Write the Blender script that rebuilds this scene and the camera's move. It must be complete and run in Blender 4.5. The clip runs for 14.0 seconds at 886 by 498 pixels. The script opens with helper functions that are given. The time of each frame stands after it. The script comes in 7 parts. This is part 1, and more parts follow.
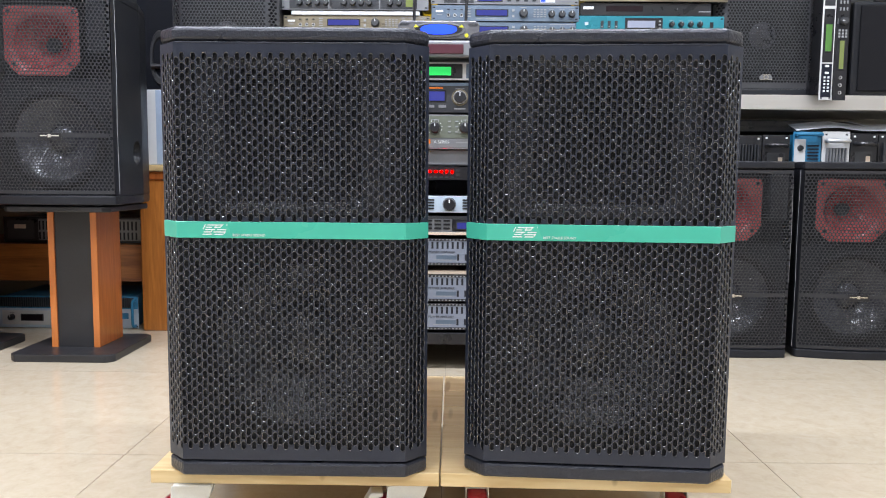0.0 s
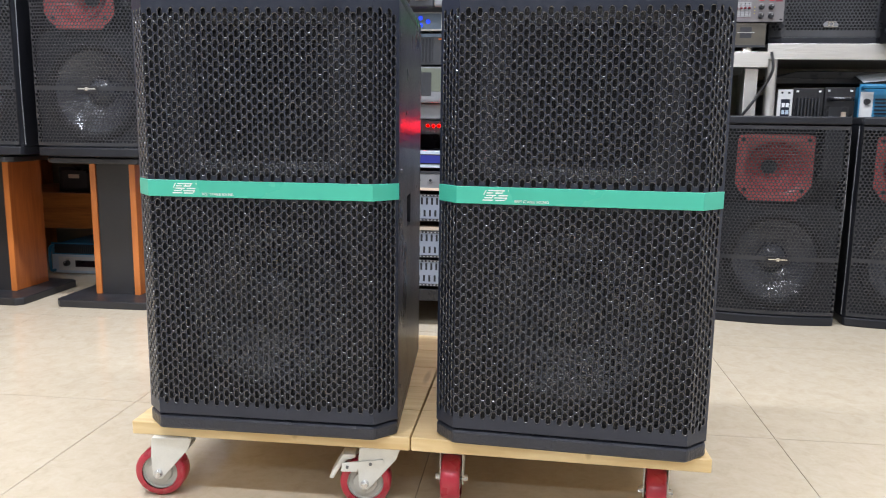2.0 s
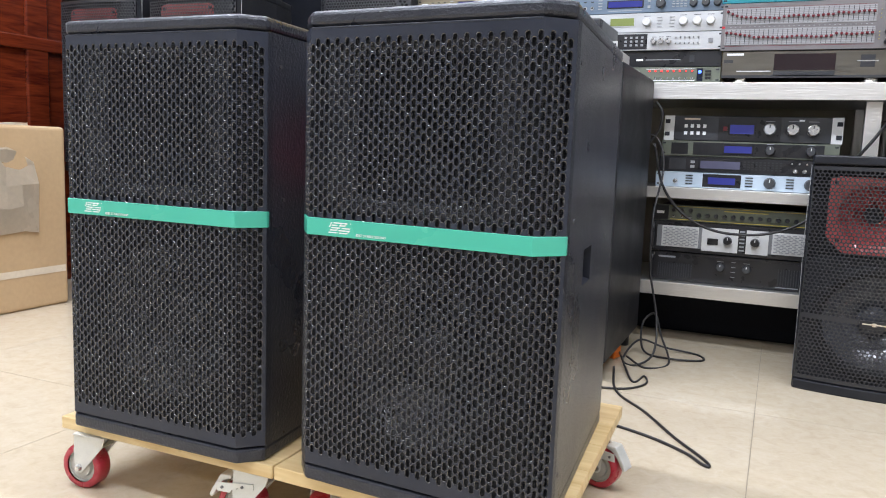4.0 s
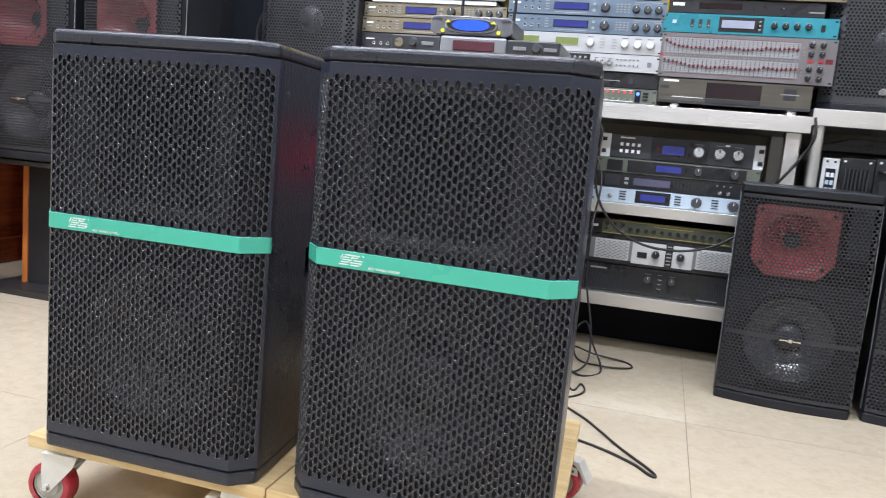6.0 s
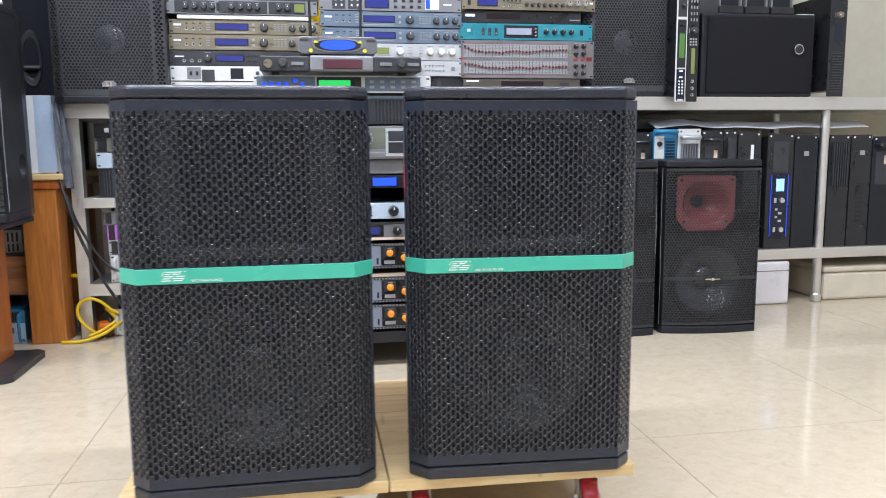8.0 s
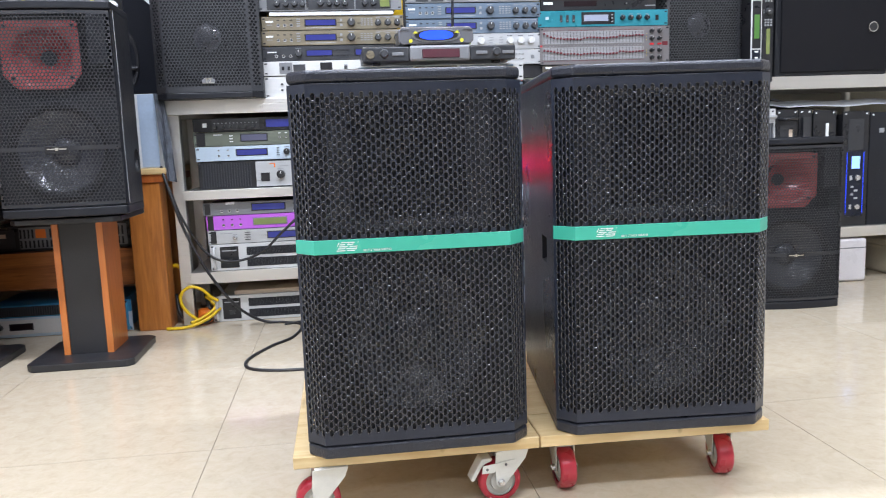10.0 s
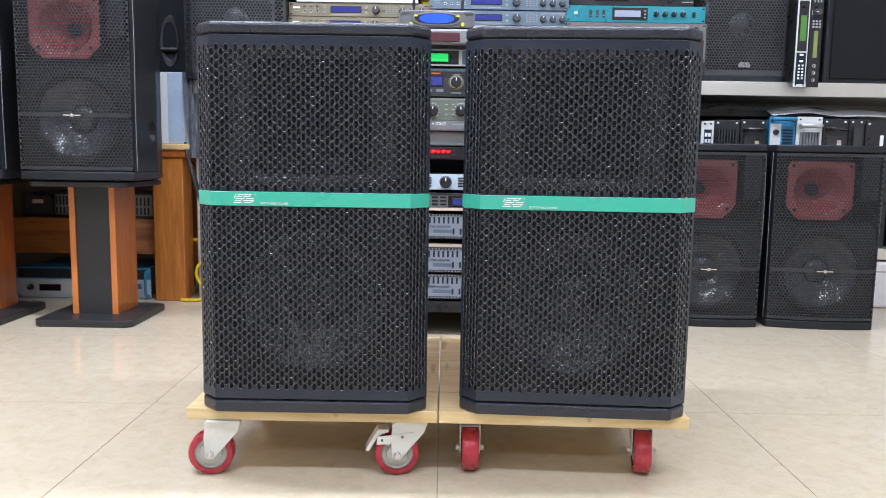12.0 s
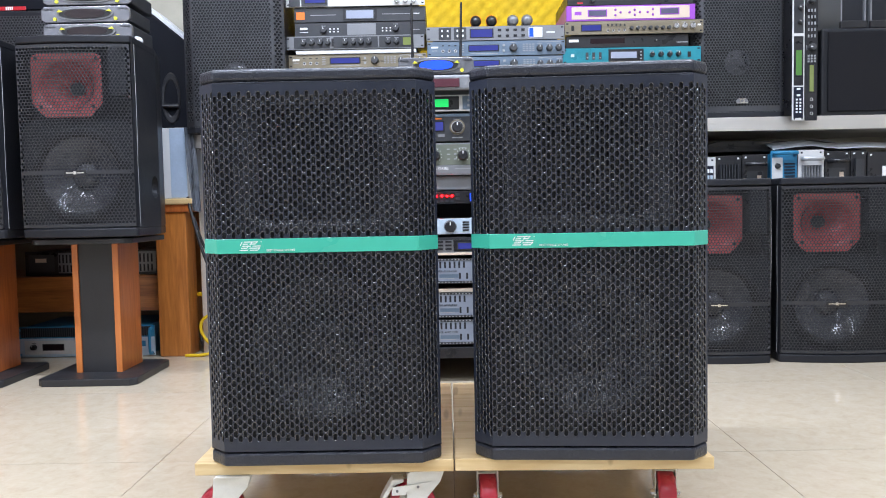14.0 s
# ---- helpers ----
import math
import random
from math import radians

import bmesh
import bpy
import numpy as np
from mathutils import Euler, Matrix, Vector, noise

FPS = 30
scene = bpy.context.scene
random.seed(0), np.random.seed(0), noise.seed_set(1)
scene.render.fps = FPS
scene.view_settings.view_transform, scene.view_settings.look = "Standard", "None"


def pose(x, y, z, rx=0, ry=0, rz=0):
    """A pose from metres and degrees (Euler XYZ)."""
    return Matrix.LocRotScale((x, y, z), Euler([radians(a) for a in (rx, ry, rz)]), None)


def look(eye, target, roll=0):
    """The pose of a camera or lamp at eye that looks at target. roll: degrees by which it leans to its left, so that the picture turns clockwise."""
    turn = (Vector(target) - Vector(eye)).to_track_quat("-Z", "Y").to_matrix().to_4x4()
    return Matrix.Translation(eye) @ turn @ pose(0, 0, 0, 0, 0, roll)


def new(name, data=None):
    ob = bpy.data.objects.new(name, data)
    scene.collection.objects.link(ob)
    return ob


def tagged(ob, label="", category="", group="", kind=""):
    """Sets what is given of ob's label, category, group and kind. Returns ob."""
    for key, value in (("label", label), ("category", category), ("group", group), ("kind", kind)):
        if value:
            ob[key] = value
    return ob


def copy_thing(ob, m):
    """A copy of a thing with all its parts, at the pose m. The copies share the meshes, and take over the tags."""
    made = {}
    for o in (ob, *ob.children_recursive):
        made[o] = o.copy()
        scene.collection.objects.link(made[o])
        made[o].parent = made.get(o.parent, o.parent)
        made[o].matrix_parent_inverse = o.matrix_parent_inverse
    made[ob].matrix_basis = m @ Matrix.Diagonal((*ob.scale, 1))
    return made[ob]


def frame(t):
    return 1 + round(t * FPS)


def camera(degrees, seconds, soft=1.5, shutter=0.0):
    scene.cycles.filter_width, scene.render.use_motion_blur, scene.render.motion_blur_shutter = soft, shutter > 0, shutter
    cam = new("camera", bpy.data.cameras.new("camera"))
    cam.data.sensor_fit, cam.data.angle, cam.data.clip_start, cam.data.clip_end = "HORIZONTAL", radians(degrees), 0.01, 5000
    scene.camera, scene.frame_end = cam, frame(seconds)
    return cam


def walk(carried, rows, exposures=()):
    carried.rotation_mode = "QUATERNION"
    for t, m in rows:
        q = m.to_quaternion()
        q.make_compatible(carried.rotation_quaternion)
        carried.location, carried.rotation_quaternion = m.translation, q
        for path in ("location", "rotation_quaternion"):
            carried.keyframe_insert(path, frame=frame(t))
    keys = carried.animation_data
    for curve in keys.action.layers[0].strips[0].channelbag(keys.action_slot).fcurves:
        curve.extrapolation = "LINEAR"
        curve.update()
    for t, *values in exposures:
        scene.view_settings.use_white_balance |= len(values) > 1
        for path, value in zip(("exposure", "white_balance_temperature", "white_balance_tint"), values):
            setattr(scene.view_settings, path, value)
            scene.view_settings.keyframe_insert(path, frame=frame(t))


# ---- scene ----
cam = camera(60.2, 14.0, soft=1.0, shutter=0.45)
PATH = [
    (0, (0.14, 0.208, 0.53), (0.119, 2.199, 0.338), 0.5),
    (0.5, (0.143, 0.21, 0.532), (0.102, 2.197, 0.313), 0.6),
    (1, (0.149, 0.218, 0.531), (0.069, 2.201, 0.287), 0.6),
    (1.5, (0.197, 0.238, 0.556), (0.063, 2.21, 0.248), 0.4),
    (2, (0.284, 0.251, 0.544), (0.058, 2.212, 0.222), 0.8),
    (2.5, (0.393, 0.282, 0.541), (-0.006, 2.216, 0.225), 1.1),
    (3, (0.512, 0.342, 0.542), (-0.074, 2.234, 0.268), 1.2),
    (3.2, (0.568, 0.358, 0.545), (-0.086, 2.23, 0.286), 1.2),
    (4.25, (0.75, 0.413, 0.56), (-0.046, 2.223, 0.302), 2.3),
    (5.3, (0.731, 0.397, 0.575), (0.033, 2.253, 0.318), 3.7),
    (5.5, (0.71, 0.386, 0.579), (0.035, 2.249, 0.314), 3.9),
    (6, (0.606, 0.333, 0.616), (0.075, 2.241, 0.336), 5.2),
    (6.5, (0.467, 0.271, 0.642), (0.153, 2.222, 0.332), 5.2),
    (7, (0.343, 0.202, 0.633), (0.318, 2.179, 0.329), 3.5),
    (7.2, (0.272, 0.179, 0.639), (0.363, 2.156, 0.354), 2.6),
    (8.25, (-0.046, 0.086, 0.634), (0.302, 2.036, 0.364), -0.8),
    (9.3, (-0.191, 0.042, 0.616), (0.122, 2.0, 0.351), -1.4),
    (9.5, (-0.19, 0.046, 0.612), (0.109, 2.006, 0.344), -1.6),
    (10, (-0.179, 0.051, 0.609), (0.075, 2.015, 0.331), -2.1),
    (10.5, (-0.124, 0.045, 0.607), (-0.018, 2.019, 0.307), -2.8),
    (11, (-0.019, 0.029, 0.61), (-0.07, 2.007, 0.315), -1.1),
    (11.5, (0.093, 0.022, 0.573), (0.023, 2.002, 0.299), 0.3),
    (12, (0.133, 0.048, 0.522), (0.13, 2.034, 0.285), 0.9),
    (12.5, (0.135, 0.063, 0.504), (0.148, 2.055, 0.317), 0.3),
    (13, (0.127, 0.064, 0.51), (0.131, 2.058, 0.36), -0.9),
    (13.5, (0.123, 0.068, 0.508), (0.115, 2.064, 0.38), -1.3),
    (14, (0.121, 0.066, 0.509), (0.113, 2.063, 0.399), -1.1),
]
# the clip's white balance drifts from warm to cool
BALANCE = [(0.0, 0.0, 6700, 10), (3.2, 0.0, 6700, 10), (5.5, 0.0, 6650, 10), (7.2, 0.0, 6600, 10), (9.5, 0.0, 6450, 10), (12.0, 0.0, 6400, 10), (14.0, 0.0, 6250, 10)]
walk(cam, [(t, look(eye, target, roll)) for t, eye, target, roll in PATH], BALANCE)

# ---- light ----
world = bpy.data.worlds.new("world")
scene.world = world
world.use_nodes = True
world.node_tree.nodes["Background"].inputs[0].default_value = (0.9, 0.95, 1.0, 1)
world.node_tree.nodes["Background"].inputs[1].default_value = 0.05
scene.view_settings.exposure = 0.0
CEILING = 2.75
LAMPS = [(x, y) for x in (-1.05, 0.27, 1.6) for y in (-2.0, -0.1, 1.35)]
for lx, ly in LAMPS:
    lamp = bpy.data.lights.new("ceiling_lamp", "AREA")
    lamp.shape, lamp.size, lamp.size_y = "RECTANGLE", 1.29, 0.07
    lamp.energy, lamp.color = (38.0 if lx < 0 else 32.5 if lx < 1 else 25.0) * (0.5 if ly < -1 else 0.78 if ly < 1 else 1.52), (0.76, 0.83, 0.99)
    new("ceiling_lamp", lamp).matrix_world = pose(lx, ly, CEILING - 0.065)

# ---- materials ----
def nodes_of(name):
    m = bpy.data.materials.new(name)
    m.use_nodes = True
    nt = m.node_tree
    return m, nt, nt.nodes["Principled BSDF"], nt.nodes.new, nt.links.new


def mat(name, col, rough=0.5, metal=0.0, var=0.12, scale=6.0, bump=0.0, bscale=300.0, coat=0.0, glow=0.0, stretch=(1, 1, 1), rvar=0.08, anis=0.0, spec=0.5):
    """A painted, moulded or metal surface: two scales of noise in colour and gloss, fine relief."""
    m, nt, p, nn, ln = nodes_of(name)
    tc = nn("ShaderNodeTexCoord")
    mp = nn("ShaderNodeMapping")
    mp.inputs["Scale"].default_value = stretch
    ln(tc.outputs["Object"], mp.inputs[0])
    a, b = nn("ShaderNodeTexNoise"), nn("ShaderNodeTexNoise")
    a.inputs["Scale"].default_value, a.inputs["Detail"].default_value = scale, 5
    b.inputs["Scale"].default_value, b.inputs["Detail"].default_value = scale * 14, 3
    ln(mp.outputs[0], a.inputs[0]), ln(mp.outputs[0], b.inputs[0])
    add = nn("ShaderNodeMath")
    add.operation = "MULTIPLY_ADD"
    ln(b.outputs[0], add.inputs[0])
    add.inputs[1].default_value = 0.5
    ln(a.outputs[0], add.inputs[2])
    ramp = nn("ShaderNodeMapRange")
    ramp.inputs[1].default_value, ramp.inputs[2].default_value = 0.45, 1.05
    ramp.inputs[3].default_value, ramp.inputs[4].default_value = 1 - var, 1 + var
    ln(add.outputs[0], ramp.inputs[0])
    mul = nn("ShaderNodeVectorMath")
    mul.operation = "SCALE"
    mul.inputs[0].default_value = col
    ln(ramp.outputs[0], mul.inputs["Scale"])
    ln(mul.outputs[0], p.inputs["Base Color"])
    rr = nn("ShaderNodeMapRange")
    rr.inputs[1].default_value, rr.inputs[2].default_value = 0.3, 0.7
    rr.inputs[3].default_value, rr.inputs[4].default_value = max(0.02, rough - rvar), min(1, rough + rvar)
    ln(a.outputs[0], rr.inputs[0]), ln(rr.outputs[0], p.inputs["Roughness"])
    p.inputs["Metallic"].default_value = metal
    p.inputs["Coat Weight"].default_value = coat
    p.inputs["Coat Roughness"].default_value = 0.12
    p.inputs["Anisotropic"].default_value = anis
    p.inputs["Specular IOR Level"].default_value = spec
    if bump:
        c = nn("ShaderNodeTexNoise")
        c.inputs["Scale"].default_value, c.inputs["Detail"].default_value = bscale, 2
        ln(mp.outputs[0], c.inputs[0])
        bp = nn("ShaderNodeBump")
        bp.inputs["Strength"].default_value, bp.inputs["Distance"].default_value = bump, 0.002
        ln(c.outputs[0], bp.inputs["Height"]), ln(bp.outputs[0], p.inputs["Normal"])
    if glow:
        p.inputs["Emission Color"].default_value = (*col, 1)
        p.inputs["Emission Strength"].default_value = glow
    return m


def wood(name, light, dark, along=(1, 1, 1), scale=9.0, rough=0.45, coat=0.0, knots=False, pieces=False):
    """Grain: noise stretched along one axis, finer streaks over it, and knots where the board has them."""
    m, nt, p, nn, ln = nodes_of(name)
    tc = nn("ShaderNodeTexCoord")
    mp = nn("ShaderNodeMapping")
    mp.inputs["Scale"].default_value = along
    ln(tc.outputs["Object"], mp.inputs[0])
    vec = mp.outputs[0]
    if pieces:
        oi = nn("ShaderNodeObjectInfo")
        sc = nn("ShaderNodeVectorMath")
        sc.operation = "MULTIPLY_ADD"
        ln(oi.outputs["Random"], sc.inputs[0])
        sc.inputs[1].default_value = (7, 7, 7)
        ln(mp.outputs[0], sc.inputs[2])
        vec = sc.outputs[0]
    a, b = nn("ShaderNodeTexNoise"), nn("ShaderNodeTexNoise")
    a.inputs["Scale"].default_value, a.inputs["Detail"].default_value, a.inputs["Distortion"].default_value = scale, 6, 1.5
    b.inputs["Scale"].default_value, b.inputs["Detail"].default_value = scale * 7, 4
    ln(vec, a.inputs[0]), ln(vec, b.inputs[0])
    mx = nn("ShaderNodeMath")
    mx.operation = "MULTIPLY_ADD"
    ln(b.outputs[0], mx.inputs[0])
    mx.inputs[1].default_value = 0.35
    ln(a.outputs[0], mx.inputs[2])
    cr = nn("ShaderNodeValToRGB")
    cr.color_ramp.elements[0].position, cr.color_ramp.elements[0].color = 0.45, (*dark, 1)
    cr.color_ramp.elements[1].position, cr.color_ramp.elements[1].color = 0.85, (*light, 1)
    ln(mx.outputs[0], cr.inputs[0])
    out = cr.outputs[0]
    if knots:
        v = nn("ShaderNodeTexVoronoi")
        v.inputs["Scale"].default_value = 26
        flat = nn("ShaderNodeMapping")
        flat.inputs["Scale"].default_value = (1, 0.15, 0.5)
        ln(tc.outputs["Object"], flat.inputs[0]), ln(flat.outputs[0], v.inputs[0])
        kr = nn("ShaderNodeMapRange")
        kr.inputs[1].default_value, kr.inputs[2].default_value = 0.10, 0.18
        kr.inputs[3].default_value, kr.inputs[4].default_value = 0.55, 0.0
        ln(v.outputs["Distance"], kr.inputs[0])
        mk = nn("ShaderNodeMix")
        mk.data_type = "RGBA"
        ln(kr.outputs[0], mk.inputs[0]), ln(out, mk.inputs[6])
        mk.inputs[7].default_value = (dark[0] * 0.45, dark[1] * 0.36, dark[2] * 0.3, 1)
        out = mk.outputs[2]
    ln(out, p.inputs["Base Color"])
    p.inputs["Roughness"].default_value = rough
    p.inputs["Coat Weight"].default_value = coat
    p.inputs["Coat Roughness"].default_value = 0.15
    bp = nn("ShaderNodeBump")
    bp.inputs["Strength"].default_value, bp.inputs["Distance"].default_value = 0.25, 0.001
    ln(b.outputs[0], bp.inputs["Height"]), ln(bp.outputs[0], p.inputs["Normal"])
    return m


def tile_mat():
    """Polished cream porcelain with soft marble clouds, each tile cut from another part."""
    m, nt, p, nn, ln = nodes_of("floor_tile")
    tc, oi = nn("ShaderNodeTexCoord"), nn("ShaderNodeObjectInfo")
    sc = nn("ShaderNodeVectorMath")
    sc.operation = "MULTIPLY_ADD"
    ln(oi.outputs["Random"], sc.inputs[0])
    sc.inputs[1].default_value = (40, 23, 0)
    ln(tc.outputs["Object"], sc.inputs[2])
    a, b, c = nn("ShaderNodeTexNoise"), nn("ShaderNodeTexNoise"), nn("ShaderNodeTexNoise")
    a.inputs["Scale"].default_value, a.inputs["Detail"].default_value, a.inputs["Distortion"].default_value = 30, 8, 0.8
    a.inputs["Roughness"].default_value = 0.62
    b.inputs["Scale"].default_value, b.inputs["Detail"].default_value = 120, 4
    c.inputs["Scale"].default_value, c.inputs["Detail"].default_value = 3, 2
    for q in (a, b, c):
        ln(sc.outputs[0], q.inputs[0])
    mx = nn("ShaderNodeMath")
    mx.operation = "MULTIPLY_ADD"
    ln(b.outputs[0], mx.inputs[0])
    mx.inputs[1].default_value = 0.3
    ln(a.outputs[0], mx.inputs[2])
    cr = nn("ShaderNodeValToRGB")
    e = cr.color_ramp.elements
    e[0].position, e[0].color = 0.42, (0.515, 0.428, 0.305, 1)
    e[1].position, e[1].color = 0.82, (0.59, 0.51, 0.385, 1)
    mid = e.new(0.62)
    mid.color = (0.562, 0.476, 0.347, 1)
    ln(mx.outputs[0], cr.inputs[0]), ln(cr.outputs[0], p.inputs["Base Color"])
    rr = nn("ShaderNodeMapRange")
    rr.inputs[3].default_value, rr.inputs[4].default_value = 0.07, 0.14
    ln(c.outputs[0], rr.inputs[0]), ln(rr.outputs[0], p.inputs["Roughness"])
    return m


def cloth_mat():
    """Black woven mesh: upright and level threads with open gaps between them."""
    m, nt, p, nn, ln = nodes_of("grille_mesh")
    p.inputs["Base Color"].default_value, p.inputs["Roughness"].default_value = (0.012, 0.013, 0.017, 1), 0.5
    tc, sep = nn("ShaderNodeTexCoord"), nn("ShaderNodeSeparateXYZ")
    ln(tc.outputs["Object"], sep.inputs[0])
    threads = []
    for axis, step in (("X", 0.0021), ("Z", 0.0023)):
        wrap, far = nn("ShaderNodeMath"), nn("ShaderNodeMath")
        wrap.operation, far.operation = "PINGPONG", "LESS_THAN"
        wrap.inputs[1].default_value, far.inputs[1].default_value = step / 2, step * 0.13
        ln(sep.outputs[axis], wrap.inputs[0]), ln(wrap.outputs[0], far.inputs[0])
        threads.append(far)
    both = nn("ShaderNodeMath")
    both.operation = "MAXIMUM"
    ln(threads[0].outputs[0], both.inputs[0]), ln(threads[1].outputs[0], both.inputs[1])
    tr, mix = nn("ShaderNodeBsdfTransparent"), nn("ShaderNodeMixShader")
    ln(both.outputs[0], mix.inputs[0])
    ln(tr.outputs[0], mix.inputs[1]), ln(p.outputs[0], mix.inputs[2])
    ln(mix.outputs[0], nt.nodes["Material Output"].inputs[0])
    return m


CLOTH = cloth_mat()
TILE = tile_mat()
GROUT = mat("grout", (0.26, 0.225, 0.17), 0.9, var=0.3, scale=30)
PAINT = mat("textured_black_paint", (0.026, 0.029, 0.040), 0.3, var=0.25, scale=5, bump=0.55, bscale=260, rvar=0.06, spec=0.45)
GRILLE = mat("powder_coated_steel", (0.022, 0.027, 0.043), 0.36, var=0.15, scale=8, bump=0.05, bscale=900, spec=0.4)
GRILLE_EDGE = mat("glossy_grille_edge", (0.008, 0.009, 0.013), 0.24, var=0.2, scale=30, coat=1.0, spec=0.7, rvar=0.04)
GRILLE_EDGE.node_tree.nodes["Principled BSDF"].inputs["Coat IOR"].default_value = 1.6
BAFFLE = mat("dark_grey_board", (0.010, 0.0115, 0.016), 0.7, var=0.3, scale=20)
HORNBLACK = mat("moulded_dark_horn", (0.07, 0.072, 0.082), 0.32, metal=0.3, var=0.2, scale=10, rvar=0.03, coat=0.8, spec=1.0)
CONE = mat("dark_paper_cone", (0.035, 0.038, 0.05), 0.3, var=0.3, scale=25, bump=0.1, bscale=400, spec=1.0, coat=0.7)
RUBBER = mat("rubber_surround", (0.012, 0.012, 0.014), 0.8, var=0.2)
BAND = mat("turquoise_enamel", (0.062, 0.50, 0.365), 0.32, var=0.04, scale=4, coat=0.2)
WHITEPRINT = mat("white_print", (0.8, 0.82, 0.82), 0.5, var=0.05)
PINE = wood("pine_board", (0.80, 0.62, 0.34), (0.62, 0.42, 0.18), (0.12, 1, 1), 22, 0.5, 0.0, True, True)
REDWHEEL = mat("red_polyurethane", (0.44, 0.025, 0.045), 0.3, var=0.15, scale=30, coat=0.3)
RIM = mat("cream_plastic_rim", (0.50, 0.48, 0.43), 0.45, var=0.1, scale=30)
ZINC = mat("zinc_plated_steel", (0.70, 0.70, 0.66), 0.36, metal=0.25, var=0.08, scale=40)
DARKSTEEL = mat("dark_steel", (0.16, 0.16, 0.17), 0.4, metal=0.8, var=0.2, scale=40)
STEEL = mat("brushed_stainless", (0.78, 0.765, 0.735), 0.42, metal=1.0, var=0.06, scale=3, stretch=(0.03, 1, 1), bump=0.3, bscale=420, rvar=0.06)
GREYPAINT = mat("satin_black_cabinet", (0.016, 0.017, 0.021), 0.4, var=0.2, scale=7, bump=0.2, bscale=500, spec=0.3)
BLACKCLOTH = mat("black_speaker_cloth", (0.009, 0.009, 0.011), 0.75, var=0.2, scale=12, bump=0.3, bscale=900, spec=0.2)
# shade on the rear cabinet and under the steel shelf put into the colour
DEEPBLACK = mat("black_with_shade", (0.006, 0.007, 0.011), 0.6, var=0.3, scale=9, spec=0.15)
PERF = mat("perforated_black_steel", (0.030, 0.031, 0.035), 0.34, metal=0.2, var=0.15, scale=9, spec=0.6)
PERFGREY = mat("perforated_grey_steel", (0.075, 0.077, 0.083), 0.34, metal=0.5, var=0.15, scale=9)
REDHORN = mat("red_horn_plastic", (0.32, 0.07, 0.07), 0.2, var=0.12, scale=8, coat=0.6)
GLOSSCONE = mat("coated_cone", (0.06, 0.063, 0.075), 0.2, var=0.3, scale=14, bump=0.05, bscale=120, coat=1.0)
CHROME = mat("polished_badge", (0.75, 0.73, 0.68), 0.2, metal=1.0, var=0.1, scale=40)
STANDBLACK = mat("black_laminate", (0.022, 0.022, 0.024), 0.42, var=0.2, scale=10)
CHERRY = wood("cherry_veneer", (0.46, 0.13, 0.03), (0.30, 0.075, 0.016), (6, 6, 0.5), 7, 0.32, 0.3)
CHERRYEDGE = wood("orange_edge_band", (0.62, 0.20, 0.045), (0.50, 0.145, 0.03), (6, 6, 0.5), 7, 0.35, 0.2)
TEAK = wood("golden_teak", (0.54, 0.20, 0.042), (0.30, 0.095, 0.017), (5, 5, 0.45), 7, 0.35, 0.25)
TEAKX = wood("golden_teak_rail", (0.44, 0.15, 0.035), (0.22, 0.07, 0.014), (0.45, 5, 5), 7, 0.35, 0.25)
MAHOGANY = wood("red_mahogany", (0.17, 0.028, 0.009), (0.06, 0.008, 0.004), (5, 0.5, 5), 6, 0.25, 0.5)
CARD = mat("brown_cardboard", (0.52, 0.36, 0.20), 0.75, var=0.1, scale=5, bump=0.2, bscale=60)
TAPE = mat("packing_tape", (0.70, 0.60, 0.46), 0.25, var=0.1)
PLASTER = mat("olive_beige_plaster", (0.48, 0.45, 0.36), 0.85, var=0.1, scale=2, bump=0.2, bscale=120)
# unseen side walls: greyer than the south wall, toned for what glossy faces reflect
DIMWALL = mat("unseen_wall_tone", (0.56, 0.55, 0.53), 0.8, var=0.1, scale=2, bump=0.1, bscale=120)
RECEIVER = mat("dark_chrome_plastic", (0.24, 0.245, 0.27), 0.18, metal=0.6, var=0.1, scale=20)
CEIL = mat("white_ceiling_paint", (0.82, 0.82, 0.82), 0.85, var=0.04, scale=2)
# unseen south wall: near-white so it bounces light onto steel and fronts
WHITEWALL = mat("bounce_wall_white", (0.78, 0.79, 0.80), 0.8, var=0.05, scale=2, bump=0.1, bscale=120)
FOAM = mat("yellow_acoustic_foam", (0.72, 0.47, 0.015), 0.95, var=0.12, scale=9, bump=0.3, bscale=500)
BLACK = mat("black_plastic", (0.016, 0.016, 0.018), 0.32, var=0.2, scale=20)
DARKGREY = mat("dark_grey_metal", (0.055, 0.057, 0.062), 0.34, metal=0.4, var=0.15, scale=12)
MIDGREY = mat("mid_grey_metal", (0.22, 0.225, 0.235), 0.4, metal=0.3, var=0.1, scale=12)
AMPGREY = mat("blue_grey_amplifier_panel", (0.25, 0.28, 0.34), 0.4, metal=0.2, var=0.1, scale=12)
STEELBLUE = mat("steel_blue_panel", (0.15, 0.20, 0.26), 0.35, metal=0.4, var=0.1, scale=8, stretch=(1, 8, 8))
BRONZE = mat("bronze_grey_panel", (0.25, 0.215, 0.15), 0.33, metal=0.5, var=0.14, scale=8, stretch=(1, 8, 8))
SILVER = mat("silver_panel", (0.52, 0.53, 0.535), 0.34, metal=0.35, var=0.08, scale=8, stretch=(1, 8, 8))
WHITEPANEL = mat("white_panel", (0.62, 0.62, 0.605), 0.42, var=0.08, scale=6)
ICEBLUE = mat("ice_blue_panel", (0.50, 0.60, 0.69), 0.35, metal=0.2, var=0.08, scale=6)
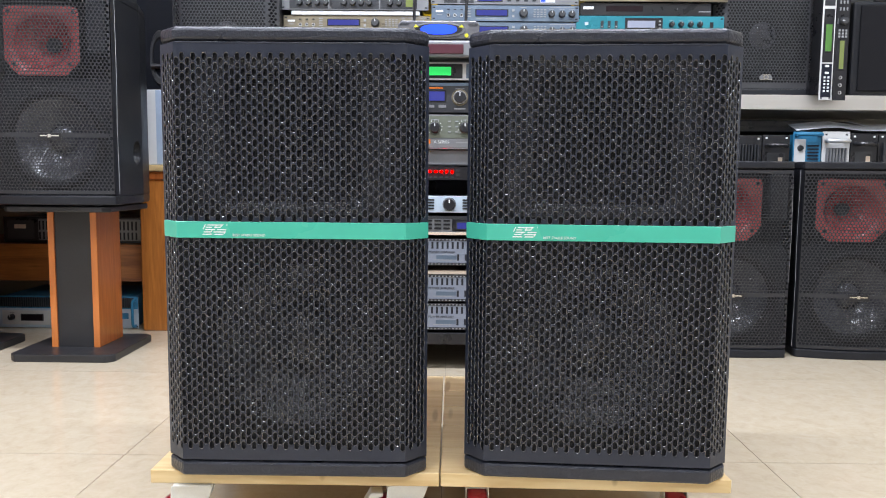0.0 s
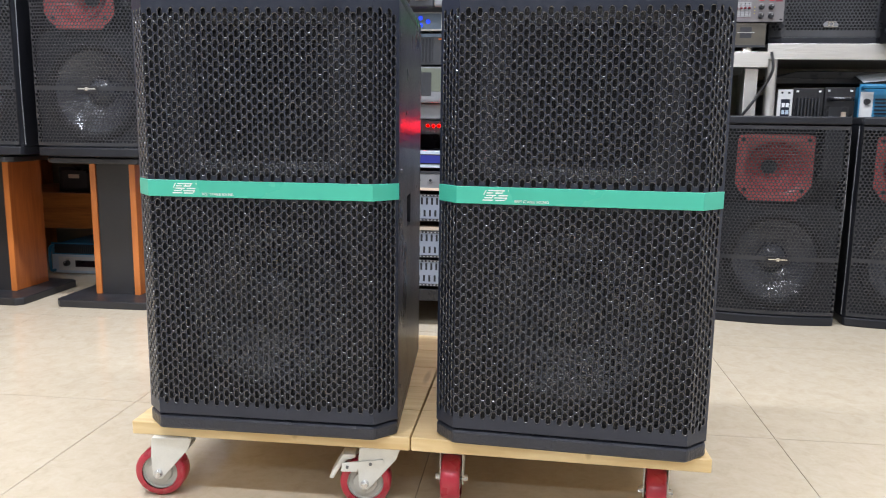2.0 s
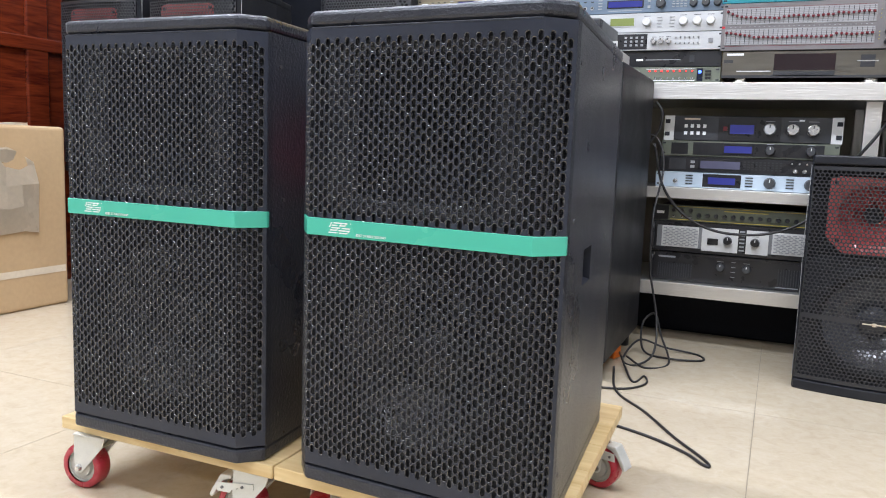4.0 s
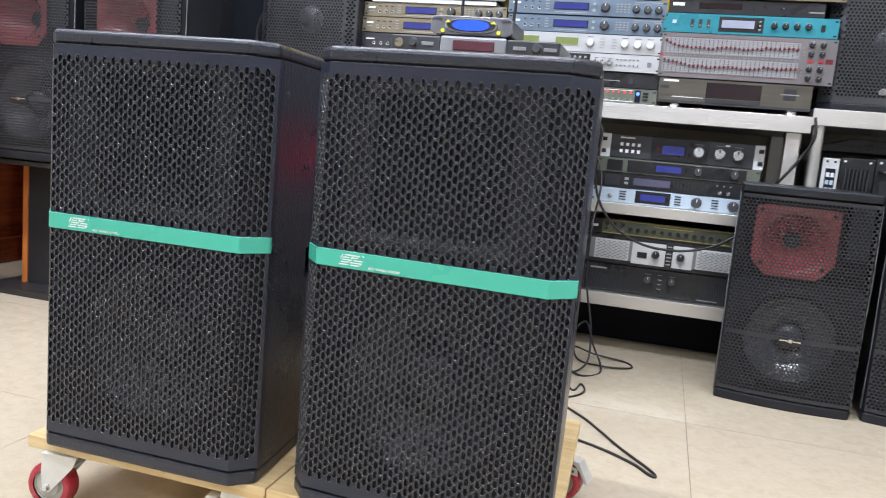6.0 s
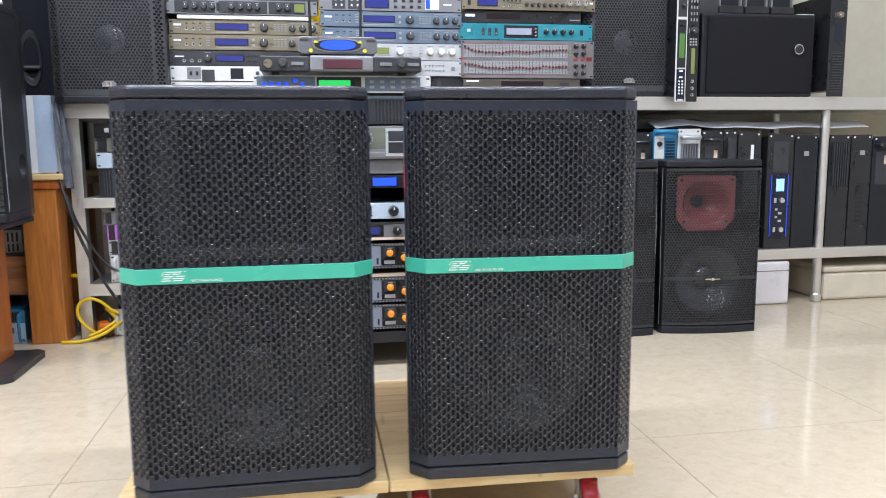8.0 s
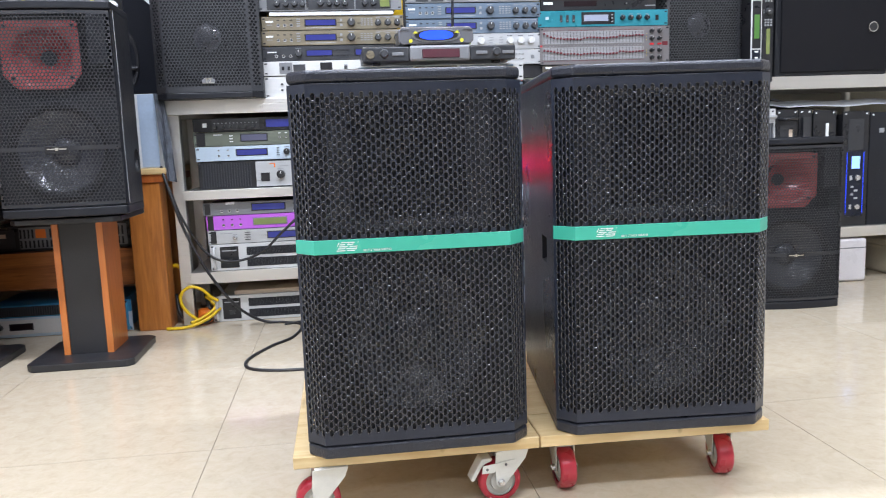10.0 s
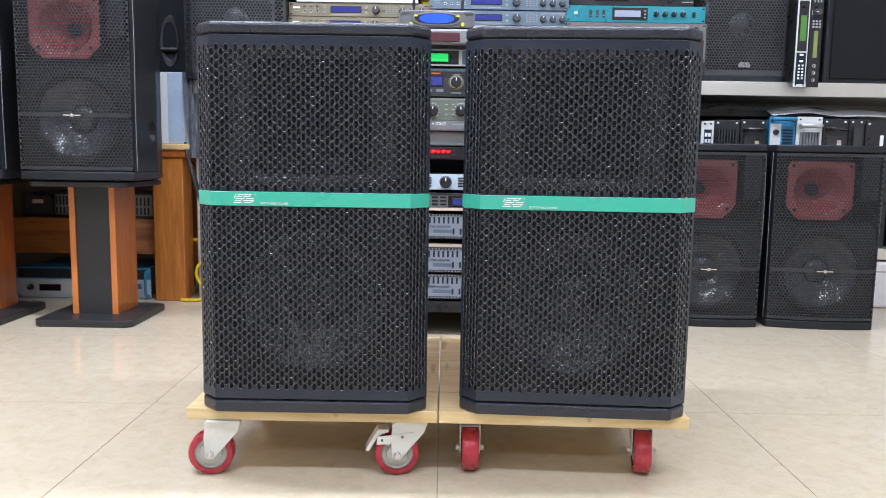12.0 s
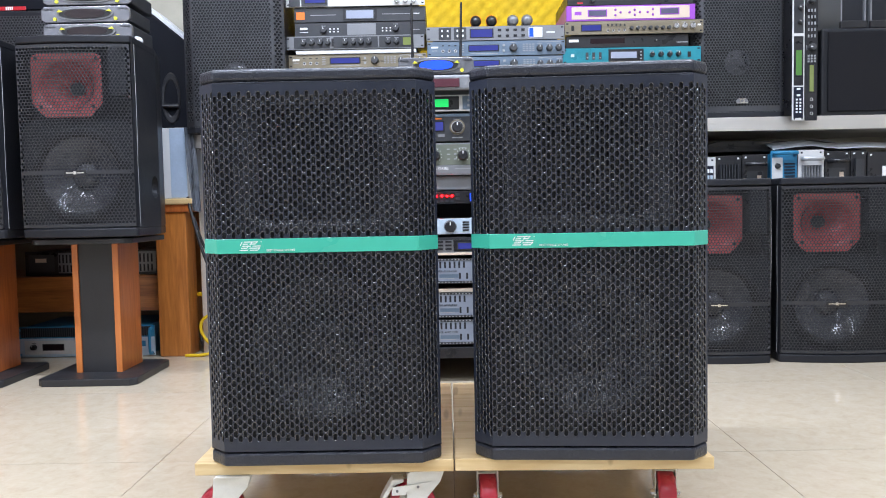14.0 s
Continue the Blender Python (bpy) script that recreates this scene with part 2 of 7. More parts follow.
TEALPANEL = mat("teal_panel", (0.03, 0.25, 0.31), 0.3, metal=0.25, var=0.2, scale=4)
PURPLE = mat("purple_panel", (0.33, 0.08, 0.52), 0.35, metal=0.2, var=0.07, scale=6)
MAGENTA = mat("violet_panel", (0.52, 0.13, 0.68), 0.36, metal=0.1, var=0.07, scale=6)
CREAMPANEL = mat("cream_panel", (0.66, 0.54, 0.42), 0.45, var=0.06)
OLIVE = mat("olive_grey_panel", (0.14, 0.155, 0.12), 0.4, metal=0.2, var=0.1)
GOLDPRINT = mat("yellow_print", (0.55, 0.45, 0.08), 0.5, var=0.1)
ORANGE = mat("orange_plastic", (0.85, 0.20, 0.02), 0.4, var=0.08)
ORANGEKNOB = mat("orange_knob", (0.9, 0.30, 0.02), 0.4, var=0.08)
REDPLASTIC = mat("red_plastic", (0.55, 0.02, 0.03), 0.35, var=0.1)
REDPRINT = mat("dull_red_fader", (0.14, 0.012, 0.02), 0.4, var=0.15, scale=60)
BLUEPAINT = mat("blue_enamel", (0.03, 0.20, 0.36), 0.4, var=0.15, scale=9)
NAVY = mat("navy_panel", (0.005, 0.008, 0.02), 0.3, var=0.15)
GREYPRINT = mat("grey_print", (0.33, 0.34, 0.35), 0.6, var=0.1)
KNOBGREY = mat("grey_rubber_knob", (0.05, 0.052, 0.055), 0.45, var=0.15, scale=60)
KNOBSILVER = mat("spun_aluminium_knob", (0.66, 0.66, 0.66), 0.25, metal=0.9, var=0.1, scale=60)
LCDBLUE = mat("blue_lcd", (0.025, 0.03, 0.16), 0.12, var=0.05, glow=0.6)
LCDBRIGHT = mat("bright_blue_lcd", (0.02, 0.07, 0.95), 0.1, var=0.05, glow=0.9)
LCDSCREEN = mat("pale_blue_screen", (0.25, 0.45, 1.0), 0.1, var=0.05, glow=1.2)
LCDGREEN = mat("green_lcd", (0.02, 0.60, 0.12), 0.1, var=0.05, glow=0.8)
LCDDULL = mat("dull_green_lcd", (0.075, 0.19, 0.045), 0.15, var=0.06, glow=0.2)
LCDOLIVE = mat("yellow_green_lcd", (0.20, 0.24, 0.08), 0.12, var=0.08)
LCDDEAD = mat("unlit_lcd", (0.10, 0.10, 0.15), 0.1, var=0.08)
LCDPALE = mat("pale_lcd", (0.33, 0.36, 0.45), 0.12, var=0.06)
SMOKE = mat("smoked_window", (0.02, 0.012, 0.014), 0.07, var=0.1)
MAROON = mat("maroon_window", (0.09, 0.03, 0.04), 0.08, var=0.1)
LEDRED = mat("red_led", (1.0, 0.0, 0.0), 0.3, var=0.0, glow=170.0)
LEDDIM = mat("small_red_led", (1.0, 0.02, 0.02), 0.3, var=0.0, glow=2.0)
LEDBLUE = mat("blue_led", (0.05, 0.12, 1.0), 0.3, var=0.0, glow=5.0)
YELLOWKEY = mat("yellow_key", (0.65, 0.62, 0.04), 0.4, var=0.05)
CABLE = mat("black_cable", (0.02, 0.019, 0.02), 0.42, var=0.2, scale=60)
YELLOWCABLE = mat("yellow_cable", (0.75, 0.50, 0.01), 0.4, var=0.1, scale=60)
BEIGECABLE = mat("beige_cable", (0.55, 0.48, 0.30), 0.5, var=0.1, scale=60)
PAPER = mat("white_paper", (0.74, 0.76, 0.78), 0.7, var=0.06, scale=4)
FOAMBOX = mat("expanded_foam_box", (0.62, 0.56, 0.44), 0.85, var=0.12, scale=12, bump=0.3, bscale=200)
WRAP = mat("white_wrapped_carton", (0.72, 0.69, 0.70), 0.3, var=0.07, scale=8, bump=0.25, bscale=30)
PANELGLOW = mat("lamp_diffuser", (0.95, 0.97, 1.0), 0.5, var=0.0, glow=4.0)
FILM = mat("cloudy_plastic_film", (0.22, 0.24, 0.28), 0.15, var=0.35, scale=30, bump=0.5, bscale=60, coat=0.5)
STRIPE = mat("pale_blue_print", (0.40, 0.50, 0.64), 0.6, var=0.12, scale=9)
EQGREY = mat("warm_grey_panel", (0.19, 0.178, 0.18), 0.38, metal=0.3, var=0.12, scale=12)
FADERGREY = mat("fader_panel", (0.27, 0.26, 0.26), 0.45, metal=0.2, var=0.1, scale=14)
GUNMETAL = mat("bronzed_black_panel", (0.16, 0.148, 0.125), 0.36, metal=0.85, var=0.15, scale=9, stretch=(1, 8, 8))

# ---- building tools ----
def link_mesh(name, bm, material, smooth=False):
    me = bpy.data.meshes.new(name)
    bm.to_mesh(me)
    bm.free()
    me.materials.append(material)
    if smooth:
        for f in me.polygons:
            f.use_smooth = True
    return new(name, me)


def part(name, bm, material, parent, label="", smooth=False):
    ob = link_mesh(name, bm, material, smooth)
    ob.parent = parent
    return tagged(ob, label)


def thing(name, m, label, category, group="", kind=""):
    ob = new(name)
    ob.empty_display_size = 0.05
    ob.matrix_basis = m
    return tagged(ob, label, category, group, kind)


def box(x0, x1, y0, y1, z0, z1, bevel=0.0, bm=None, seg=2):
    bm = bm or bmesh.new()
    made = bmesh.ops.create_cube(bm, size=1.0)["verts"]
    for v in made:
        v.co = Vector((x0 + (v.co.x + 0.5) * (x1 - x0), y0 + (v.co.y + 0.5) * (y1 - y0), z0 + (v.co.z + 0.5) * (z1 - z0)))
    if bevel:
        bmesh.ops.bevel(bm, geom=list({e for v in made for e in v.link_edges}), offset=bevel, segments=seg, affect="EDGES", profile=0.5)
    return bm


def rod(p0, p1, r0, r1=None, seg=16, bm=None, bevel=0.0):
    """A round bar or a cone from p0 to p1."""
    bm = bm or bmesh.new()
    p0, p1 = Vector(p0), Vector(p1)
    r1 = r0 if r1 is None else r1
    turn = (p1 - p0).to_track_quat("Z", "Y").to_matrix()
    rings = []
    steps = [(0, r0), (1, r1)]
    ln = (p1 - p0).length
    if bevel:
        steps = [(0, r0), (1 - bevel / ln, r1), (1, r1 - bevel)]
    for k, r in steps:
        rings.append([bm.verts.new(p0.lerp(p1, k) + turn @ Vector((r * math.cos(a), r * math.sin(a), 0))) for a in (2 * math.pi * i / seg for i in range(seg))])
    for a, b in zip(rings, rings[1:]):
        for i in range(seg):
            bm.faces.new((a[i], a[(i + 1) % seg], b[(i + 1) % seg], b[i]))
    bm.faces.new(rings[0][::-1])
    bm.faces.new(rings[-1])
    return bm


def turned(profile, axis_o, axis_d, seg=40, bm=None):
    """A surface of revolution: profile rows (radius, distance along the axis)."""
    bm = bm or bmesh.new()
    o, d = Vector(axis_o), Vector(axis_d).normalized()
    turn = d.to_track_quat("Z", "Y").to_matrix()
    rings = []
    for r, h in profile:
        if r < 1e-6:
            rings.append([bm.verts.new(o + d * h)])
        else:
            rings.append([bm.verts.new(o + d * h + turn @ Vector((r * math.cos(2 * math.pi * i / seg), r * math.sin(2 * math.pi * i / seg), 0))) for i in range(seg)])
    for a, b in zip(rings, rings[1:]):
        for i in range(seg):
            j = (i + 1) % seg
            if len(a) == 1:
                bm.faces.new((a[0], b[j], b[i]))
            elif len(b) == 1:
                bm.faces.new((a[i], a[j], b[0]))
            else:
                bm.faces.new((a[i], a[j], b[j], b[i]))
    return bm


def prism(outline, lo, hi, axis="z", bevel=0.0, bm=None, seg=2):
    """An outline drawn in two axes and pushed from lo to hi along the third."""
    bm = bm or bmesh.new()
    put = {"z": lambda a, b, h: (a, b, h), "y": lambda a, b, h: (a, h, b), "x": lambda a, b, h: (h, a, b)}[axis]
    low = [bm.verts.new(put(a, b, lo)) for a, b in outline]
    top = [bm.verts.new(put(a, b, hi)) for a, b in outline]
    n = len(outline)
    faces = [bm.faces.new(low[::-1]), bm.faces.new(top)]
    for i in range(n):
        faces.append(bm.faces.new((low[i], low[(i + 1) % n], top[(i + 1) % n], top[i])))
    bmesh.ops.recalc_face_normals(bm, faces=faces)
    if bevel:
        bmesh.ops.bevel(bm, geom=list({e for f in faces for e in f.edges}), offset=bevel, segments=seg, affect="EDGES", profile=0.5)
    return bm


def smooth_line(points, per=8):
    """A Catmull-Rom line through the points."""
    pts = [Vector(p) for p in points]
    pts = [2 * pts[0] - pts[1]] + pts + [2 * pts[-1] - pts[-2]]
    out = []
    for a, b, c, d in zip(pts, pts[1:], pts[2:], pts[3:]):
        for i in range(per):
            t = i / per
            out.append(0.5 * (2 * b + (c - a) * t + (2 * a - 5 * b + 4 * c - d) * t * t + (3 * b - a - 3 * c + d) * t ** 3))
    return out + [pts[-2]]


def sweep(points, r, seg=8, per=8, bm=None):
    bm = bm or bmesh.new()
    line = smooth_line(points, per)
    rings, up = [], Vector((0.13, 0.21, 0.97))
    for i, p in enumerate(line):
        d = (line[min(i + 1, len(line) - 1)] - line[max(i - 1, 0)]).normalized()
        s = d.cross(up)
        s = s.normalized() if s.length > 1e-4 else Vector((1, 0, 0))
        up = s.cross(d)
        rings.append([bm.verts.new(p + r * (math.cos(a) * s + math.sin(a) * up)) for a in (2 * math.pi * k / seg for k in range(seg))])
    for a, b in zip(rings, rings[1:]):
        for k in range(seg):
            bm.faces.new((a[k], a[(k + 1) % seg], b[(k + 1) % seg], b[k]))
    bm.faces.new(rings[0][::-1])
    bm.faces.new(rings[-1])
    return bm


def cable(name, points, r, material, label):
    ob = link_mesh(name, sweep(points, r), material, True)
    return tagged(ob, label, "cable")


def letters(string, size, material, parent, m, name="lettering", wide=1.0):
    cu = bpy.data.curves.new(name, "FONT")
    cu.body, cu.size, cu.extrude = string, size, 0.0002
    tmp = bpy.data.objects.new(name, cu)
    scene.collection.objects.link(tmp)
    me = bpy.data.meshes.new_from_object(tmp.evaluated_get(bpy.context.evaluated_depsgraph_get()))
    bpy.data.objects.remove(tmp)
    me.transform(m @ Matrix.Diagonal((wide, 1, 1, 1)))
    me.materials.clear()
    me.materials.append(material)
    ob = new(name, me)
    ob.parent = parent
    return ob


def pierced(cells, hole, depth, place, steps=((0.0004, 0.0), (0.0, 0.4), (0.0, 1.0))):
    """A sheet with holes. cells: (u0, u1, v0, v1, is_open); hole: outline round (0, 0); place(u, v, inward) gives the point in space."""
    verts, faces, rolled = [], [], []

    def add(u, v, w):
        verts.append(place(u, v, w))
        return len(verts) - 1

    n = len(hole)
    for u0, u1, v0, v1, is_open in cells:
        c = [add(u0, v0, 0), add(u1, v0, 0), add(u1, v1, 0), add(u0, v1, 0)]
        if not is_open:
            faces.append(c)
            continue
        um, vm = (u0 + u1) / 2, (v0 + v1) / 2
        rings = []
        for grow, deep in steps:
            rings.append([add(um + a + grow * a / math.hypot(a, b), vm + b + grow * b / math.hypot(a, b), deep * depth) for a, b in hole])
        rim = rings[0]
        corner = [0 if a < 0 and b < 0 else 1 if b < 0 else 2 if a > 0 else 3 for a, b in hole]
        for i in range(n):
            j = (i + 1) % n
            if corner[i] == corner[j]:
                faces.append((c[corner[i]], rim[j], rim[i]))
            else:
                faces.append((c[corner[i]], c[corner[j]], rim[j], rim[i]))
            for p, q in zip(rings, rings[1:]):
                rolled.append(len(faces))
                faces.append((p[i], p[j], q[j], q[i]))
    return verts, faces, rolled


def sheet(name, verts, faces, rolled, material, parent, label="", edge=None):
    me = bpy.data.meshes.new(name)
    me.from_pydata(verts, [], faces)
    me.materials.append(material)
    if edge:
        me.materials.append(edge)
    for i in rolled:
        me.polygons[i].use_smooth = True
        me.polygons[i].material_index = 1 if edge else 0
    ob = new(name, me)
    ob.parent = parent
    return tagged(ob, label)


def carved(ob, cutters):
    """Cuts closed shapes out of a mesh."""
    for bm in cutters:
        me = bpy.data.meshes.new("cutter")
        bm.to_mesh(me)
        bm.free()
        tool = bpy.data.objects.new("cutter", me)
        scene.collection.objects.link(tool)
        tool.parent = ob.parent
        mod = ob.modifiers.new("cut", "BOOLEAN")
        mod.object, mod.operation, mod.solver = tool, "DIFFERENCE", "EXACT"
        done = bpy.data.meshes.new_from_object(ob.evaluated_get(bpy.context.evaluated_depsgraph_get()))
        ob.modifiers.clear()
        bpy.data.objects.remove(tool)
        ob.data = done


def bowl(c, r, n=24):
    """An ellipsoid with its three half sizes."""
    bm = bmesh.new()
    bmesh.ops.create_uvsphere(bm, u_segments=n, v_segments=n // 2, radius=1.0)
    for v in bm.verts:
        v.co = Vector(c) + Vector((v.co.x * r[0], v.co.y * r[1], v.co.z * r[2]))
    return bm


def slot_hole(r, half, n=3):
    """An upright slot with round ends, counter-clockwise, with no point on an axis."""
    pts = []
    for i in range(n + 1):
        a = math.pi * (0.04 + 0.92 * i / n)
        pts.append((r * math.cos(a), half + r * math.sin(a)))
    pts += [(-x, -y) for x, y in pts]
    return pts


def round_hole(r, n=8):
    return [(r * math.cos(2 * math.pi * (i + 0.5) / n), r * math.sin(2 * math.pi * (i + 0.5) / n)) for i in range(n)]

# ---- structure ----
X0, X1, Y0, Y1 = -1.8, 3.4, -5.0, 3.2


def wall(name, x0, x1, y0, y1, z0, z1, material, label):
    return tagged(link_mesh(name, box(x0, x1, y0, y1, z0, z1), material), label, "wall", kind="structure")


wall("wall_north", X0 - 0.1, X1 + 0.1, Y1, Y1 + 0.1, -0.02, CEILING, PLASTER, "olive-beige plastered wall behind the shelves")
# the unseen south, east and near west walls carry tones that steer reflections
wall("wall_south", X0 - 0.1, X1 + 0.1, Y0 - 0.1, Y0, -0.02, CEILING, WHITEWALL, "unseen white wall, its tone set to bounce light onto the fronts")
wall("wall_east", X1, X1 + 0.1, Y0, Y1, -0.02, CEILING, DIMWALL, "unseen wall, its greyer tone set for reflections")
wall("wall_west", X0 - 0.1, X0, Y0, 1.75, -0.02, CEILING, DIMWALL, "unseen wall, its greyer tone set for reflections")
west = wall("wall_west", X0 - 0.1, X0, 1.75, Y1, -0.02, CEILING, MAHOGANY, "polished red mahogany panelling")
for pz0, pz1 in ((0.0, 0.10), (0.44, 0.49), (0.86, 0.91), (1.28, 1.33), (1.70, 1.75), (2.12, 2.17)):
    part("rail", box(X0 + 0.001, X0 + 0.022, 1.75, Y1, pz0, pz1, 0.006), MAHOGANY, west)
for py in (1.751, 2.38):
    part("stile", box(X0 + 0.001, X0 + 0.018, py, py + 0.09, 0.101, 2.7, 0.005), MAHOGANY, west)
tagged(link_mesh("ceiling", box(X0 - 0.1, X1 + 0.1, Y0 - 0.1, Y1 + 0.1, CEILING, CEILING + 0.1), CEIL), "plain white painted ceiling", "ceiling", kind="structure")
floor = tagged(link_mesh("floor", box(X0, X1, Y0, Y1, -0.03, -0.0025), GROUT), "polished cream porcelain tile floor with thin dark joints", "floor", kind="structure")

for lx, ly in LAMPS:
    fit_ = thing("ceiling_light", pose(lx, ly, CEILING), "white strip light on the ceiling", "ceiling light", "strip lights on the ceiling")
    part("housing", box(-0.656, 0.656, -0.055, 0.055, -0.05, 0.0, 0.008), CEIL, fit_)
    part("diffuser", box(-0.645, 0.645, -0.035, 0.035, -0.058, -0.0502), PANELGLOW, fit_)


# ---- the pair of loudspeakers on their dollies ----
SW, SH, SD = 0.181, 0.607, 0.436      # half width, height, depth
CX, CY = 0.028, 0.029                  # the front corners' chamfer


def grille_place(u, v, w):
    """u runs along the chamfer, the front and the other chamfer."""
    c = math.hypot(CX, CY)
    f = 2 * (SW - CX)
    nx, ny = CY / c, CX / c
    if u < c:
        k = u / c
        return (-SW + CX * k + w * nx, CY * (1 - k) + w * ny, v)
    if u <= c + f:
        return (-SW + CX + (u - c), w, v)
    k = (u - c - f) / c
    return (SW - CX + CX * k - w * nx, CY * k + w * ny, v)


# the punched edge rolls inward in three steps
ROLLED = ((0.00095, 0.0), (0.0006, 0.06), (0.00026, 0.16), (0.00008, 0.35), (0.0, 0.6))


def grille_cells(z0, z1, cut_low, cut_top):
    """Staggered upright slots; rows run on under the band, where the edge cuts them."""
    c, f = math.hypot(CX, CY), 2 * (SW - CX)
    cols = []
    cols += [(0.0045 + i * (c - 0.0045) / 5, 0.0045 + (i + 1) * (c - 0.0045) / 5) for i in range(5)]
    cols += [(c + i * f / 42, c + (i + 1) * f / 42) for i in range(42)]
    cols += [(c + f + i * (c - 0.0045) / 5, c + f + (i + 1) * (c - 0.0045) / 5) for i in range(5)]
    cells = [(0, 0.0045, z0, z1, False), (2 * c + f - 0.0045, 2 * c + f, z0, z1, False)]
    pitch = 0.01315
    for i, (a, b) in enumerate(cols):
        lo, hi = z0 + (0.0 if cut_low else 0.014), z1 - (0.0 if cut_top else 0.019)
        off = pitch / 2 if i % 2 else 0.0
        lo, hi = lo + (off if not cut_low else 0.0), hi + (pitch / 2 - off if not cut_top else 0.0)
        n = int((hi - lo) / pitch)
        start = hi - n * pitch if cut_low else lo
        cells.append((a, b, z0, start, False))
        for k in range(n):
            cells.append((a, b, start + k * pitch, start + (k + 1) * pitch, True))
        cells.append((a, b, start + n * pitch, z1, False))
    return cells


def handle_side(sign, draw):
    """A cabinet's side with the grip sunk into it."""
    bm = bmesh.new()
    z0, z1 = 0.0205, SH - 0.0195

    def at(y, z, deep=0.0):
        k = (y - CY) / (SD - CY)
        return bm.verts.new((sign * (SW - draw * k - deep), y, z))

    ya, yb, za, zb = (0.16, 0.222, 0.275, 0.322) if sign > 0 else (0.105, 0.16, 0.277, 0.322)
    ys, zs = [CY + 0.001, ya, yb, SD], [z0, za, zb, z1]
    g = [[at(y, z) for z in zs] for y in ys]
    for i in range(3):
        for j in range(3):
            if (i, j) != (1, 1):
                bm.faces.new((g[i][j], g[i + 1][j], g[i + 1][j + 1], g[i][j + 1]))
    d = [at(ya + 0.004, za + 0.012, 0.045), at(yb - 0.004, za + 0.012, 0.045), at(yb - 0.004, zb - 0.004, 0.045), at(ya + 0.004, zb - 0.004, 0.045)]
    o = [g[1][1], g[2][1], g[2][2], g[1][2]]
    for i in range(4):
        bm.faces.new((o[i], o[(i + 1) % 4], d[(i + 1) % 4], d[i]))
    bm.faces.new(d)
    bmesh.ops.recalc_face_normals(bm, faces=bm.faces)
    return bm


def loudspeaker(m, label, inl, inr):
    """inl, inr: how far the two sides draw in towards the back."""
    plan = [(-SW, CY), (-SW + CX, 0), (SW - CX, 0), (SW, CY), (SW - inr, SD), (-SW + inl, SD)]
    t = thing("loudspeaker", m, label, "loudspeaker", "pair of loudspeakers on the dollies")
    part("top_cap", prism(plan, SH - 0.0195, SH, "z", 0.006, seg=3), PAINT, t)
    part("base_cap", prism(plan, 0, 0.0205, "z", 0.004), PAINT, t)
    for s in (-1, 1):
        part("side_panel", handle_side(s, inr if s > 0 else inl), PAINT, t)
    bm = box(-SW + inl, SW - inr, SD - 0.012, SD, 0.0205, SH - 0.0195)
    part("back_panel", bm, PAINT, t)
    for s in (-1, 1):
        part("front_edge", box(min(s * SW, s * (SW - 0.007)), max(s * SW, s * (SW - 0.007)), CY + 0.0008, CY + 0.012, 0.021, SH - 0.02), PAINT, t)
    # baffle with the openings of horn and woofer
    zc, zr = 0.178, 0.134
    verts, faces = [], []
    out, inn = [], []
    n = 48
    for i in range(n):
        a = 2 * math.pi * (i + 0.5) / n
        k = 1 / max(abs(math.cos(a)) / 0.169, abs(math.sin(a)) / 0.153)
        out.append(len(verts))
        verts.append((k * math.cos(a), 0.022, zc + k * math.sin(a)))
        inn.append(len(verts))
        verts.append((zr * math.cos(a), 0.022, zc + zr * math.sin(a)))
    for i in range(n):
        j = (i + 1) % n
        faces.append((out[i], out[j], inn[j], inn[i]))
    hx, h0, h1 = 0.118, 0.372, 0.562
    ring = [(-0.169, 0.331), (0.169, 0.331), (0.169, SH - 0.02), (-0.169, SH - 0.02)]
    hole = [(-hx, h0), (hx, h0), (hx, h1), (-hx, h1)]
    base = len(verts)
    for x, z in ring + hole:
        verts.append((x, 0.022, z))
    for i in range(4):
        j = (i + 1) % 4
        faces.append((base + i, base + j, base + 4 + j, base + 4 + i))
    sheet("baffle", verts, faces, [], BAFFLE, t)
    # horn: a wide flare with rounded corners from the lip at the mouth to the throat
    zm, dx, dz = (h0 + h1) / 2, hx, (h1 - h0) / 2

    def flare(steps, close=False):
        bm = bmesh.new()
        rings = []
        for gx, gz, deep, rad in steps:
            w, h = dx + gx - rad, dz + gz - rad
            ring = []
            for k, (sx, sz) in enumerate(((1, 1), (-1, 1), (-1, -1), (1, -1))):
                for q in range(6):
                    a = math.pi / 2 * (k + q / 5)
                    ring.append(bm.verts.new((sx * w + rad * math.cos(a), deep, zm + sz * h + rad * math.sin(a))))
            rings.append(ring)
        for a, b in zip(rings, rings[1:]):
            for i in range(24):
                bm.faces.new((a[i], a[(i + 1) % 24], b[(i + 1) % 24], b[i]))
        if close:
            bm.faces.new(rings[-1])
        return bm

    lip = [(0.010, 0.012, 0.0215, 0.016)]
    for k in range(12):
        q = math.radians(6 * k)
        lip.append((0.010 - 0.05 * math.sin(q), 0.012 - 0.026 * math.sin(q), 0.0075 + 0.028 * (1 - math.cos(q)), 0.016 - 0.0006 * k))
    horn = part("horn", flare(lip[:10]), HORNBLACK, t, "glossy black horn lip", True)
    part("horn_throat", flare(lip[9:] + [(-0.077, -0.034, 0.064, 0.008), (-0.092, -0.052, 0.09, 0.006), (-0.104, -0.075, 0.13, 0.004)], True), BAFFLE, horn)
    o, d = (0, 0.022, zc), (0, 1, 0)
    wf = part("woofer", turned([(0.114, 0.006), (0.095, 0.018), (0.075, 0.034), (0.046, 0.052)], o, d), CONE, t, smooth=True)
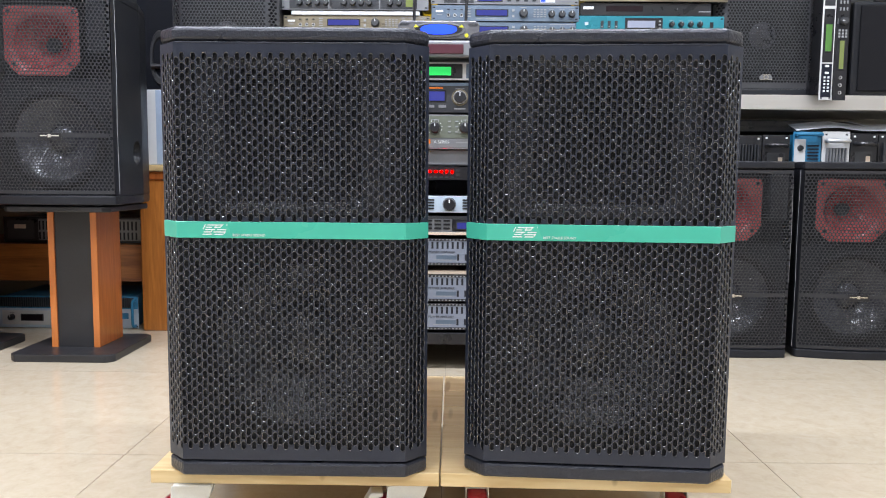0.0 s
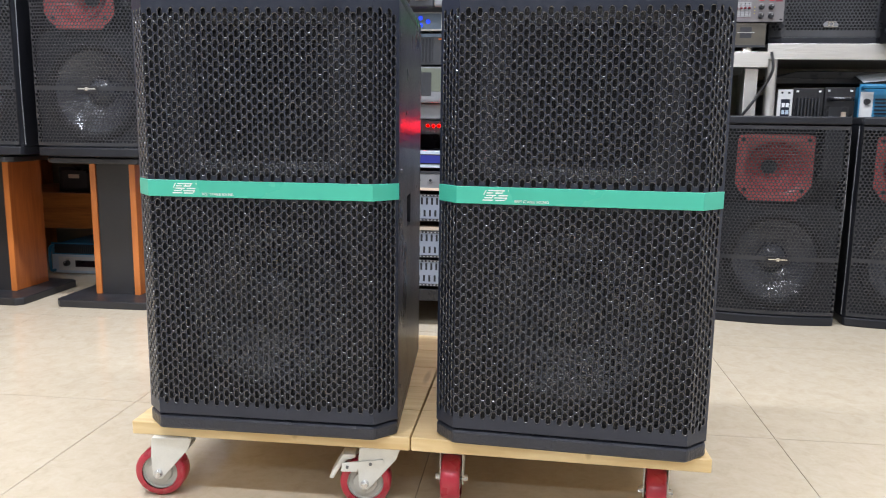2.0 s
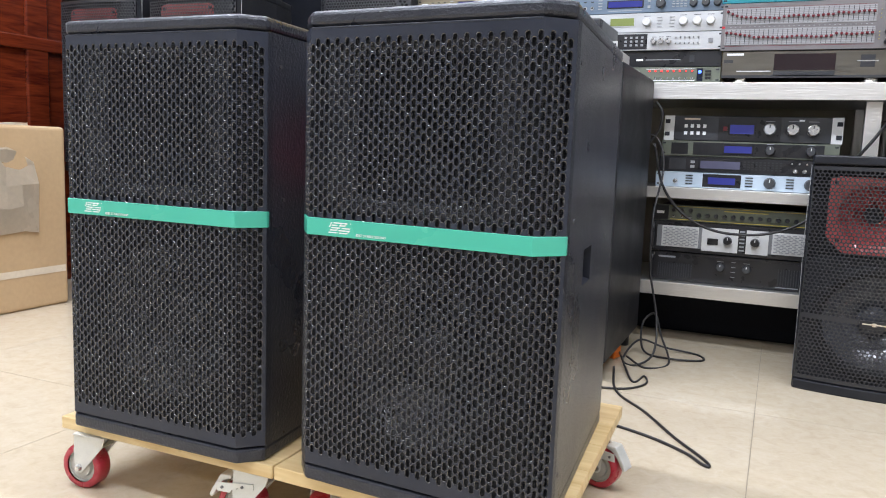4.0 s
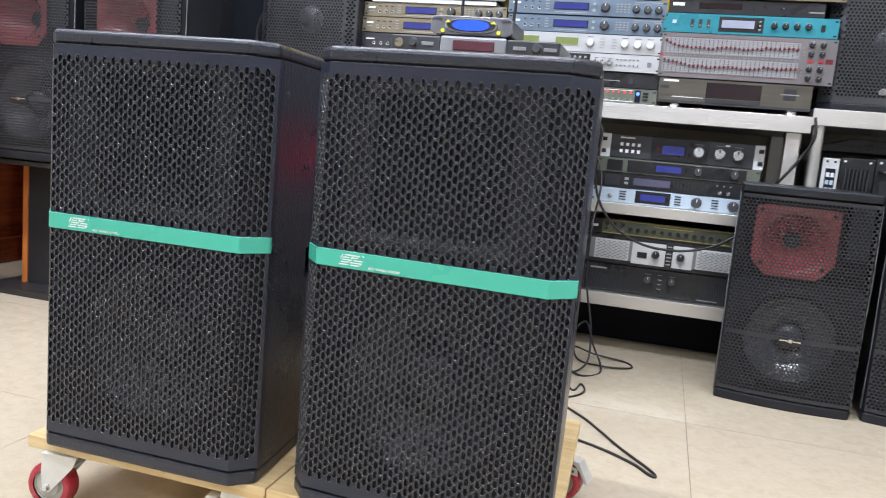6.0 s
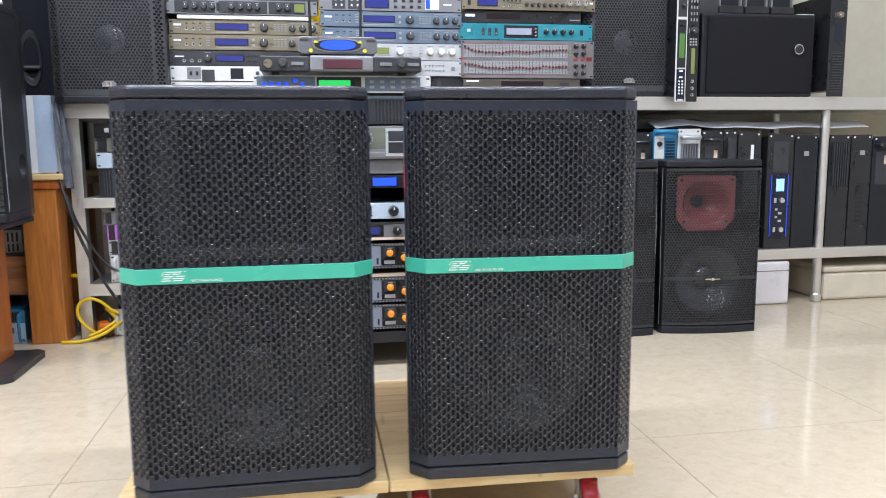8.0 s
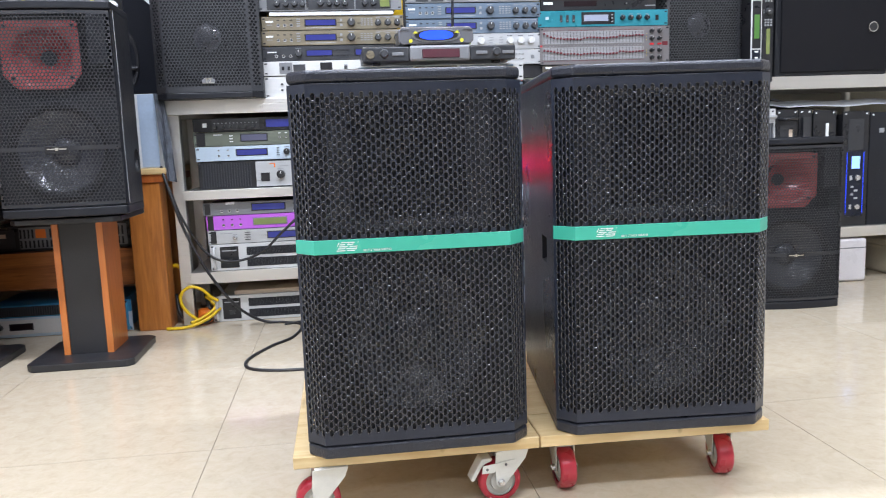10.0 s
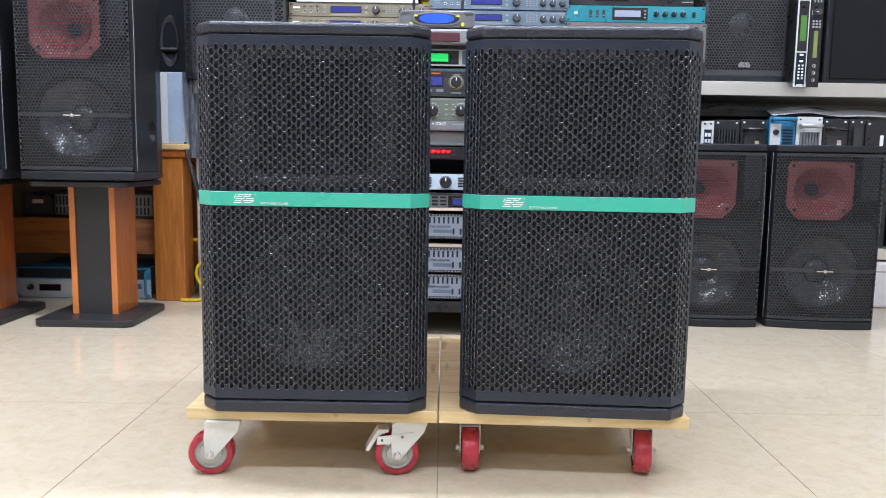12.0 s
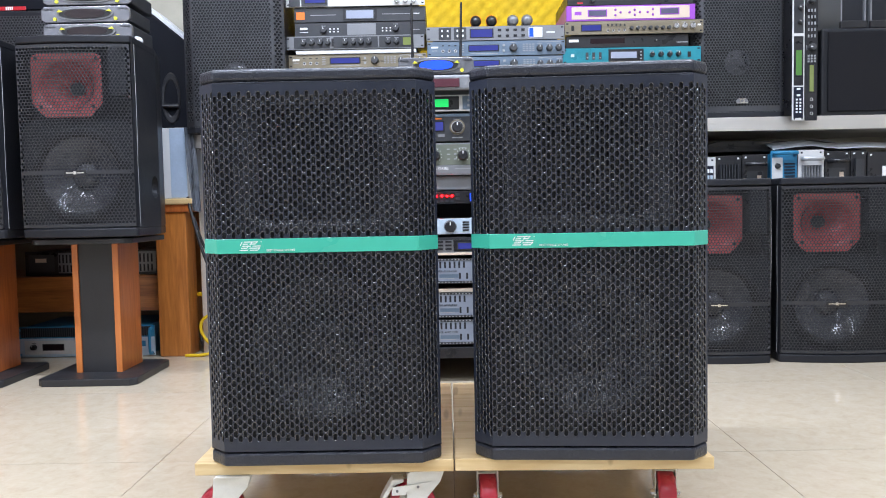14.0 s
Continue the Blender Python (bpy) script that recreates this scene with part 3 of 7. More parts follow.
    part("surround", turned([(0.138, 0.0005), (0.131, -0.003), (0.124, -0.003), (0.118, 0.001), (0.113, 0.007)], o, d), RUBBER, wf, smooth=True)
    part("dust_cap", turned([(0.047, 0.051), (0.042, 0.04), (0.03, 0.03), (0.015, 0.025), (0, 0.024)], o, d), CONE, wf, smooth=True)
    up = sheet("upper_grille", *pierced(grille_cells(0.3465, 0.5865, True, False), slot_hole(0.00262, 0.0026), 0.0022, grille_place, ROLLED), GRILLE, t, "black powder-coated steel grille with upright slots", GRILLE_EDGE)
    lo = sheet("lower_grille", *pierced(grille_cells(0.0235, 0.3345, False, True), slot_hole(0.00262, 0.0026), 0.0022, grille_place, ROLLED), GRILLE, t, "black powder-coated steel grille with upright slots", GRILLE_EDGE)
    path = [(-SW + 0.0045, CY + 0.002), (-SW + CX + 0.001, 0.0042), (SW - CX - 0.001, 0.0042), (SW - 0.0045, CY + 0.002)]
    for za, zb in ((0.0245, 0.3275), (0.3535, 0.5855)):
        vs = [(x, y, z) for x, y in path for z in (za, zb)]
        sheet("cloth", vs, [(2 * i, 2 * i + 2, 2 * i + 3, 2 * i + 1) for i in range(3)], [], CLOTH, up if za > 0.3 else lo, "black woven mesh behind the slots")
    part("folded_edge", box(-SW + CX + 0.002, SW - CX - 0.002, -0.0007, 0.003, 0.5847, 0.5869, 0.0007), GRILLE, up)
    # turquoise band round the front
    z0, z1 = 0.3295, 0.3515
    outer = [(-SW - 0.0006, CY + 0.004), (-SW - 0.0006, CY), (-SW + CX, -0.003), (SW - CX, -0.003), (SW + 0.0006, CY), (SW + 0.0006, CY + 0.004)]
    inner = [(x * 0.985, y + 0.006) for x, y in outer[::-1]]
    band = part("band", prism(outer + inner, z0, z1, "z", 0.0007, seg=1), BAND, t, "turquoise enamelled trim band")
    # emblem: slanting white bars
    for r, spans in enumerate((((-0.112, -0.091),), ((-0.114, -0.106), (-0.103, -0.094)), ((-0.115, -0.102), (-0.099, -0.087)), ((-0.117, -0.107), (-0.104, -0.088)), ((-0.119, -0.106), (-0.103, -0.091)))):
        z = z1 - 0.0052 - r * 0.0031
        for xa, xb in spans:
            part("emblem_bar", prism([(xa, z), (xb, z), (xb + 0.0007, z + 0.0014), (xa + 0.0007, z + 0.0014)], -0.00345, -0.003, "y"), WHITEPRINT, band)
    for xa, r, tall in ((-0.1165, 0.6, 0.0062), (-0.1015, 0.6, 0.0035), (-0.0935, 0.0, 0.0032), (-0.1065, 2.2, 0.0032), (-0.0895, 3.0, 0.0034)):
        z = z1 - 0.0052 - r * 0.0031
        part("emblem_bar", prism([(xa - tall / 4, z - tall / 2), (xa - tall / 4 + 0.0012, z - tall / 2), (xa + tall / 4 + 0.0012, z + tall / 2), (xa + tall / 4, z + tall / 2)], -0.0035, -0.003, "y"), WHITEPRINT, band)
    part("emblem_dot", prism([(-0.0862, z1 - 0.005), (-0.085, z1 - 0.005), (-0.085, z1 - 0.0038), (-0.0862, z1 - 0.0038)], -0.0035, -0.003, "y"), WHITEPRINT, band)
    letters("BEST STABLE SOUND", 0.0046, WHITEPRINT, band, pose(-0.078, -0.0034, 0.3323, 90))
    # screws on the side
    for s in (-1, 1):
        for y, z in ((0.06, 0.545), (0.07, 0.365), (0.06, 0.06)):
            x = s * (SW - (inr if s > 0 else inl) * (y - CY) / (SD - CY))
            part("screw", rod((x - s * 0.001, y, z), (x + s * 0.0015, y, z), 0.003, seg=10), DARKSTEEL, t)
    return t


TOP = 0.1145
for m, inl, inr in ((pose(-0.073, 1.2235, TOP), 0.022, 0.031), (pose(0.3405, 1.2225, TOP, 0, 0, -3.5), 0.022, 0.055)):
    loudspeaker(m, "black loudspeaker with slotted grille and turquoise band on a dolly", inl, inr)


def caster(t, x, y, turn, brake):
    """A swivel caster: plate, fork, red wheel on its hub, bolt, and a brake lever where it has one."""
    rig = new("caster")
    rig.parent = t
    rig.matrix_basis = pose(x, y, 0, 0, 0, turn)
    R, c = 0.0365, -0.022          # the wheel trails behind the swivel
    part("plate", box(-0.027, 0.027, -0.024, 0.024, 0.0915, 0.0944, 0.001), ZINC, rig)
    part("swivel", turned([(0, 0.0755), (0.014, 0.0755), (0.0164, 0.081), (0.0164, 0.0914), (0, 0.0914)], (0, 0, 0), (0, 0, 1), 24), ZINC, rig)
    wheel = part("wheel", turned([(0.026, -0.0137), (0.034, -0.0137), (R, -0.0098), (R, 0.0098), (0.034, 0.0137), (0.026, 0.0137)], (c, 0, R), (0, 1, 0), 36), REDWHEEL, rig, "red polyurethane tyre", True)
    part("rim", turned([(0.0265, -0.0105), (0.0245, -0.0112), (0.0235, -0.008), (0.018, -0.0075), (0.0165, -0.0128), (0.0, -0.0128)], (c, 0, R), (0, 1, 0), 32), RIM, wheel)
    part("rim", turned([(0.0, 0.0128), (0.0165, 0.0128), (0.018, 0.0075), (0.0235, 0.008), (0.0245, 0.0112), (0.0265, 0.0105)], (c, 0, R), (0, 1, 0), 32), RIM, wheel)
    side = [(c - 0.0085, R - 0.004), (c - 0.004, R - 0.0088), (c + 0.004, R - 0.0088), (c + 0.0085, R - 0.004), (0.022, 0.074), (0.028, 0.0905), (-0.03, 0.0905), (c - 0.0105, 0.062)]
    for s in (-1, 1):
        y0 = s * 0.0172
        part("fork_side", prism(side, min(y0, y0 - s * 0.002), max(y0, y0 - s * 0.002), "y", 0.0006, seg=1), ZINC, rig)
        part("bolt", rod((c, s * 0.0172, R), (c, s * 0.0235, R), 0.0062, 0.0045, seg=14), KNOBSILVER, rig)
    part("fork_crown", box(-0.026, 0.0225, -0.0172, 0.0172, 0.0738, 0.0755, 0.0006), ZINC, rig)
    part("axle", rod((c, -0.0225, R), (c, 0.0225, R), 0.003, seg=10), DARKSTEEL, rig)
    if brake:
        lever = [(c - 0.014, 0.074), (c - 0.014, 0.079), (c - 0.032, 0.079), (c - 0.047, 0.054), (c - 0.052, 0.043), (c - 0.046, 0.042), (c - 0.034, 0.062), (c - 0.026, 0.07)]
        part("brake_lever", prism(lever, -0.013, 0.013, "y", 0.0012, seg=1), ZINC, rig, "zinc-plated brake lever")
        for s in (-1, 1):
            part("brake_arm", prism([(c - 0.034, 0.056), (c - 0.032, 0.069), (0.004, 0.0748), (0.004, 0.066), (c, 0.0655), (c - 0.004, 0.06), (c - 0.01, 0.061), (c - 0.012, 0.056)], s * 0.0184 - 0.0009, s * 0.0184 + 0.0009, "y"), ZINC, rig)
            for ax, az in ((c - 0.025, 0.063), (c + 0.008, 0.068)):
                part("rivet", rod((ax, s * 0.019, az), (ax, s * 0.021, az), 0.0022, seg=10), DARKSTEEL, rig)


def dolly(m, width, casters, label, slant=0.0, draw=0.0):
    t = thing("dolly", m, label, "dolly", "pair of wooden dollies under the loudspeakers")
    depth, n = 0.52, 5
    for i in range(n):
        a = i * depth / n
        b = a + depth / n - 0.0002
        part("plank", prism([(-a * slant, a + 0.0002), (width - a * draw, a + 0.0002), (width - b * draw, b), (-b * slant, b)], 0.0945, 0.1142, "z", 0.0012, seg=1), PINE, t)
    for c in casters:
        caster(t, *c)
    return t


dolly(pose(-0.2805, 1.244, 0), 0.407, ((0.058, 0.018, 6, False), (0.362, 0.028, 6, True), (0.05, 0.455, 70, False), (0.35, 0.455, 80, False)), "knotty pine plank dolly on four red-wheeled casters")
dolly(pose(0.1285, 1.2445, 0, 0, 0, -1.6), 0.403, ((0.051, 0.071, 92, False), (0.343, 0.077, 84, False), (0.05, 0.455, 200, False), (0.335, 0.43, 168, True)), "knotty pine plank dolly on red-wheeled casters, one with a brake", 0.025, 0.065)

# ---- steel shelving ----
def shelf_deck(t, x0, x1, y0, y1, z0, z1):
    part("deck", box(x0, x1, y0, y1, z0, z1, 0.0008), STEEL, t)


shelf = thing("steel_shelf", pose(0, 0, 0), "three-tier stainless steel shelf loaded with audio units", "shelf")
shelf_deck(shelf, -0.776, 0.99, 2.752, 3.17, 0.73, 0.777)
shelf_deck(shelf, -0.7145, 0.93, 2.757, 3.17, 0.441, 0.473)
shelf_deck(shelf, -0.7145, 0.93, 2.757, 3.17, 0.149, 0.189)
for sx in (-0.755, 0.931):
    for sy in (2.782, 3.125):
        part("leg", box(sx, sx + 0.04, sy, sy + 0.04, 0.0, 0.7297, 0.002), STEEL, shelf)

shelf2 = thing("steel_bench", pose(0, 0, 0), "stainless steel two-tier bench on round tube legs", "shelf")
shelf_deck(shelf2, 0.996, 3.0, 2.79, 3.18, 0.757, 0.805)
part("deck", box(1.05, 2.98, 2.8, 3.16, 0.179, 0.221, 0.003), STEEL, shelf2)
for sx in (1.021, 2.0, 2.96):
    for sy in (2.822, 3.15):
        part("leg", turned([(0, 0.0), (0.015, 0.0), (0.021, 0.006), (0.021, 0.03), (0.0175, 0.036), (0.0175, 0.7567), (0, 0.7567)], (sx, sy, 0), (0, 0, 1), 24), STEEL, shelf2, smooth=False)


# ---- loudspeakers with a red horn ----
HW, HH, HD = 0.166, 0.579, 0.335
HX = -0.023                            # the horn sits off the middle


def bowed(u, v, w):
    return (u, -0.016 * (1 - (u / 0.161) ** 2) + w, v)


def perforated(x0, x1, z0, z1, pitch, r, place, depth, name, parent, skip=None, hole_sides=8, material=None):
    """Round holes in staggered rows."""
    cells = []
    rows = int((z1 - z0) / (pitch * 0.866))
    dz = (z1 - z0) / rows
    n = int((x1 - x0) / pitch)
    dx = (x1 - x0) / (n + 0.5)
    for k in range(rows):
        a = x0 + (dx / 2 if k % 2 else 0)
        v0, v1 = z0 + k * dz, z0 + (k + 1) * dz
        if k % 2:
            cells.append((x0, a, v0, v1, False))
        else:
            cells.append((x0 + n * dx, x1, v0, v1, False))
        for i in range(n):
            um = a + (i + 0.5) * dx
            cells.append((a + i * dx, a + (i + 1) * dx, v0, v1, not (skip and skip(um, (v0 + v1) / 2))))
    return sheet(name, *pierced(cells, round_hole(r, hole_sides), depth, place), material or PERF, parent)


def horn_speaker(m, label):
    t = thing("horn_loudspeaker", m, label, "loudspeaker", "loudspeakers with red horns")
    front = [(0.162 * k / 6, -0.018 * (1 - (k / 6) ** 2)) for k in range(-6, 7)]
    plan = [(-HW, 0.012)] + [(x, y + 0.002) for x, y in front] + [(HW, 0.012), (HW, 0.2), (HW - 0.03, HD), (-HW + 0.03, HD), (-HW, 0.2)]
    part("top_cap", prism(plan, HH - 0.022, HH, "z", 0.004), GREYPAINT, t)
    part("base_cap", prism(plan, 0, 0.026, "z", 0.004), GREYPAINT, t)
    bm = bmesh.new()
    back = [(HW, 0.014), (HW, 0.2), (HW - 0.03, HD), (-HW + 0.03, HD), (-HW, 0.2), (-HW, 0.014), (-HW + 0.004, 0.004), (-HW + 0.0045, 0.08), (HW - 0.0045, 0.08), (HW - 0.004, 0.004)]
    body = part("cabinet", prism(back, 0.0262, HH - 0.0222, "z"), GREYPAINT, t)
    carved(body, [bowl((s * (HW + 0.004), 0.158, 0.147), (0.034, 0.030, 0.035)) for s in (-1, 1)])
    for s in (-1, 1):
        part("piping", sweep([(s * (HW + 0.001), 0.02, 0.03), (s * (HW + 0.0005), 0.018, 0.2), (s * (HW + 0.0025), 0.017, 0.35), (s * (HW + 0.001), 0.02, 0.555)], 0.0008, 6), GREYPRINT, t)
    # grille with a plain bar across it, over the woofer
    perforated(-0.161, 0.161, 0.193, HH - 0.026, 0.0098, 0.0040, bowed, 0.0012, "upper_grille", t, lambda u, v: v > HH - 0.036)
    perforated(-0.161, 0.161, 0.03, 0.183, 0.0098, 0.0040, bowed, 0.0012, "lower_grille", t, lambda u, v: v < 0.038)
    cells = [(-0.161 + 0.0322 * i, -0.1288 + 0.0322 * i, 0.183, 0.193, False) for i in range(10)]
    sheet("grille_bar", *pierced(cells, [], 0, bowed), PERF, t)
    badge = part("badge", box(-0.031, 0.031, -0.0195, -0.0165, 0.175, 0.1945, 0.001), BLACK, t)
    mark = box(-0.0045, 0.0045, -0.0205, -0.0196, 0.1815, 0.1905, 0.0008)
    box(-0.025, -0.005, -0.0202, -0.0196, 0.1845, 0.1878, bm=mark)
    box(0.005, 0.025, -0.0202, -0.0196, 0.1845, 0.1878, bm=mark)
    part("badge_mark", mark, CHROME, badge)
    # horn plate with a round flare
    zc = 0.438
    plate = [(-0.1, 0.522), (-0.1, 0.386), (-0.064, 0.347), (0.064, 0.347), (0.1, 0.386), (0.1, 0.522), (0.092, 0.53), (-0.092, 0.53)]
    bm = bmesh.new()
    n = 48
    outer, inner = [], []
    for i in range(n):
        a = 2 * math.pi * (i + 0.5) / n
        d = Vector((math.cos(a), math.sin(a)))
        best = 9
        for (ax, az), (bx, bz) in zip(plate, plate[1:] + plate[:1]):
            e, o = Vector((bx - ax, bz - az)), Vector((ax, az - zc))
            det = d.x * -e.y + d.y * e.x
            if abs(det) > 1e-9:
                k = (o.x * -e.y + o.y * e.x) / det
                q = (d.x * o.y - d.y * o.x) / det
                if k > 0 and -0.001 <= q <= 1.001:
                    best = min(best, k)
        outer.append((best * d.x, zc + best * d.y))
        inner.append((0.074 * d.x * 1.08, zc + 0.074 * d.y))
    rings = [[bm.verts.new((x + HX, 0.0065, z)) for x, z in outer]]
    for k, y in ((1.0, 0.0065), (0.95, 0.013), (0.84, 0.026), (0.66, 0.042), (0.45, 0.058), (0.3, 0.07), (0.26, 0.078)):
        rings.append([bm.verts.new((HX + x * k, y, zc + (z - zc) * k)) for x, z in inner])
    for a, b in zip(rings, rings[1:]):
        for i in range(n):
            bm.faces.new((a[i], a[(i + 1) % n], b[(i + 1) % n], b[i]))
    part("horn", bm, REDHORN, t, "dull red moulded horn", True)
    for sx, sz in ((-0.086, 0.515), (0.086, 0.515), (-0.074, 0.377), (0.074, 0.377)):
        part("screw", rod((sx + HX, 0.0035, sz), (sx + HX, 0.0066, sz), 0.005, seg=10), BAFFLE, t)
    part("horn_throat", turned([(0.0215, 0.0755), (0.0, 0.0775)], (HX, 0, zc), (0, 1, 0), 24), BAFFLE, t)
    part("port", box(0.098, 0.148, 0.0005, 0.0785, 0.41, 0.545, 0.002), BAFFLE, t)
    ring_v, ring_f = [], []
    for i in range(40):
        a = 2 * math.pi * (i + 0.5) / 40
        k = 1 / max(abs(math.cos(a)) / 0.16, abs(math.sin(a)) / 0.159)
        ring_v += [(k * math.cos(a), 0.019, 0.18 + k * math.sin(a)), (0.137 * math.cos(a), 0.019, 0.18 + 0.137 * math.sin(a))]
    for i in range(40):
        j = (i + 1) % 40
        ring_f.append((2 * i, 2 * j, 2 * j + 1, 2 * i + 1))
    sheet("baffle", ring_v, ring_f, [], BAFFLE, t)
    o, d = (0, 0.019, 0.18), (0, 1, 0)
    wf = part("woofer", turned([(0.112, 0.002), (0.09, 0.012), (0.06, 0.03), (0.038, 0.044)], o, d), GLOSSCONE, t, "glossy dark woofer cone", True)
    part("surround", turned([(0.14, -0.0005), (0.137, -0.005), (0.128, -0.008), (0.118, -0.005), (0.112, 0.002)], o, d), RUBBER, wf, smooth=True)
    part("dust_cap", turned([(0.04, 0.043), (0.037, 0.033), (0.026, 0.024), (0.013, 0.02), (0, 0.019)], o, d), GLOSSCONE, wf, smooth=True)
    return t


hs = horn_speaker(pose(0.969, 2.452, 0, 0, 0, -4.3), "black loudspeaker with dull red horn behind perforated grille, on the floor")
copy_thing(hs, pose(1.329, 2.44, 0, 0, 0, -5.3))
ST1 = copy_thing(hs, pose(-0.94, 2.283, 0.4405, 0, 0, 2))
tagged(ST1, "black loudspeaker with dull red horn on a wooden speaker stand")
ST2 = copy_thing(hs, pose(-1.325, 2.28, 0.4405, 0, 0, 1))
tagged(ST2, "black loudspeaker with dull red horn on a wooden speaker stand")


tagged(link_mesh("tissue", turned([(0, 0.0), (0.016, 0.0), (0.019, 0.006), (0.016, 0.014), (0.008, 0.019), (0, 0.02)], (-0.80, 2.40, 1.0197), (0, 0, 1), 20), PAPER), "small crumpled white tissue on top of a loudspeaker", "tissue")


# ---- speaker stands ----
def stand(m):
    t = thing("speaker_stand", m, "speaker stand with black front panel and cherry wood sides", "speaker stand", "wooden speaker stands")
    w, d = 0.148, 0.295
    rounded = lambda x, y, c: [(-x + c, 0), (x - c, 0), (x, c), (x, y - c), (x - c, y), (-x + c, y), (-x, y - c), (-x, c)]
    part("base_plate", prism(rounded(w, d, 0.018), 0.0, 0.022, "z", 0.003), STANDBLACK, t)
    part("top_plate", prism(rounded(w, d, 0.018), 0.42, 0.436, "z", 0.003), STANDBLACK, t)
    part("front_panel", box(-0.0525, 0.0525, 0.1, 0.112, 0.0225, 0.4197), STANDBLACK, t)
    part("back_panel", box(-0.0525, 0.0525, 0.235, 0.247, 0.0225, 0.4197), STANDBLACK, t)
    for s in (-1, 1):
        a, b = sorted((s * 0.0527, s * 0.0705))
        side = part("side_panel", box(a, b, 0.0975, 0.25, 0.0222, 0.4198, 0.001), CHERRY, t)
        part("edge_band", box(a, b, 0.0945, 0.0973, 0.0222, 0.4198, 0.0006), CHERRYEDGE, side)
    for fx in (-0.1, 0.1):
        for fy in (0.05, 0.25):
            part("pad", rod((fx, fy, 0.436), (fx, fy, 0.4403), 0.01, seg=12), MIDGREY, t)
    return t


st = stand(pose(-0.949, 2.29, 0.0))
copy_thing(st, pose(-1.343, 2.28, 0.0))


# ---- wooden table and what stands on and under it ----
table = thing("wooden_table", pose(0, 0, 0), "golden teak table with a thick square leg and a lower shelf", "table")
part("tabletop", box(-1.77, -0.906, 2.722, 3.18, 0.53, 0.556, 0.004), TEAKX, table)
part("tabletop_end", box(-0.9057, -0.757, 2.718, 3.18, 0.535, 0.556, 0.005), PINE, table, "pale raw-edged end board of the tabletop")
part("top_frame", box(-0.9057, -0.765, 2.726, 3.17, 0.508, 0.5348, 0.003), CHERRY, table)
for lx in (-0.894, -1.765):
    for ly in (2.733, 3.07):
        part("leg", box(lx, lx + 0.108, ly, ly + 0.1, 0.0, 0.5077, 0.004), TEAK, table)
part("apron", box(-1.656, -0.8945, 2.745, 2.767, 0.45, 0.5075), TEAKX, table)
part("shelf_rail", box(-1.656, -0.8945, 2.775, 2.805, 0.16, 0.287, 0.002), TEAKX, table)
part("shelf_board", box(-1.656, -0.8945, 2.8055, 3.16, 0.268, 0.2865), TEAKX, table)

white_box = thing("white_carton", pose(0, 0, 0), "white cardboard carton with a pale blue stripe on the wooden table", "box")
part("body", box(-0.884, -0.779, 2.745, 3.0, 0.5565, 0.802, 0.002), PAPER, white_box)
part("stripe", box(-0.836, -0.7795, 2.7438, 2.7449, 0.56, 0.8), STRIPE, white_box)


def big_speaker(m, w, d, h, label, grille, oval):
    t = thing("large_loudspeaker", m, label, "loudspeaker")
    part("cabinet", prism([(0, 0), (w, 0), (w, h - (0.0 if grille else 0.17)), (w - (0.02 if grille else 0.2), h), (0, h)], 0, d, "y", 0.006), GREYPAINT if grille else DEEPBLACK, t)
    if grille:
        perforated(0.012, w - 0.012, 0.02, h - 0.02, 0.0105, 0.004, lambda u, v, k: (u, -0.004 + k, v), 0.0015, "grille", t, None, 6, PERFGREY)
    if oval:
        part("top_board", prism([(w - 0.2, h + 0.0005), (w + 0.0005, h - 0.1695), (w + 0.0005, h - 0.152), (w - 0.185, h + 0.0085)], 0.0, d, "y", 0.001), PAPER, t, "white board along the sloping top edge")
        bm = turned([(0.0, -0.004), (0.028, -0.004), (0.034, 0.003), (0.043, 0.005), (0.046, 0.0)], (0, 0, 0), (0, -1, 0), 32)
        for v in bm.verts:
            v.co = Vector((oval[0] + v.co.x * 0.8, v.co.y - 0.001, oval[1] + v.co.z * 2.15))
        part("recessed_grip", bm, STANDBLACK, t)
        part("grip_bar", rod((oval[0] - 0.03, -0.006, oval[1] - 0.03), (oval[0] + 0.03, -0.006, oval[1] - 0.03), 0.009, seg=12), STANDBLACK, t)
    return t


big_speaker(pose(-1.13, 3.005, 0.5565), 0.335, 0.17, 0.72, "large black loudspeaker cabinet with an oval grip on a table", False, (0.215, 0.385))
big_speaker(pose(-1.74, 2.75, 0.5565), 0.6, 0.4, 0.66, "large black loudspeaker with perforated grille on the wooden table", True, None)

deck = thing("black_amplifier", pose(-1.74, 2.752, 1.2168), "black amplifier with a red illuminated strip on a large loudspeaker", "amplifier")
part("case", box(0, 0.59, 0.004, 0.35, 0, 0.16, 0.005), DEEPBLACK, deck)
part("faceplate", box(0.0, 0.59, 0.0, 0.0038, 0.003, 0.157, 0.001), DEEPBLACK, deck)
strip = part("red_strip", box(0.318, 0.422, -0.002, -0.0002, 0.0, 0.0135, 0.0015), REDPLASTIC, deck, "red strip with white print")
for i in range(4):
    part("printing", box(0.352 + 0.0068 * i, 0.357 + 0.0068 * i, -0.0026, -0.0021, 0.001, 0.0125), WHITEPRINT, strip)

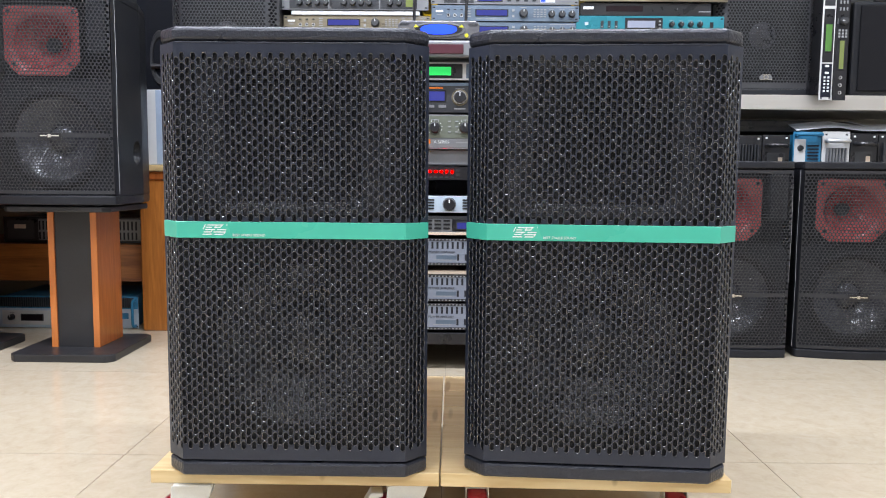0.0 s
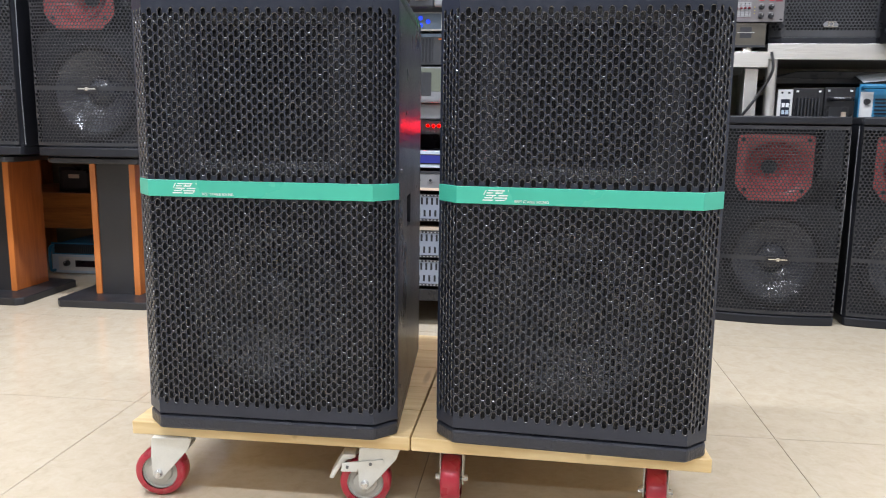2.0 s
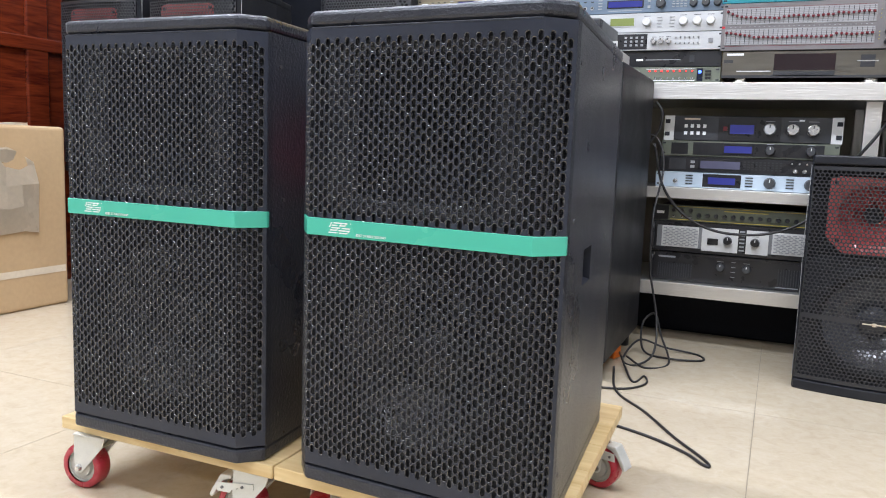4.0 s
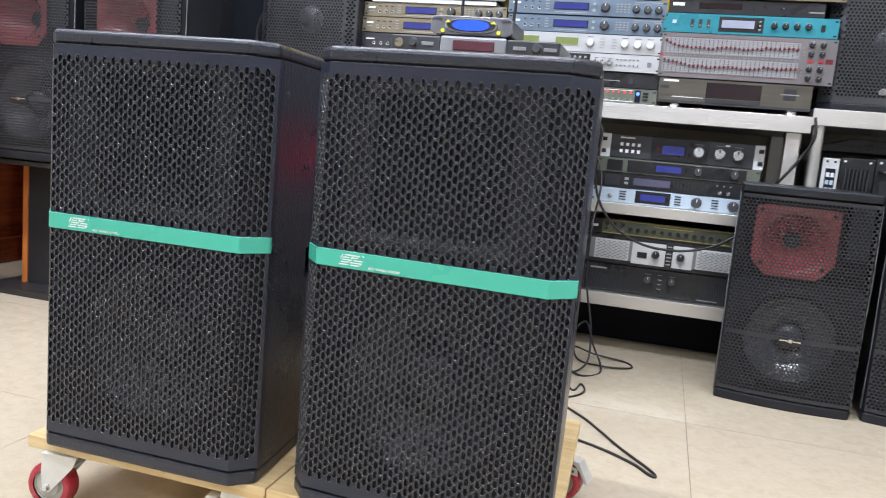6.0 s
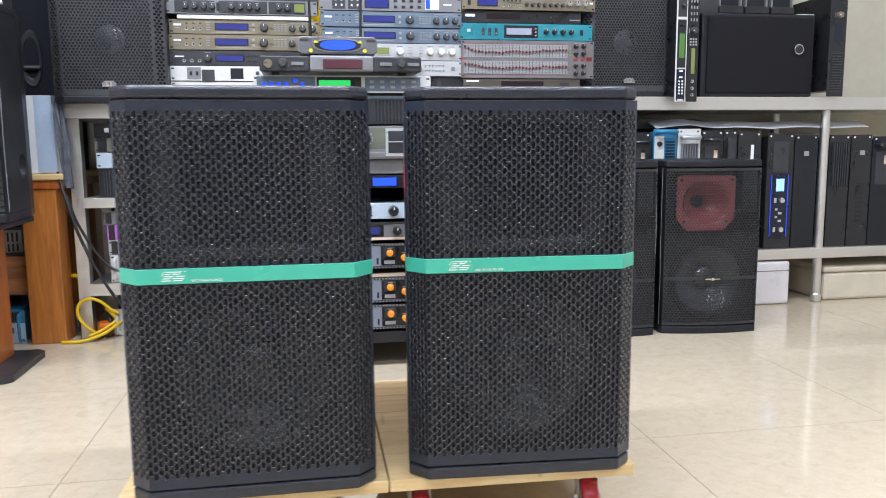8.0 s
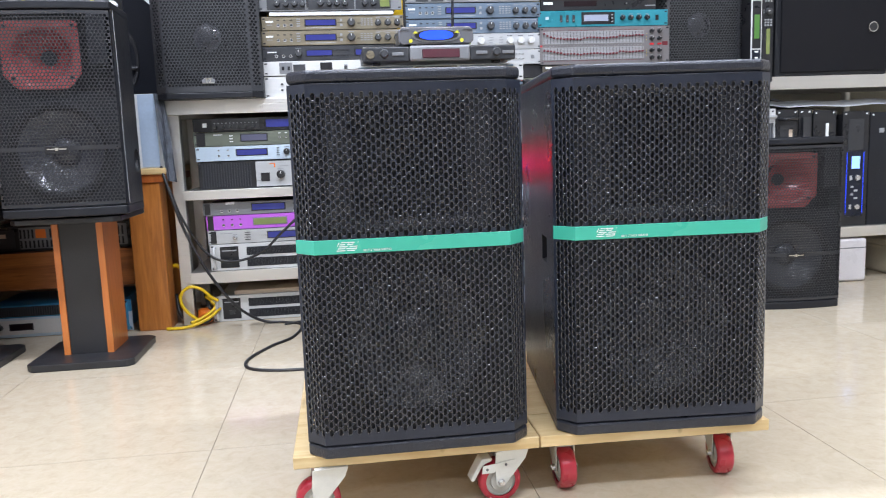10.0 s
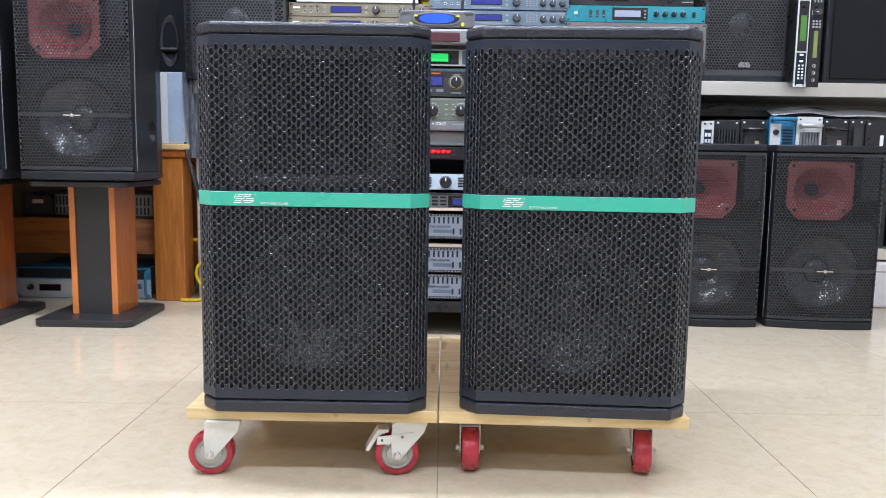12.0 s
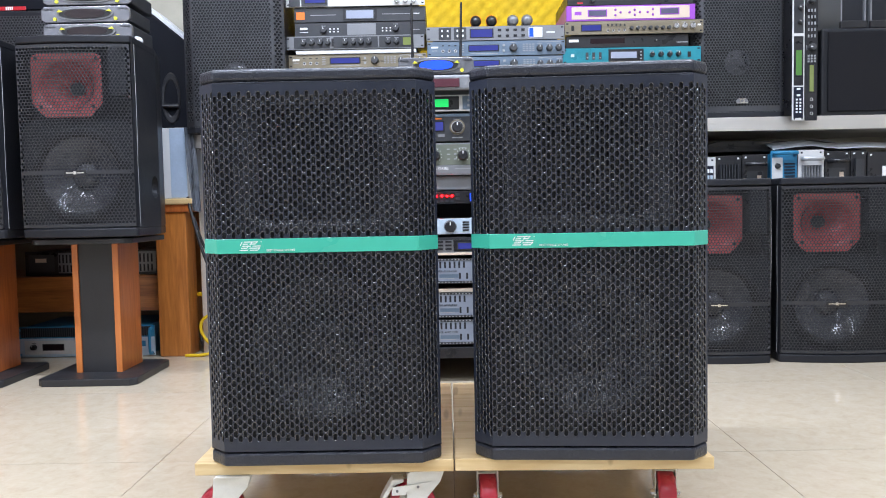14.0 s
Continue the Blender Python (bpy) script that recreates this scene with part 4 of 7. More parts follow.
carton = thing("cardboard_box", pose(-1.727, 1.72, 0.0), "closed brown cardboard box with packing tape on the tiled floor", "box")
part("body", box(0, 0.3, 0, 0.512, 0.0005, 0.585, 0.012, seg=3), CARD, carton)
wrap_bm = bmesh.new()
cols = []
for i in range(9):
    k = i / 8
    cols.append([wrap_bm.verts.new((0.262 + 0.05 * math.sin(math.pi * k * 0.5) + 0.006 * math.sin(i * 2.1 + j), -0.006 + 0.05 * j + 0.006 * math.sin(i + j * 1.7), 0.592 - 0.34 * k * k - 0.004 * math.sin(j * 2.3 + i))) for j in range(9)])
for a, b in zip(cols, cols[1:]):
    for j in range(8):
        wrap_bm.faces.new((a[j], b[j], b[j + 1], a[j + 1]))
bmesh.ops.solidify(wrap_bm, geom=wrap_bm.faces[:], thickness=0.001)
part("plastic_wrap", wrap_bm, TAPE, carton, "crumpled plastic wrap over the box's edge")
part("tape_band", box(0.3001, 0.3012, 0.0, 0.5, 0.11, 0.132), TAPE, carton)
part("tape_band", box(0.13, 0.19, -0.0012, 0.5, 0.5852, 0.5862), TAPE, carton)
part("tape_tail", prism([(0.2, 0.3), (0.245, 0.318), (0.24, 0.327), (0.2, 0.312)], 0.3013, 0.3022, "x"), PAPER, carton)


# ---- loudspeakers on the shelves ----
def grille_speaker(m, w, h, d, label):
    t = thing("shelf_loudspeaker", m, label, "loudspeaker", "loudspeakers on the steel shelves")
    plan = [(0, 0.03), (0.035, 0.0), (w - 0.035, 0.0), (w, 0.03), (w, d), (0, d)]
    part("top_cap", prism(plan, h - 0.018, h, "z", 0.003), GREYPAINT, t)
    part("base_cap", prism(plan, 0, 0.02, "z", 0.003), GREYPAINT, t)
    part("cabinet", box(0, w, 0.045, d, 0.0202, h - 0.0182), GREYPAINT, t)
    for s in (0, w - 0.006):
        part("corner_strip", box(s, s + 0.006, 0.031, 0.0448, 0.0204, h - 0.0184), GREYPAINT, t)

    def place(u, v, k):
        if u < 0.035:
            return (u + k * 0.6, 0.03 * (1 - u / 0.035) + k, v)
        if u > w - 0.035:
            return (u - k * 0.6, 0.03 * (1 - (w - u) / 0.035) + k, v)
        return (u, k, v)

    perforated(0.0, w, 0.021, h - 0.019, 0.0105, 0.0042, place, 0.0015, "grille", t, lambda u, v: v < 0.035 or abs(u - 0.035) < 0.004 or abs(u - w + 0.035) < 0.004 or u < 0.006 or u > w - 0.006, 6, PERFGREY)
    o, dd = (w / 2, 0.0445, 0.2), (0, 1, 0)
    wf = part("woofer", turned([(0.15, -0.0005), (0.148, -0.004), (0.13, -0.006), (0.122, -0.004), (0.06, -0.002), (0.04, -0.001)], o, dd), RUBBER, t, smooth=True)
    part("dust_cap", turned([(0.045, -0.001), (0.03, -0.012), (0, -0.016)], o, dd), CONE, wf, smooth=True)
    bm = prism([(w / 2 - 0.02, 0.05), (w / 2 + 0.02, 0.05), (w / 2 + 0.022, 0.059), (w / 2 + 0.013, 0.066), (w / 2 - 0.013, 0.066), (w / 2 - 0.022, 0.059)], -0.004, -0.001, "y", 0.001)
    badge = part("badge", bm, MIDGREY, t, "small silver shield badge")
    part("badge_rim", turned([(0.005, 0.0), (0.009, 0.0), (0.009, 0.0016), (0.005, 0.0016)], (w / 2, -0.004, 0.058), (0, -1, 0), 20), CHROME, badge)
    part("badge_rim", box(w / 2 - 0.02, w / 2 + 0.02, -0.0056, -0.004, 0.0485, 0.0515), CHROME, badge)
    part("badge_rim", box(w / 2 - 0.014, w / 2 + 0.014, -0.0056, -0.004, 0.0645, 0.0665), CHROME, badge)
    return t


gs = grille_speaker(pose(-0.766, 2.695, 0.7775), 0.346, 0.6, 0.36, "black loudspeaker with perforated grille and silver badge on the steel shelf")
copy_thing(gs, pose(1.005, 2.8, 0.8055))

sub = thing("bass_cabinet", pose(1.456, 2.797, 0.8055), "black bass cabinet with cloth front and round badge", "loudspeaker")
part("cabinet", box(0, 0.462, 0.0, 0.36, 0, 0.305, 0.008), GREYPAINT, sub)
part("front_cloth", box(0.022, 0.45, -0.006, -0.0002, 0.014, 0.292, 0.003), BLACKCLOTH, sub)
for r0, r1, mm, yy in ((0.0, 0.019, CHROME, -0.0085), (0.0, 0.0155, STANDBLACK, -0.0092)):
    part("badge", turned([(r0, yy + 0.0065 - 0.006), (r1, yy + 0.0065 - 0.006), (r1, -0.006 + 0.006)][::-1], (0.39, -0.0062 + (0 if mm is CHROME else -0.0012), 0.175), (0, 1, 0), 28), mm, sub)
part("badge_mark", box(0.38, 0.4, -0.0094, -0.008, 0.164, 0.186, 0.001), CHROME, sub)

# ---- audio units: faceplate, case, and each control a part ----
RACK = 0.483
KNOB_MESH, KEY_MESH = {}, {}


def shared(cache, key, build, material):
    if (key, material.name) not in cache:
        bm = build()
        me = bpy.data.meshes.new("part")
        bm.to_mesh(me)
        bm.free()
        me.materials.append(material)
        cache[(key, material.name)] = me
    return cache[(key, material.name)]


def fix(name, mesh, parent, x, z, deep=0.0):
    ob = new(name, mesh)
    ob.parent = parent
    ob.location = (x, -deep, z)
    return ob


def knob_bm(r, long):
    bm = turned([(0, -long), (r * 0.8, -long), (r * 0.9, -long + 0.001), (r, -0.003), (r * 1.05, -0.0004), (0, -0.0004)][::-1], (0, 0, 0), (0, 1, 0), 20)
    box(-r * 0.09, r * 0.09, -long - 0.0006, -long + 0.001, r * 0.15, r * 0.78, bm=bm)
    return bm


def key_bm(w, h, d):
    return box(-w / 2, w / 2, -d, -0.0001, -h / 2, h / 2)


def unit(m, h, face, items, label, w=RACK, d=0.28, case=None, ears=True, name="audio_unit", category="audio unit", proud=0.0, faced=None):
    """items, with u and v from 0 to 1 over the face and sizes in metres:
    lcd u v w h mat [bezel] | knob u v r mat | key u v w h mat | keys u0 v0 u1 v1 nx ny w h mat | hole u v r | holes u0 u1 v n r
    vent u0 v0 u1 v1 n | bar u v w h mat | inset u0 v0 u1 v1 mat | words u v size string mat | led u v r mat"""
    t = thing(name, m, label, category, "stacked audio units")
    in_ = 0.022 if ears else 0.0
    case = case or DARKGREY
    part("case", box(in_, w - in_, 0.0045, d, 0.002, h - 0.002, 0.001, seg=1), case, t)
    plate = part("faceplate", box(0, w, 0.0, 0.004, 0.0008, h - 0.0008, 0.0009, seg=1), face, t)
    if ears:
        for ex in (0.008, w - 0.008):
            for ez in ((0.008, h - 0.008) if h > 0.06 else (0.0085, h - 0.0085)):
                fix("screw_slot", shared(KEY_MESH, ("slot",), lambda: box(-0.0042, 0.0042, -0.0004, 0.001, -0.0022, 0.0022), BAFFLE), plate, ex, ez)
    layers = []

    def lay(u, v):
        return max([dp for u0, v0, u1, v1, dp in layers if u0 <= u <= u1 and v0 <= v <= v1] + [0.0])

    for it in items:
        k, a = it[0], it[1:]
        if k == "lcd":
            u, v, lw, lh, mm = a[:5]
            bz = a[5] if len(a) > 5 else BLACK
            dp = lay(u, v)
            b = part("display_bezel", box(u * w - lw / 2 - 0.004, u * w + lw / 2 + 0.004, -0.0016 - dp, -0.0001 - dp, v * h - lh / 2 - 0.003, v * h + lh / 2 + 0.003, 0.0006, seg=1), bz, t)
            part("display", box(u * w - lw / 2, u * w + lw / 2, -0.0022 - dp, -0.0017 - dp, v * h - lh / 2, v * h + lh / 2), mm, b)
        elif k == "knob":
            u, v, r, mm = a
            kn = fix("knob", shared(KNOB_MESH, (r,), lambda: knob_bm(r, 0.011 + r * 0.35), mm), t, u * w, v * h, lay(u, v))
            if r > 0.007:
                fix("pointer", shared(KEY_MESH, ("tick", r), lambda: box(-r * 0.08, r * 0.08, -0.0116 - r * 0.35 - 0.0012, -0.0116 - r * 0.35 - 0.0002, r * 0.2, r * 0.75), WHITEPRINT if mm not in (KNOBSILVER, SILVER) else BAFFLE), kn, 0, 0)
                if v * h + r * 1.45 < h - 0.004:
                    fix("printing", shared(KEY_MESH, ("bar", round(r * 1.5, 4), 0.0016), lambda: box(-r * 0.75, r * 0.75, -0.0003, 0.0002, -0.0008, 0.0008), GREYPRINT if face not in (WHITEPANEL, SILVER, ICEBLUE, CREAMPANEL) else DARKGREY), plate, u * w, v * h + r * 1.4, lay(u, v))
        elif k == "key":
            u, v, kw, kh, mm = a
            fix("key", shared(KEY_MESH, (kw, kh), lambda: key_bm(kw, kh, 0.0025), mm), t, u * w, v * h, lay(u, v))
        elif k == "keys":
            u0, v0, u1, v1, nx, ny, kw, kh, mm = a
            for i in range(nx):
                for j in range(ny):
                    u = u0 + (u1 - u0) * (i / (nx - 1) if nx > 1 else 0.5)
                    v = v0 + (v1 - v0) * (j / (ny - 1) if ny > 1 else 0.5)
                    fix("key", shared(KEY_MESH, (kw, kh), lambda: key_bm(kw, kh, 0.002), mm), t, u * w, v * h, lay(u, v))
        elif k == "holes":
            u0, u1, v, n, r = a
            for i in range(n):
                fix("socket", shared(KNOB_MESH, ("hole", r), lambda: turned([(r * 0.55, -0.0002), (r * 0.6, -0.0022), (r, -0.0022), (r * 1.05, 0.0)], (0, 0, 0), (0, 1, 0), 14), KNOBSILVER), t, (u0 + (u1 - u0) * (i / (n - 1) if n > 1 else 0.5)) * w, v * h, lay((u0 + u1) / 2, v))
                fix("socket_hole", shared(KNOB_MESH, ("in", r), lambda: turned([(r * 0.58, -0.0004), (0, -0.0004)], (0, 0, 0), (0, 1, 0), 14), BAFFLE), t, (u0 + (u1 - u0) * (i / (n - 1) if n > 1 else 0.5)) * w, v * h, lay((u0 + u1) / 2, v))
        elif k == "vent":
            u0, v0, u1, v1, n = a
            dp = lay((u0 + u1) / 2, (v0 + v1) / 2)
            pan = part("vent", box(u0 * w, u1 * w, -0.0006 - dp, -dp, v0 * h, v1 * h), BAFFLE, t)
            sw = (u1 - u0) * w / n
            for i in range(n + 1):
                fix("slat", shared(KEY_MESH, ("slat", round(sw, 4), round((v1 - v0) * h, 4)), lambda: box(-sw * 0.2, sw * 0.2, -0.0025, -0.0007, -(v1 - v0) * h / 2, (v1 - v0) * h / 2), a[5] if len(a) > 5 else DARKGREY), pan, u0 * w + i * sw, (v0 + v1) / 2 * h, dp)
        elif k == "slots":
            u0, v0, u1, v1, n, sw = a
            for i in range(n):
                fix("slot", shared(KEY_MESH, ("cut", round(sw, 4), round((v1 - v0) * h, 4)), lambda: box(-sw / 2, sw / 2, -0.0005, 0.001, -(v1 - v0) * h / 2, (v1 - v0) * h / 2), BAFFLE), t, (u0 + (u1 - u0) * i / (n - 1)) * w, (v0 + v1) / 2 * h, lay((u0 + u1) / 2, (v0 + v1) / 2))
        elif k == "bar":
            u, v, bw, bh, mm = a
            fix("printing", shared(KEY_MESH, ("bar", bw, bh), lambda: box(-bw / 2, bw / 2, -0.0003, 0.0002, -bh / 2, bh / 2), mm), plate, u * w, v * h, lay(u, v))
        elif k == "inset":
            u0, v0, u1, v1, mm = a
            dp = lay((u0 + u1) / 2, (v0 + v1) / 2)
            part("panel", box(u0 * w, u1 * w, -0.0012 - dp, -0.0001 - dp, v0 * h, v1 * h, 0.0004, seg=1), mm, t)
            layers.append((u0, v0, u1, v1, dp + 0.0012))
        elif k == "words":
            u, v, size, string, mm = a
            letters(string, size, mm, plate, pose(u * w, -0.0008 - lay(u + 0.02, v), v * h, 90))
        elif k == "led":
            u, v, r, mm = a
            fix("lamp", shared(KNOB_MESH, ("led", r), lambda: turned([(0, -0.003), (r * 0.7, -0.0025), (r, -0.0008), (r, 0.0)][::-1], (0, 0, 0), (0, 1, 0), 12), mm), t, u * w, v * h, lay(u, v))
        elif k == "dial":
            u, v, r = a
            part("dial_ring", turned([(r * 0.8, 0.0), (r * 0.82, -0.0022), (r * 0.92, -0.0022), (r, 0.0)], (u * w, -lay(u, v), v * h), (0, 1, 0), 28), BRONZE, t, "copper-coloured dial ring")
            part("dial_ring", turned([(r * 0.7, -0.001), (r * 0.72, -0.008), (r * 0.79, -0.008), (r * 0.82, 0.0)], (u * w, -lay(u, v), v * h), (0, 1, 0), 28), KNOBSILVER, t)
        elif k == "ticks":
            u, v, r = a
            bm = bmesh.new()
            for i in range(11):
                q = math.radians(-135 + 27 * i)
                cx, cz = u * w + r * math.sin(q), v * h + r * math.cos(q)
                box(cx - 0.0008, cx + 0.0008, -0.0006 - lay(u, v), -0.0001 - lay(u, v), cz - 0.0013, cz + 0.0013, bm=bm)
            part("scale_marks", bm, WHITEPRINT, t)
        elif k == "handle":
            u, v0, v1, mm = a
            part("handle", sweep([(u * w, 0, v0 * h), (u * w, -0.022, v0 * h + 0.004), (u * w, -0.026, (v0 + v1) / 2 * h), (u * w, -0.022, v1 * h - 0.004), (u * w, 0, v1 * h)], 0.005, 8, 5), mm, t)
    return t


U1, U2 = 0.0435, 0.088
K, KS = KNOBGREY, KNOBSILVER


def processor(m, face, label, lcd=LCDBLUE, h=U1, d=0.28):
    """A karaoke processor: three sockets, a blue display, one jog wheel, keys, three knobs."""
    return unit(m, h, face, [("bar", 0.055, 0.62, 0.024, 0.006, WHITEPRINT), ("bar", 0.055, 0.4, 0.018, 0.002, GREYPRINT), ("holes", 0.115, 0.205, 0.36, 3, 0.0055), ("keys", 0.115, 0.72, 0.205, 0.72, 3, 1, 0.008, 0.003, BLACK),
        ("keys", 0.255, 0.3, 0.255, 0.78, 1, 4, 0.012, 0.003, GREYPRINT), ("lcd", 0.41, 0.52, 0.1, 0.017, lcd), ("bar", 0.41, 0.16, 0.1, 0.002, GREYPRINT), ("keys", 0.555, 0.33, 0.555, 0.68, 1, 2, 0.008, 0.008, GREYPRINT),
        ("knob", 0.625, 0.5, 0.0135, K), ("keys", 0.7, 0.3, 0.77, 0.72, 4, 4, 0.007, 0.003, GREYPRINT), ("knob", 0.815, 0.46, 0.011, K), ("knob", 0.885, 0.46, 0.011, K), ("knob", 0.952, 0.46, 0.011, K), ("bar", 0.885, 0.86, 0.08, 0.002, GREYPRINT)], label, d=d)


# the stack beside the left loudspeaker, on the top deck
SX, SY, SZ = -0.42, 2.77, 0.7775
unit(pose(SX, SY, SZ), 0.073, WHITEPANEL, [("holes", 0.12, 0.2, 0.62, 2, 0.005), ("holes", 0.12, 0.2, 0.35, 2, 0.005), ("holes", 0.3, 0.4, 0.5, 3, 0.005), ("key", 0.6, 0.5, 0.02, 0.02, BLACK), ("bar", 0.75, 0.6, 0.06, 0.003, GREYPRINT)], "white two-space rack unit with silver sockets on the shelf", case=WHITEPANEL)
unit(pose(SX, SY - 0.004, SZ + 0.0735), 0.049, WHITEPANEL, [("inset", 0.11, 0.12, 0.2, 0.9, MIDGREY), ("key", 0.135, 0.5, 0.008, 0.012, BLACK), ("key", 0.175, 0.5, 0.008, 0.012, BLACK), ("inset", 0.205, 0.0, 0.29, 0.75, DARKGREY), ("inset", 0.395, 0.15, 0.48, 0.85, BLACK), ("key", 0.575, 0.5, 0.012, 0.018, GREYPRINT), ("knob", 0.575, 0.5, 0.006, K)], "white power strip unit with grey sockets and a switch", case=WHITEPANEL)
unit(pose(SX - 0.003, SY + 0.002, SZ + 0.123), 0.05, DARKGREY, [("bar", 0.07, 0.6, 0.03, 0.004, WHITEPRINT), ("holes", 0.1, 0.2, 0.33, 3, 0.0055), ("knob", 0.255, 0.5, 0.0125, K), ("lcd", 0.4, 0.5, 0.085, 0.017, LCDBLUE), ("keys", 0.53, 0.32, 0.6, 0.68, 3, 2, 0.012, 0.004, BLACK), ("lcd", 0.73, 0.5, 0.07, 0.017, LCDBLUE), ("keys", 0.86, 0.35, 0.94, 0.7, 3, 2, 0.01, 0.006, BLACK)], "dark grey karaoke processor with two blue displays")
processor(pose(SX, SY, SZ + 0.1735), BRONZE, "bronze-grey karaoke processor with blue display and four knobs", h=0.0505)
processor(pose(SX + 0.002, SY + 0.003, SZ + 0.2245), BRONZE, "bronze-grey karaoke processor with blue display and four knobs", h=0.0475)
tagged(link_mesh("paper_ream", box(SX + 0.03, SX + 0.45, SY - 0.004, SY + 0.25, SZ + 0.2722, SZ + 0.2855, 0.0015), PAPER), "stack of white paper between audio units", "paper")
unit(pose(SX - 0.004, SY - 0.008, SZ + 0.2858), 0.048, MIDGREY, [("inset", 0.06, 0.1, 0.92, 0.9, DARKGREY), ("inset", 0.32, 0.1, 0.345, 0.92, MIDGREY), ("inset", 0.665, 0.1, 0.675, 0.92, MIDGREY)] + [("knob", u, 0.5, 0.0095, K) for u in (0.13, 0.19, 0.25, 0.305, 0.43, 0.49, 0.545, 0.6, 0.74, 0.8)] + [("key", 0.34, 0.5, 0.008, 0.026, BLACK), ("lcd", 0.88, 0.5, 0.032, 0.026, LCDOLIVE, DARKGREY)], "grey analogue mixer unit with a row of ten black knobs")
unit(pose(SX + 0.025, SY + 0.012, SZ + 0.3342), 0.0495, DARKGREY, [("bar", 0.07, 0.6, 0.026, 0.007, WHITEPRINT), ("bar", 0.07, 0.35, 0.03, 0.002, WHITEPRINT), ("knob", 0.22, 0.45, 0.011, DARKGREY), ("keys", 0.27, 0.35, 0.33, 0.55, 3, 2, 0.005, 0.004, WHITEPRINT), ("inset", 0.4, 0.1, 0.62, 0.9, MIDGREY), ("keys", 0.67, 0.35, 0.73, 0.55, 3, 2, 0.005, 0.004, WHITEPRINT), ("knob", 0.77, 0.5, 0.011, DARKGREY), ("bar", 0.92, 0.4, 0.03, 0.002, GREYPRINT)], "dark grey feedback processor with two knobs", w=0.46, ears=False)
unit(pose(SX + 0.025, SY + 0.01, SZ + 0.384), 0.0505, DARKGREY, [("inset", 0.015, 0.2, 0.08, 0.72, ORANGE), ("bar", 0.22, 0.5, 0.09, 0.002, GREYPRINT), ("inset", 0.37, 0.02, 0.63, 0.98, BLACK), ("lcd", 0.5, 0.5, 0.095, 0.028, LCDPALE, DARKGREY), ("bar", 0.78, 0.5, 0.1, 0.002, GREYPRINT), ("bar", 0.93, 0.5, 0.02, 0.003, WHITEPRINT)], "dark grey digital unit with an orange mark and olive display", w=0.46, ears=False)
unit(pose(SX, SY, SZ + 0.435), U1, WHITEPANEL, [("inset", 0.02, 0.05, 0.1, 0.95, DARKGREY), ("inset", 0.11, 0.05, 0.3, 0.95, DARKGREY), ("lcd", 0.21, 0.55, 0.07, 0.02, LCDBLUE), ("holes", 0.34, 0.85, 0.55, 8, 0.0045), ("knob", 0.8, 0.35, 0.009, KS), ("knob", 0.86, 0.35, 0.009, KS), ("knob", 0.92, 0.35, 0.009, KS)], "white rack unit with a dark panel and silver knobs", case=WHITEPANEL)

# the middle stack
SX, SY, SZ = 0.07, 2.775, 0.7775
LED8 = [("led", 0.586 + 0.036 * i, 0.74, 0.0028, LEDDIM) for i in range(8)] + [("holes", 0.586, 0.838, 0.3, 8, 0.0032), ("inset", 0.568, 0.14, 0.856, 0.18, WHITEPRINT), ("inset", 0.568, 0.84, 0.856, 0.88, WHITEPRINT)]
unit(pose(SX, SY, SZ), 0.0465, OLIVE, [("bar", 0.5, 0.55, 0.024, 0.02, WHITEPRINT), ("bar", 0.5, 0.55, 0.018, 0.014, OLIVE), ("holes", 0.1, 0.4, 0.5, 6, 0.005), *LED8, ("inset", 0.866, 0.12, 0.9, 0.9, NAVY), ("led", 0.883, 0.68, 0.005, LEDBLUE), ("keys", 0.93, 0.3, 0.93, 0.72, 1, 3, 0.016, 0.006, BLACK)], "olive-black switching unit with a row of red lamps")
unit(pose(SX, SY + 0.006, SZ + 0.047), 0.0465, BLACK, [("bar", 0.4, 0.45, 0.05, 0.001, GREYPRINT), ("bar", 0.52, 0.45, 0.02, 0.006, WHITEPRINT), ("bar", 0.66, 0.45, 0.1, 0.002, GREYPRINT), ("key", 0.83, 0.5, 0.014, 0.02, DARKGREY)], "black power conditioner with white print and a rocker switch", case=BLACK)
unit(pose(SX, SY - 0.002, SZ + 0.094), 0.0525, SILVER, [("inset", 0.0, 0.08, 0.56, 0.92, BLACK), ("lcd", 0.25, 0.5, 0.07, 0.022, LCDDEAD), ("keys", 0.43, 0.3, 0.53, 0.72, 4, 3, 0.007, 0.006, GREYPRINT), ("knob", 0.6, 0.5, 0.009, KS), ("knob", 0.643, 0.5, 0.009, KS), ("knob", 0.686, 0.5, 0.009, KS), ("holes", 0.73, 0.86, 0.68, 6, 0.003), ("holes", 0.73, 0.86, 0.36, 6, 0.003), ("key", 0.93, 0.5, 0.012, 0.012, MIDGREY)], "silver rack unit with a black panel and rows of sockets", case=SILVER)
unit(pose(SX, SY, SZ + 0.147), 0.0565, SILVER, [("lcd", 0.13, 0.55, 0.085, 0.022, LCDOLIVE, SILVER), ("lcd", 0.4, 0.55, 0.07, 0.022, LCDOLIVE, SILVER), ("knob", 0.55, 0.52, 0.0125, WHITEPANEL), ("keys", 0.625, 0.28, 0.7, 0.75, 2, 4, 0.014, 0.002, GREYPRINT), ("knob", 0.765, 0.52, 0.0125, WHITEPANEL), ("knob", 0.845, 0.52, 0.0125, WHITEPANEL), ("knob", 0.922, 0.52, 0.0125, WHITEPANEL)], "silver effects unit with olive display and four silver knobs", case=SILVER)
processor(pose(SX, SY + 0.004, SZ + 0.204), STEELBLUE, "steel-blue karaoke processor with blue display and four knobs", h=0.0515)
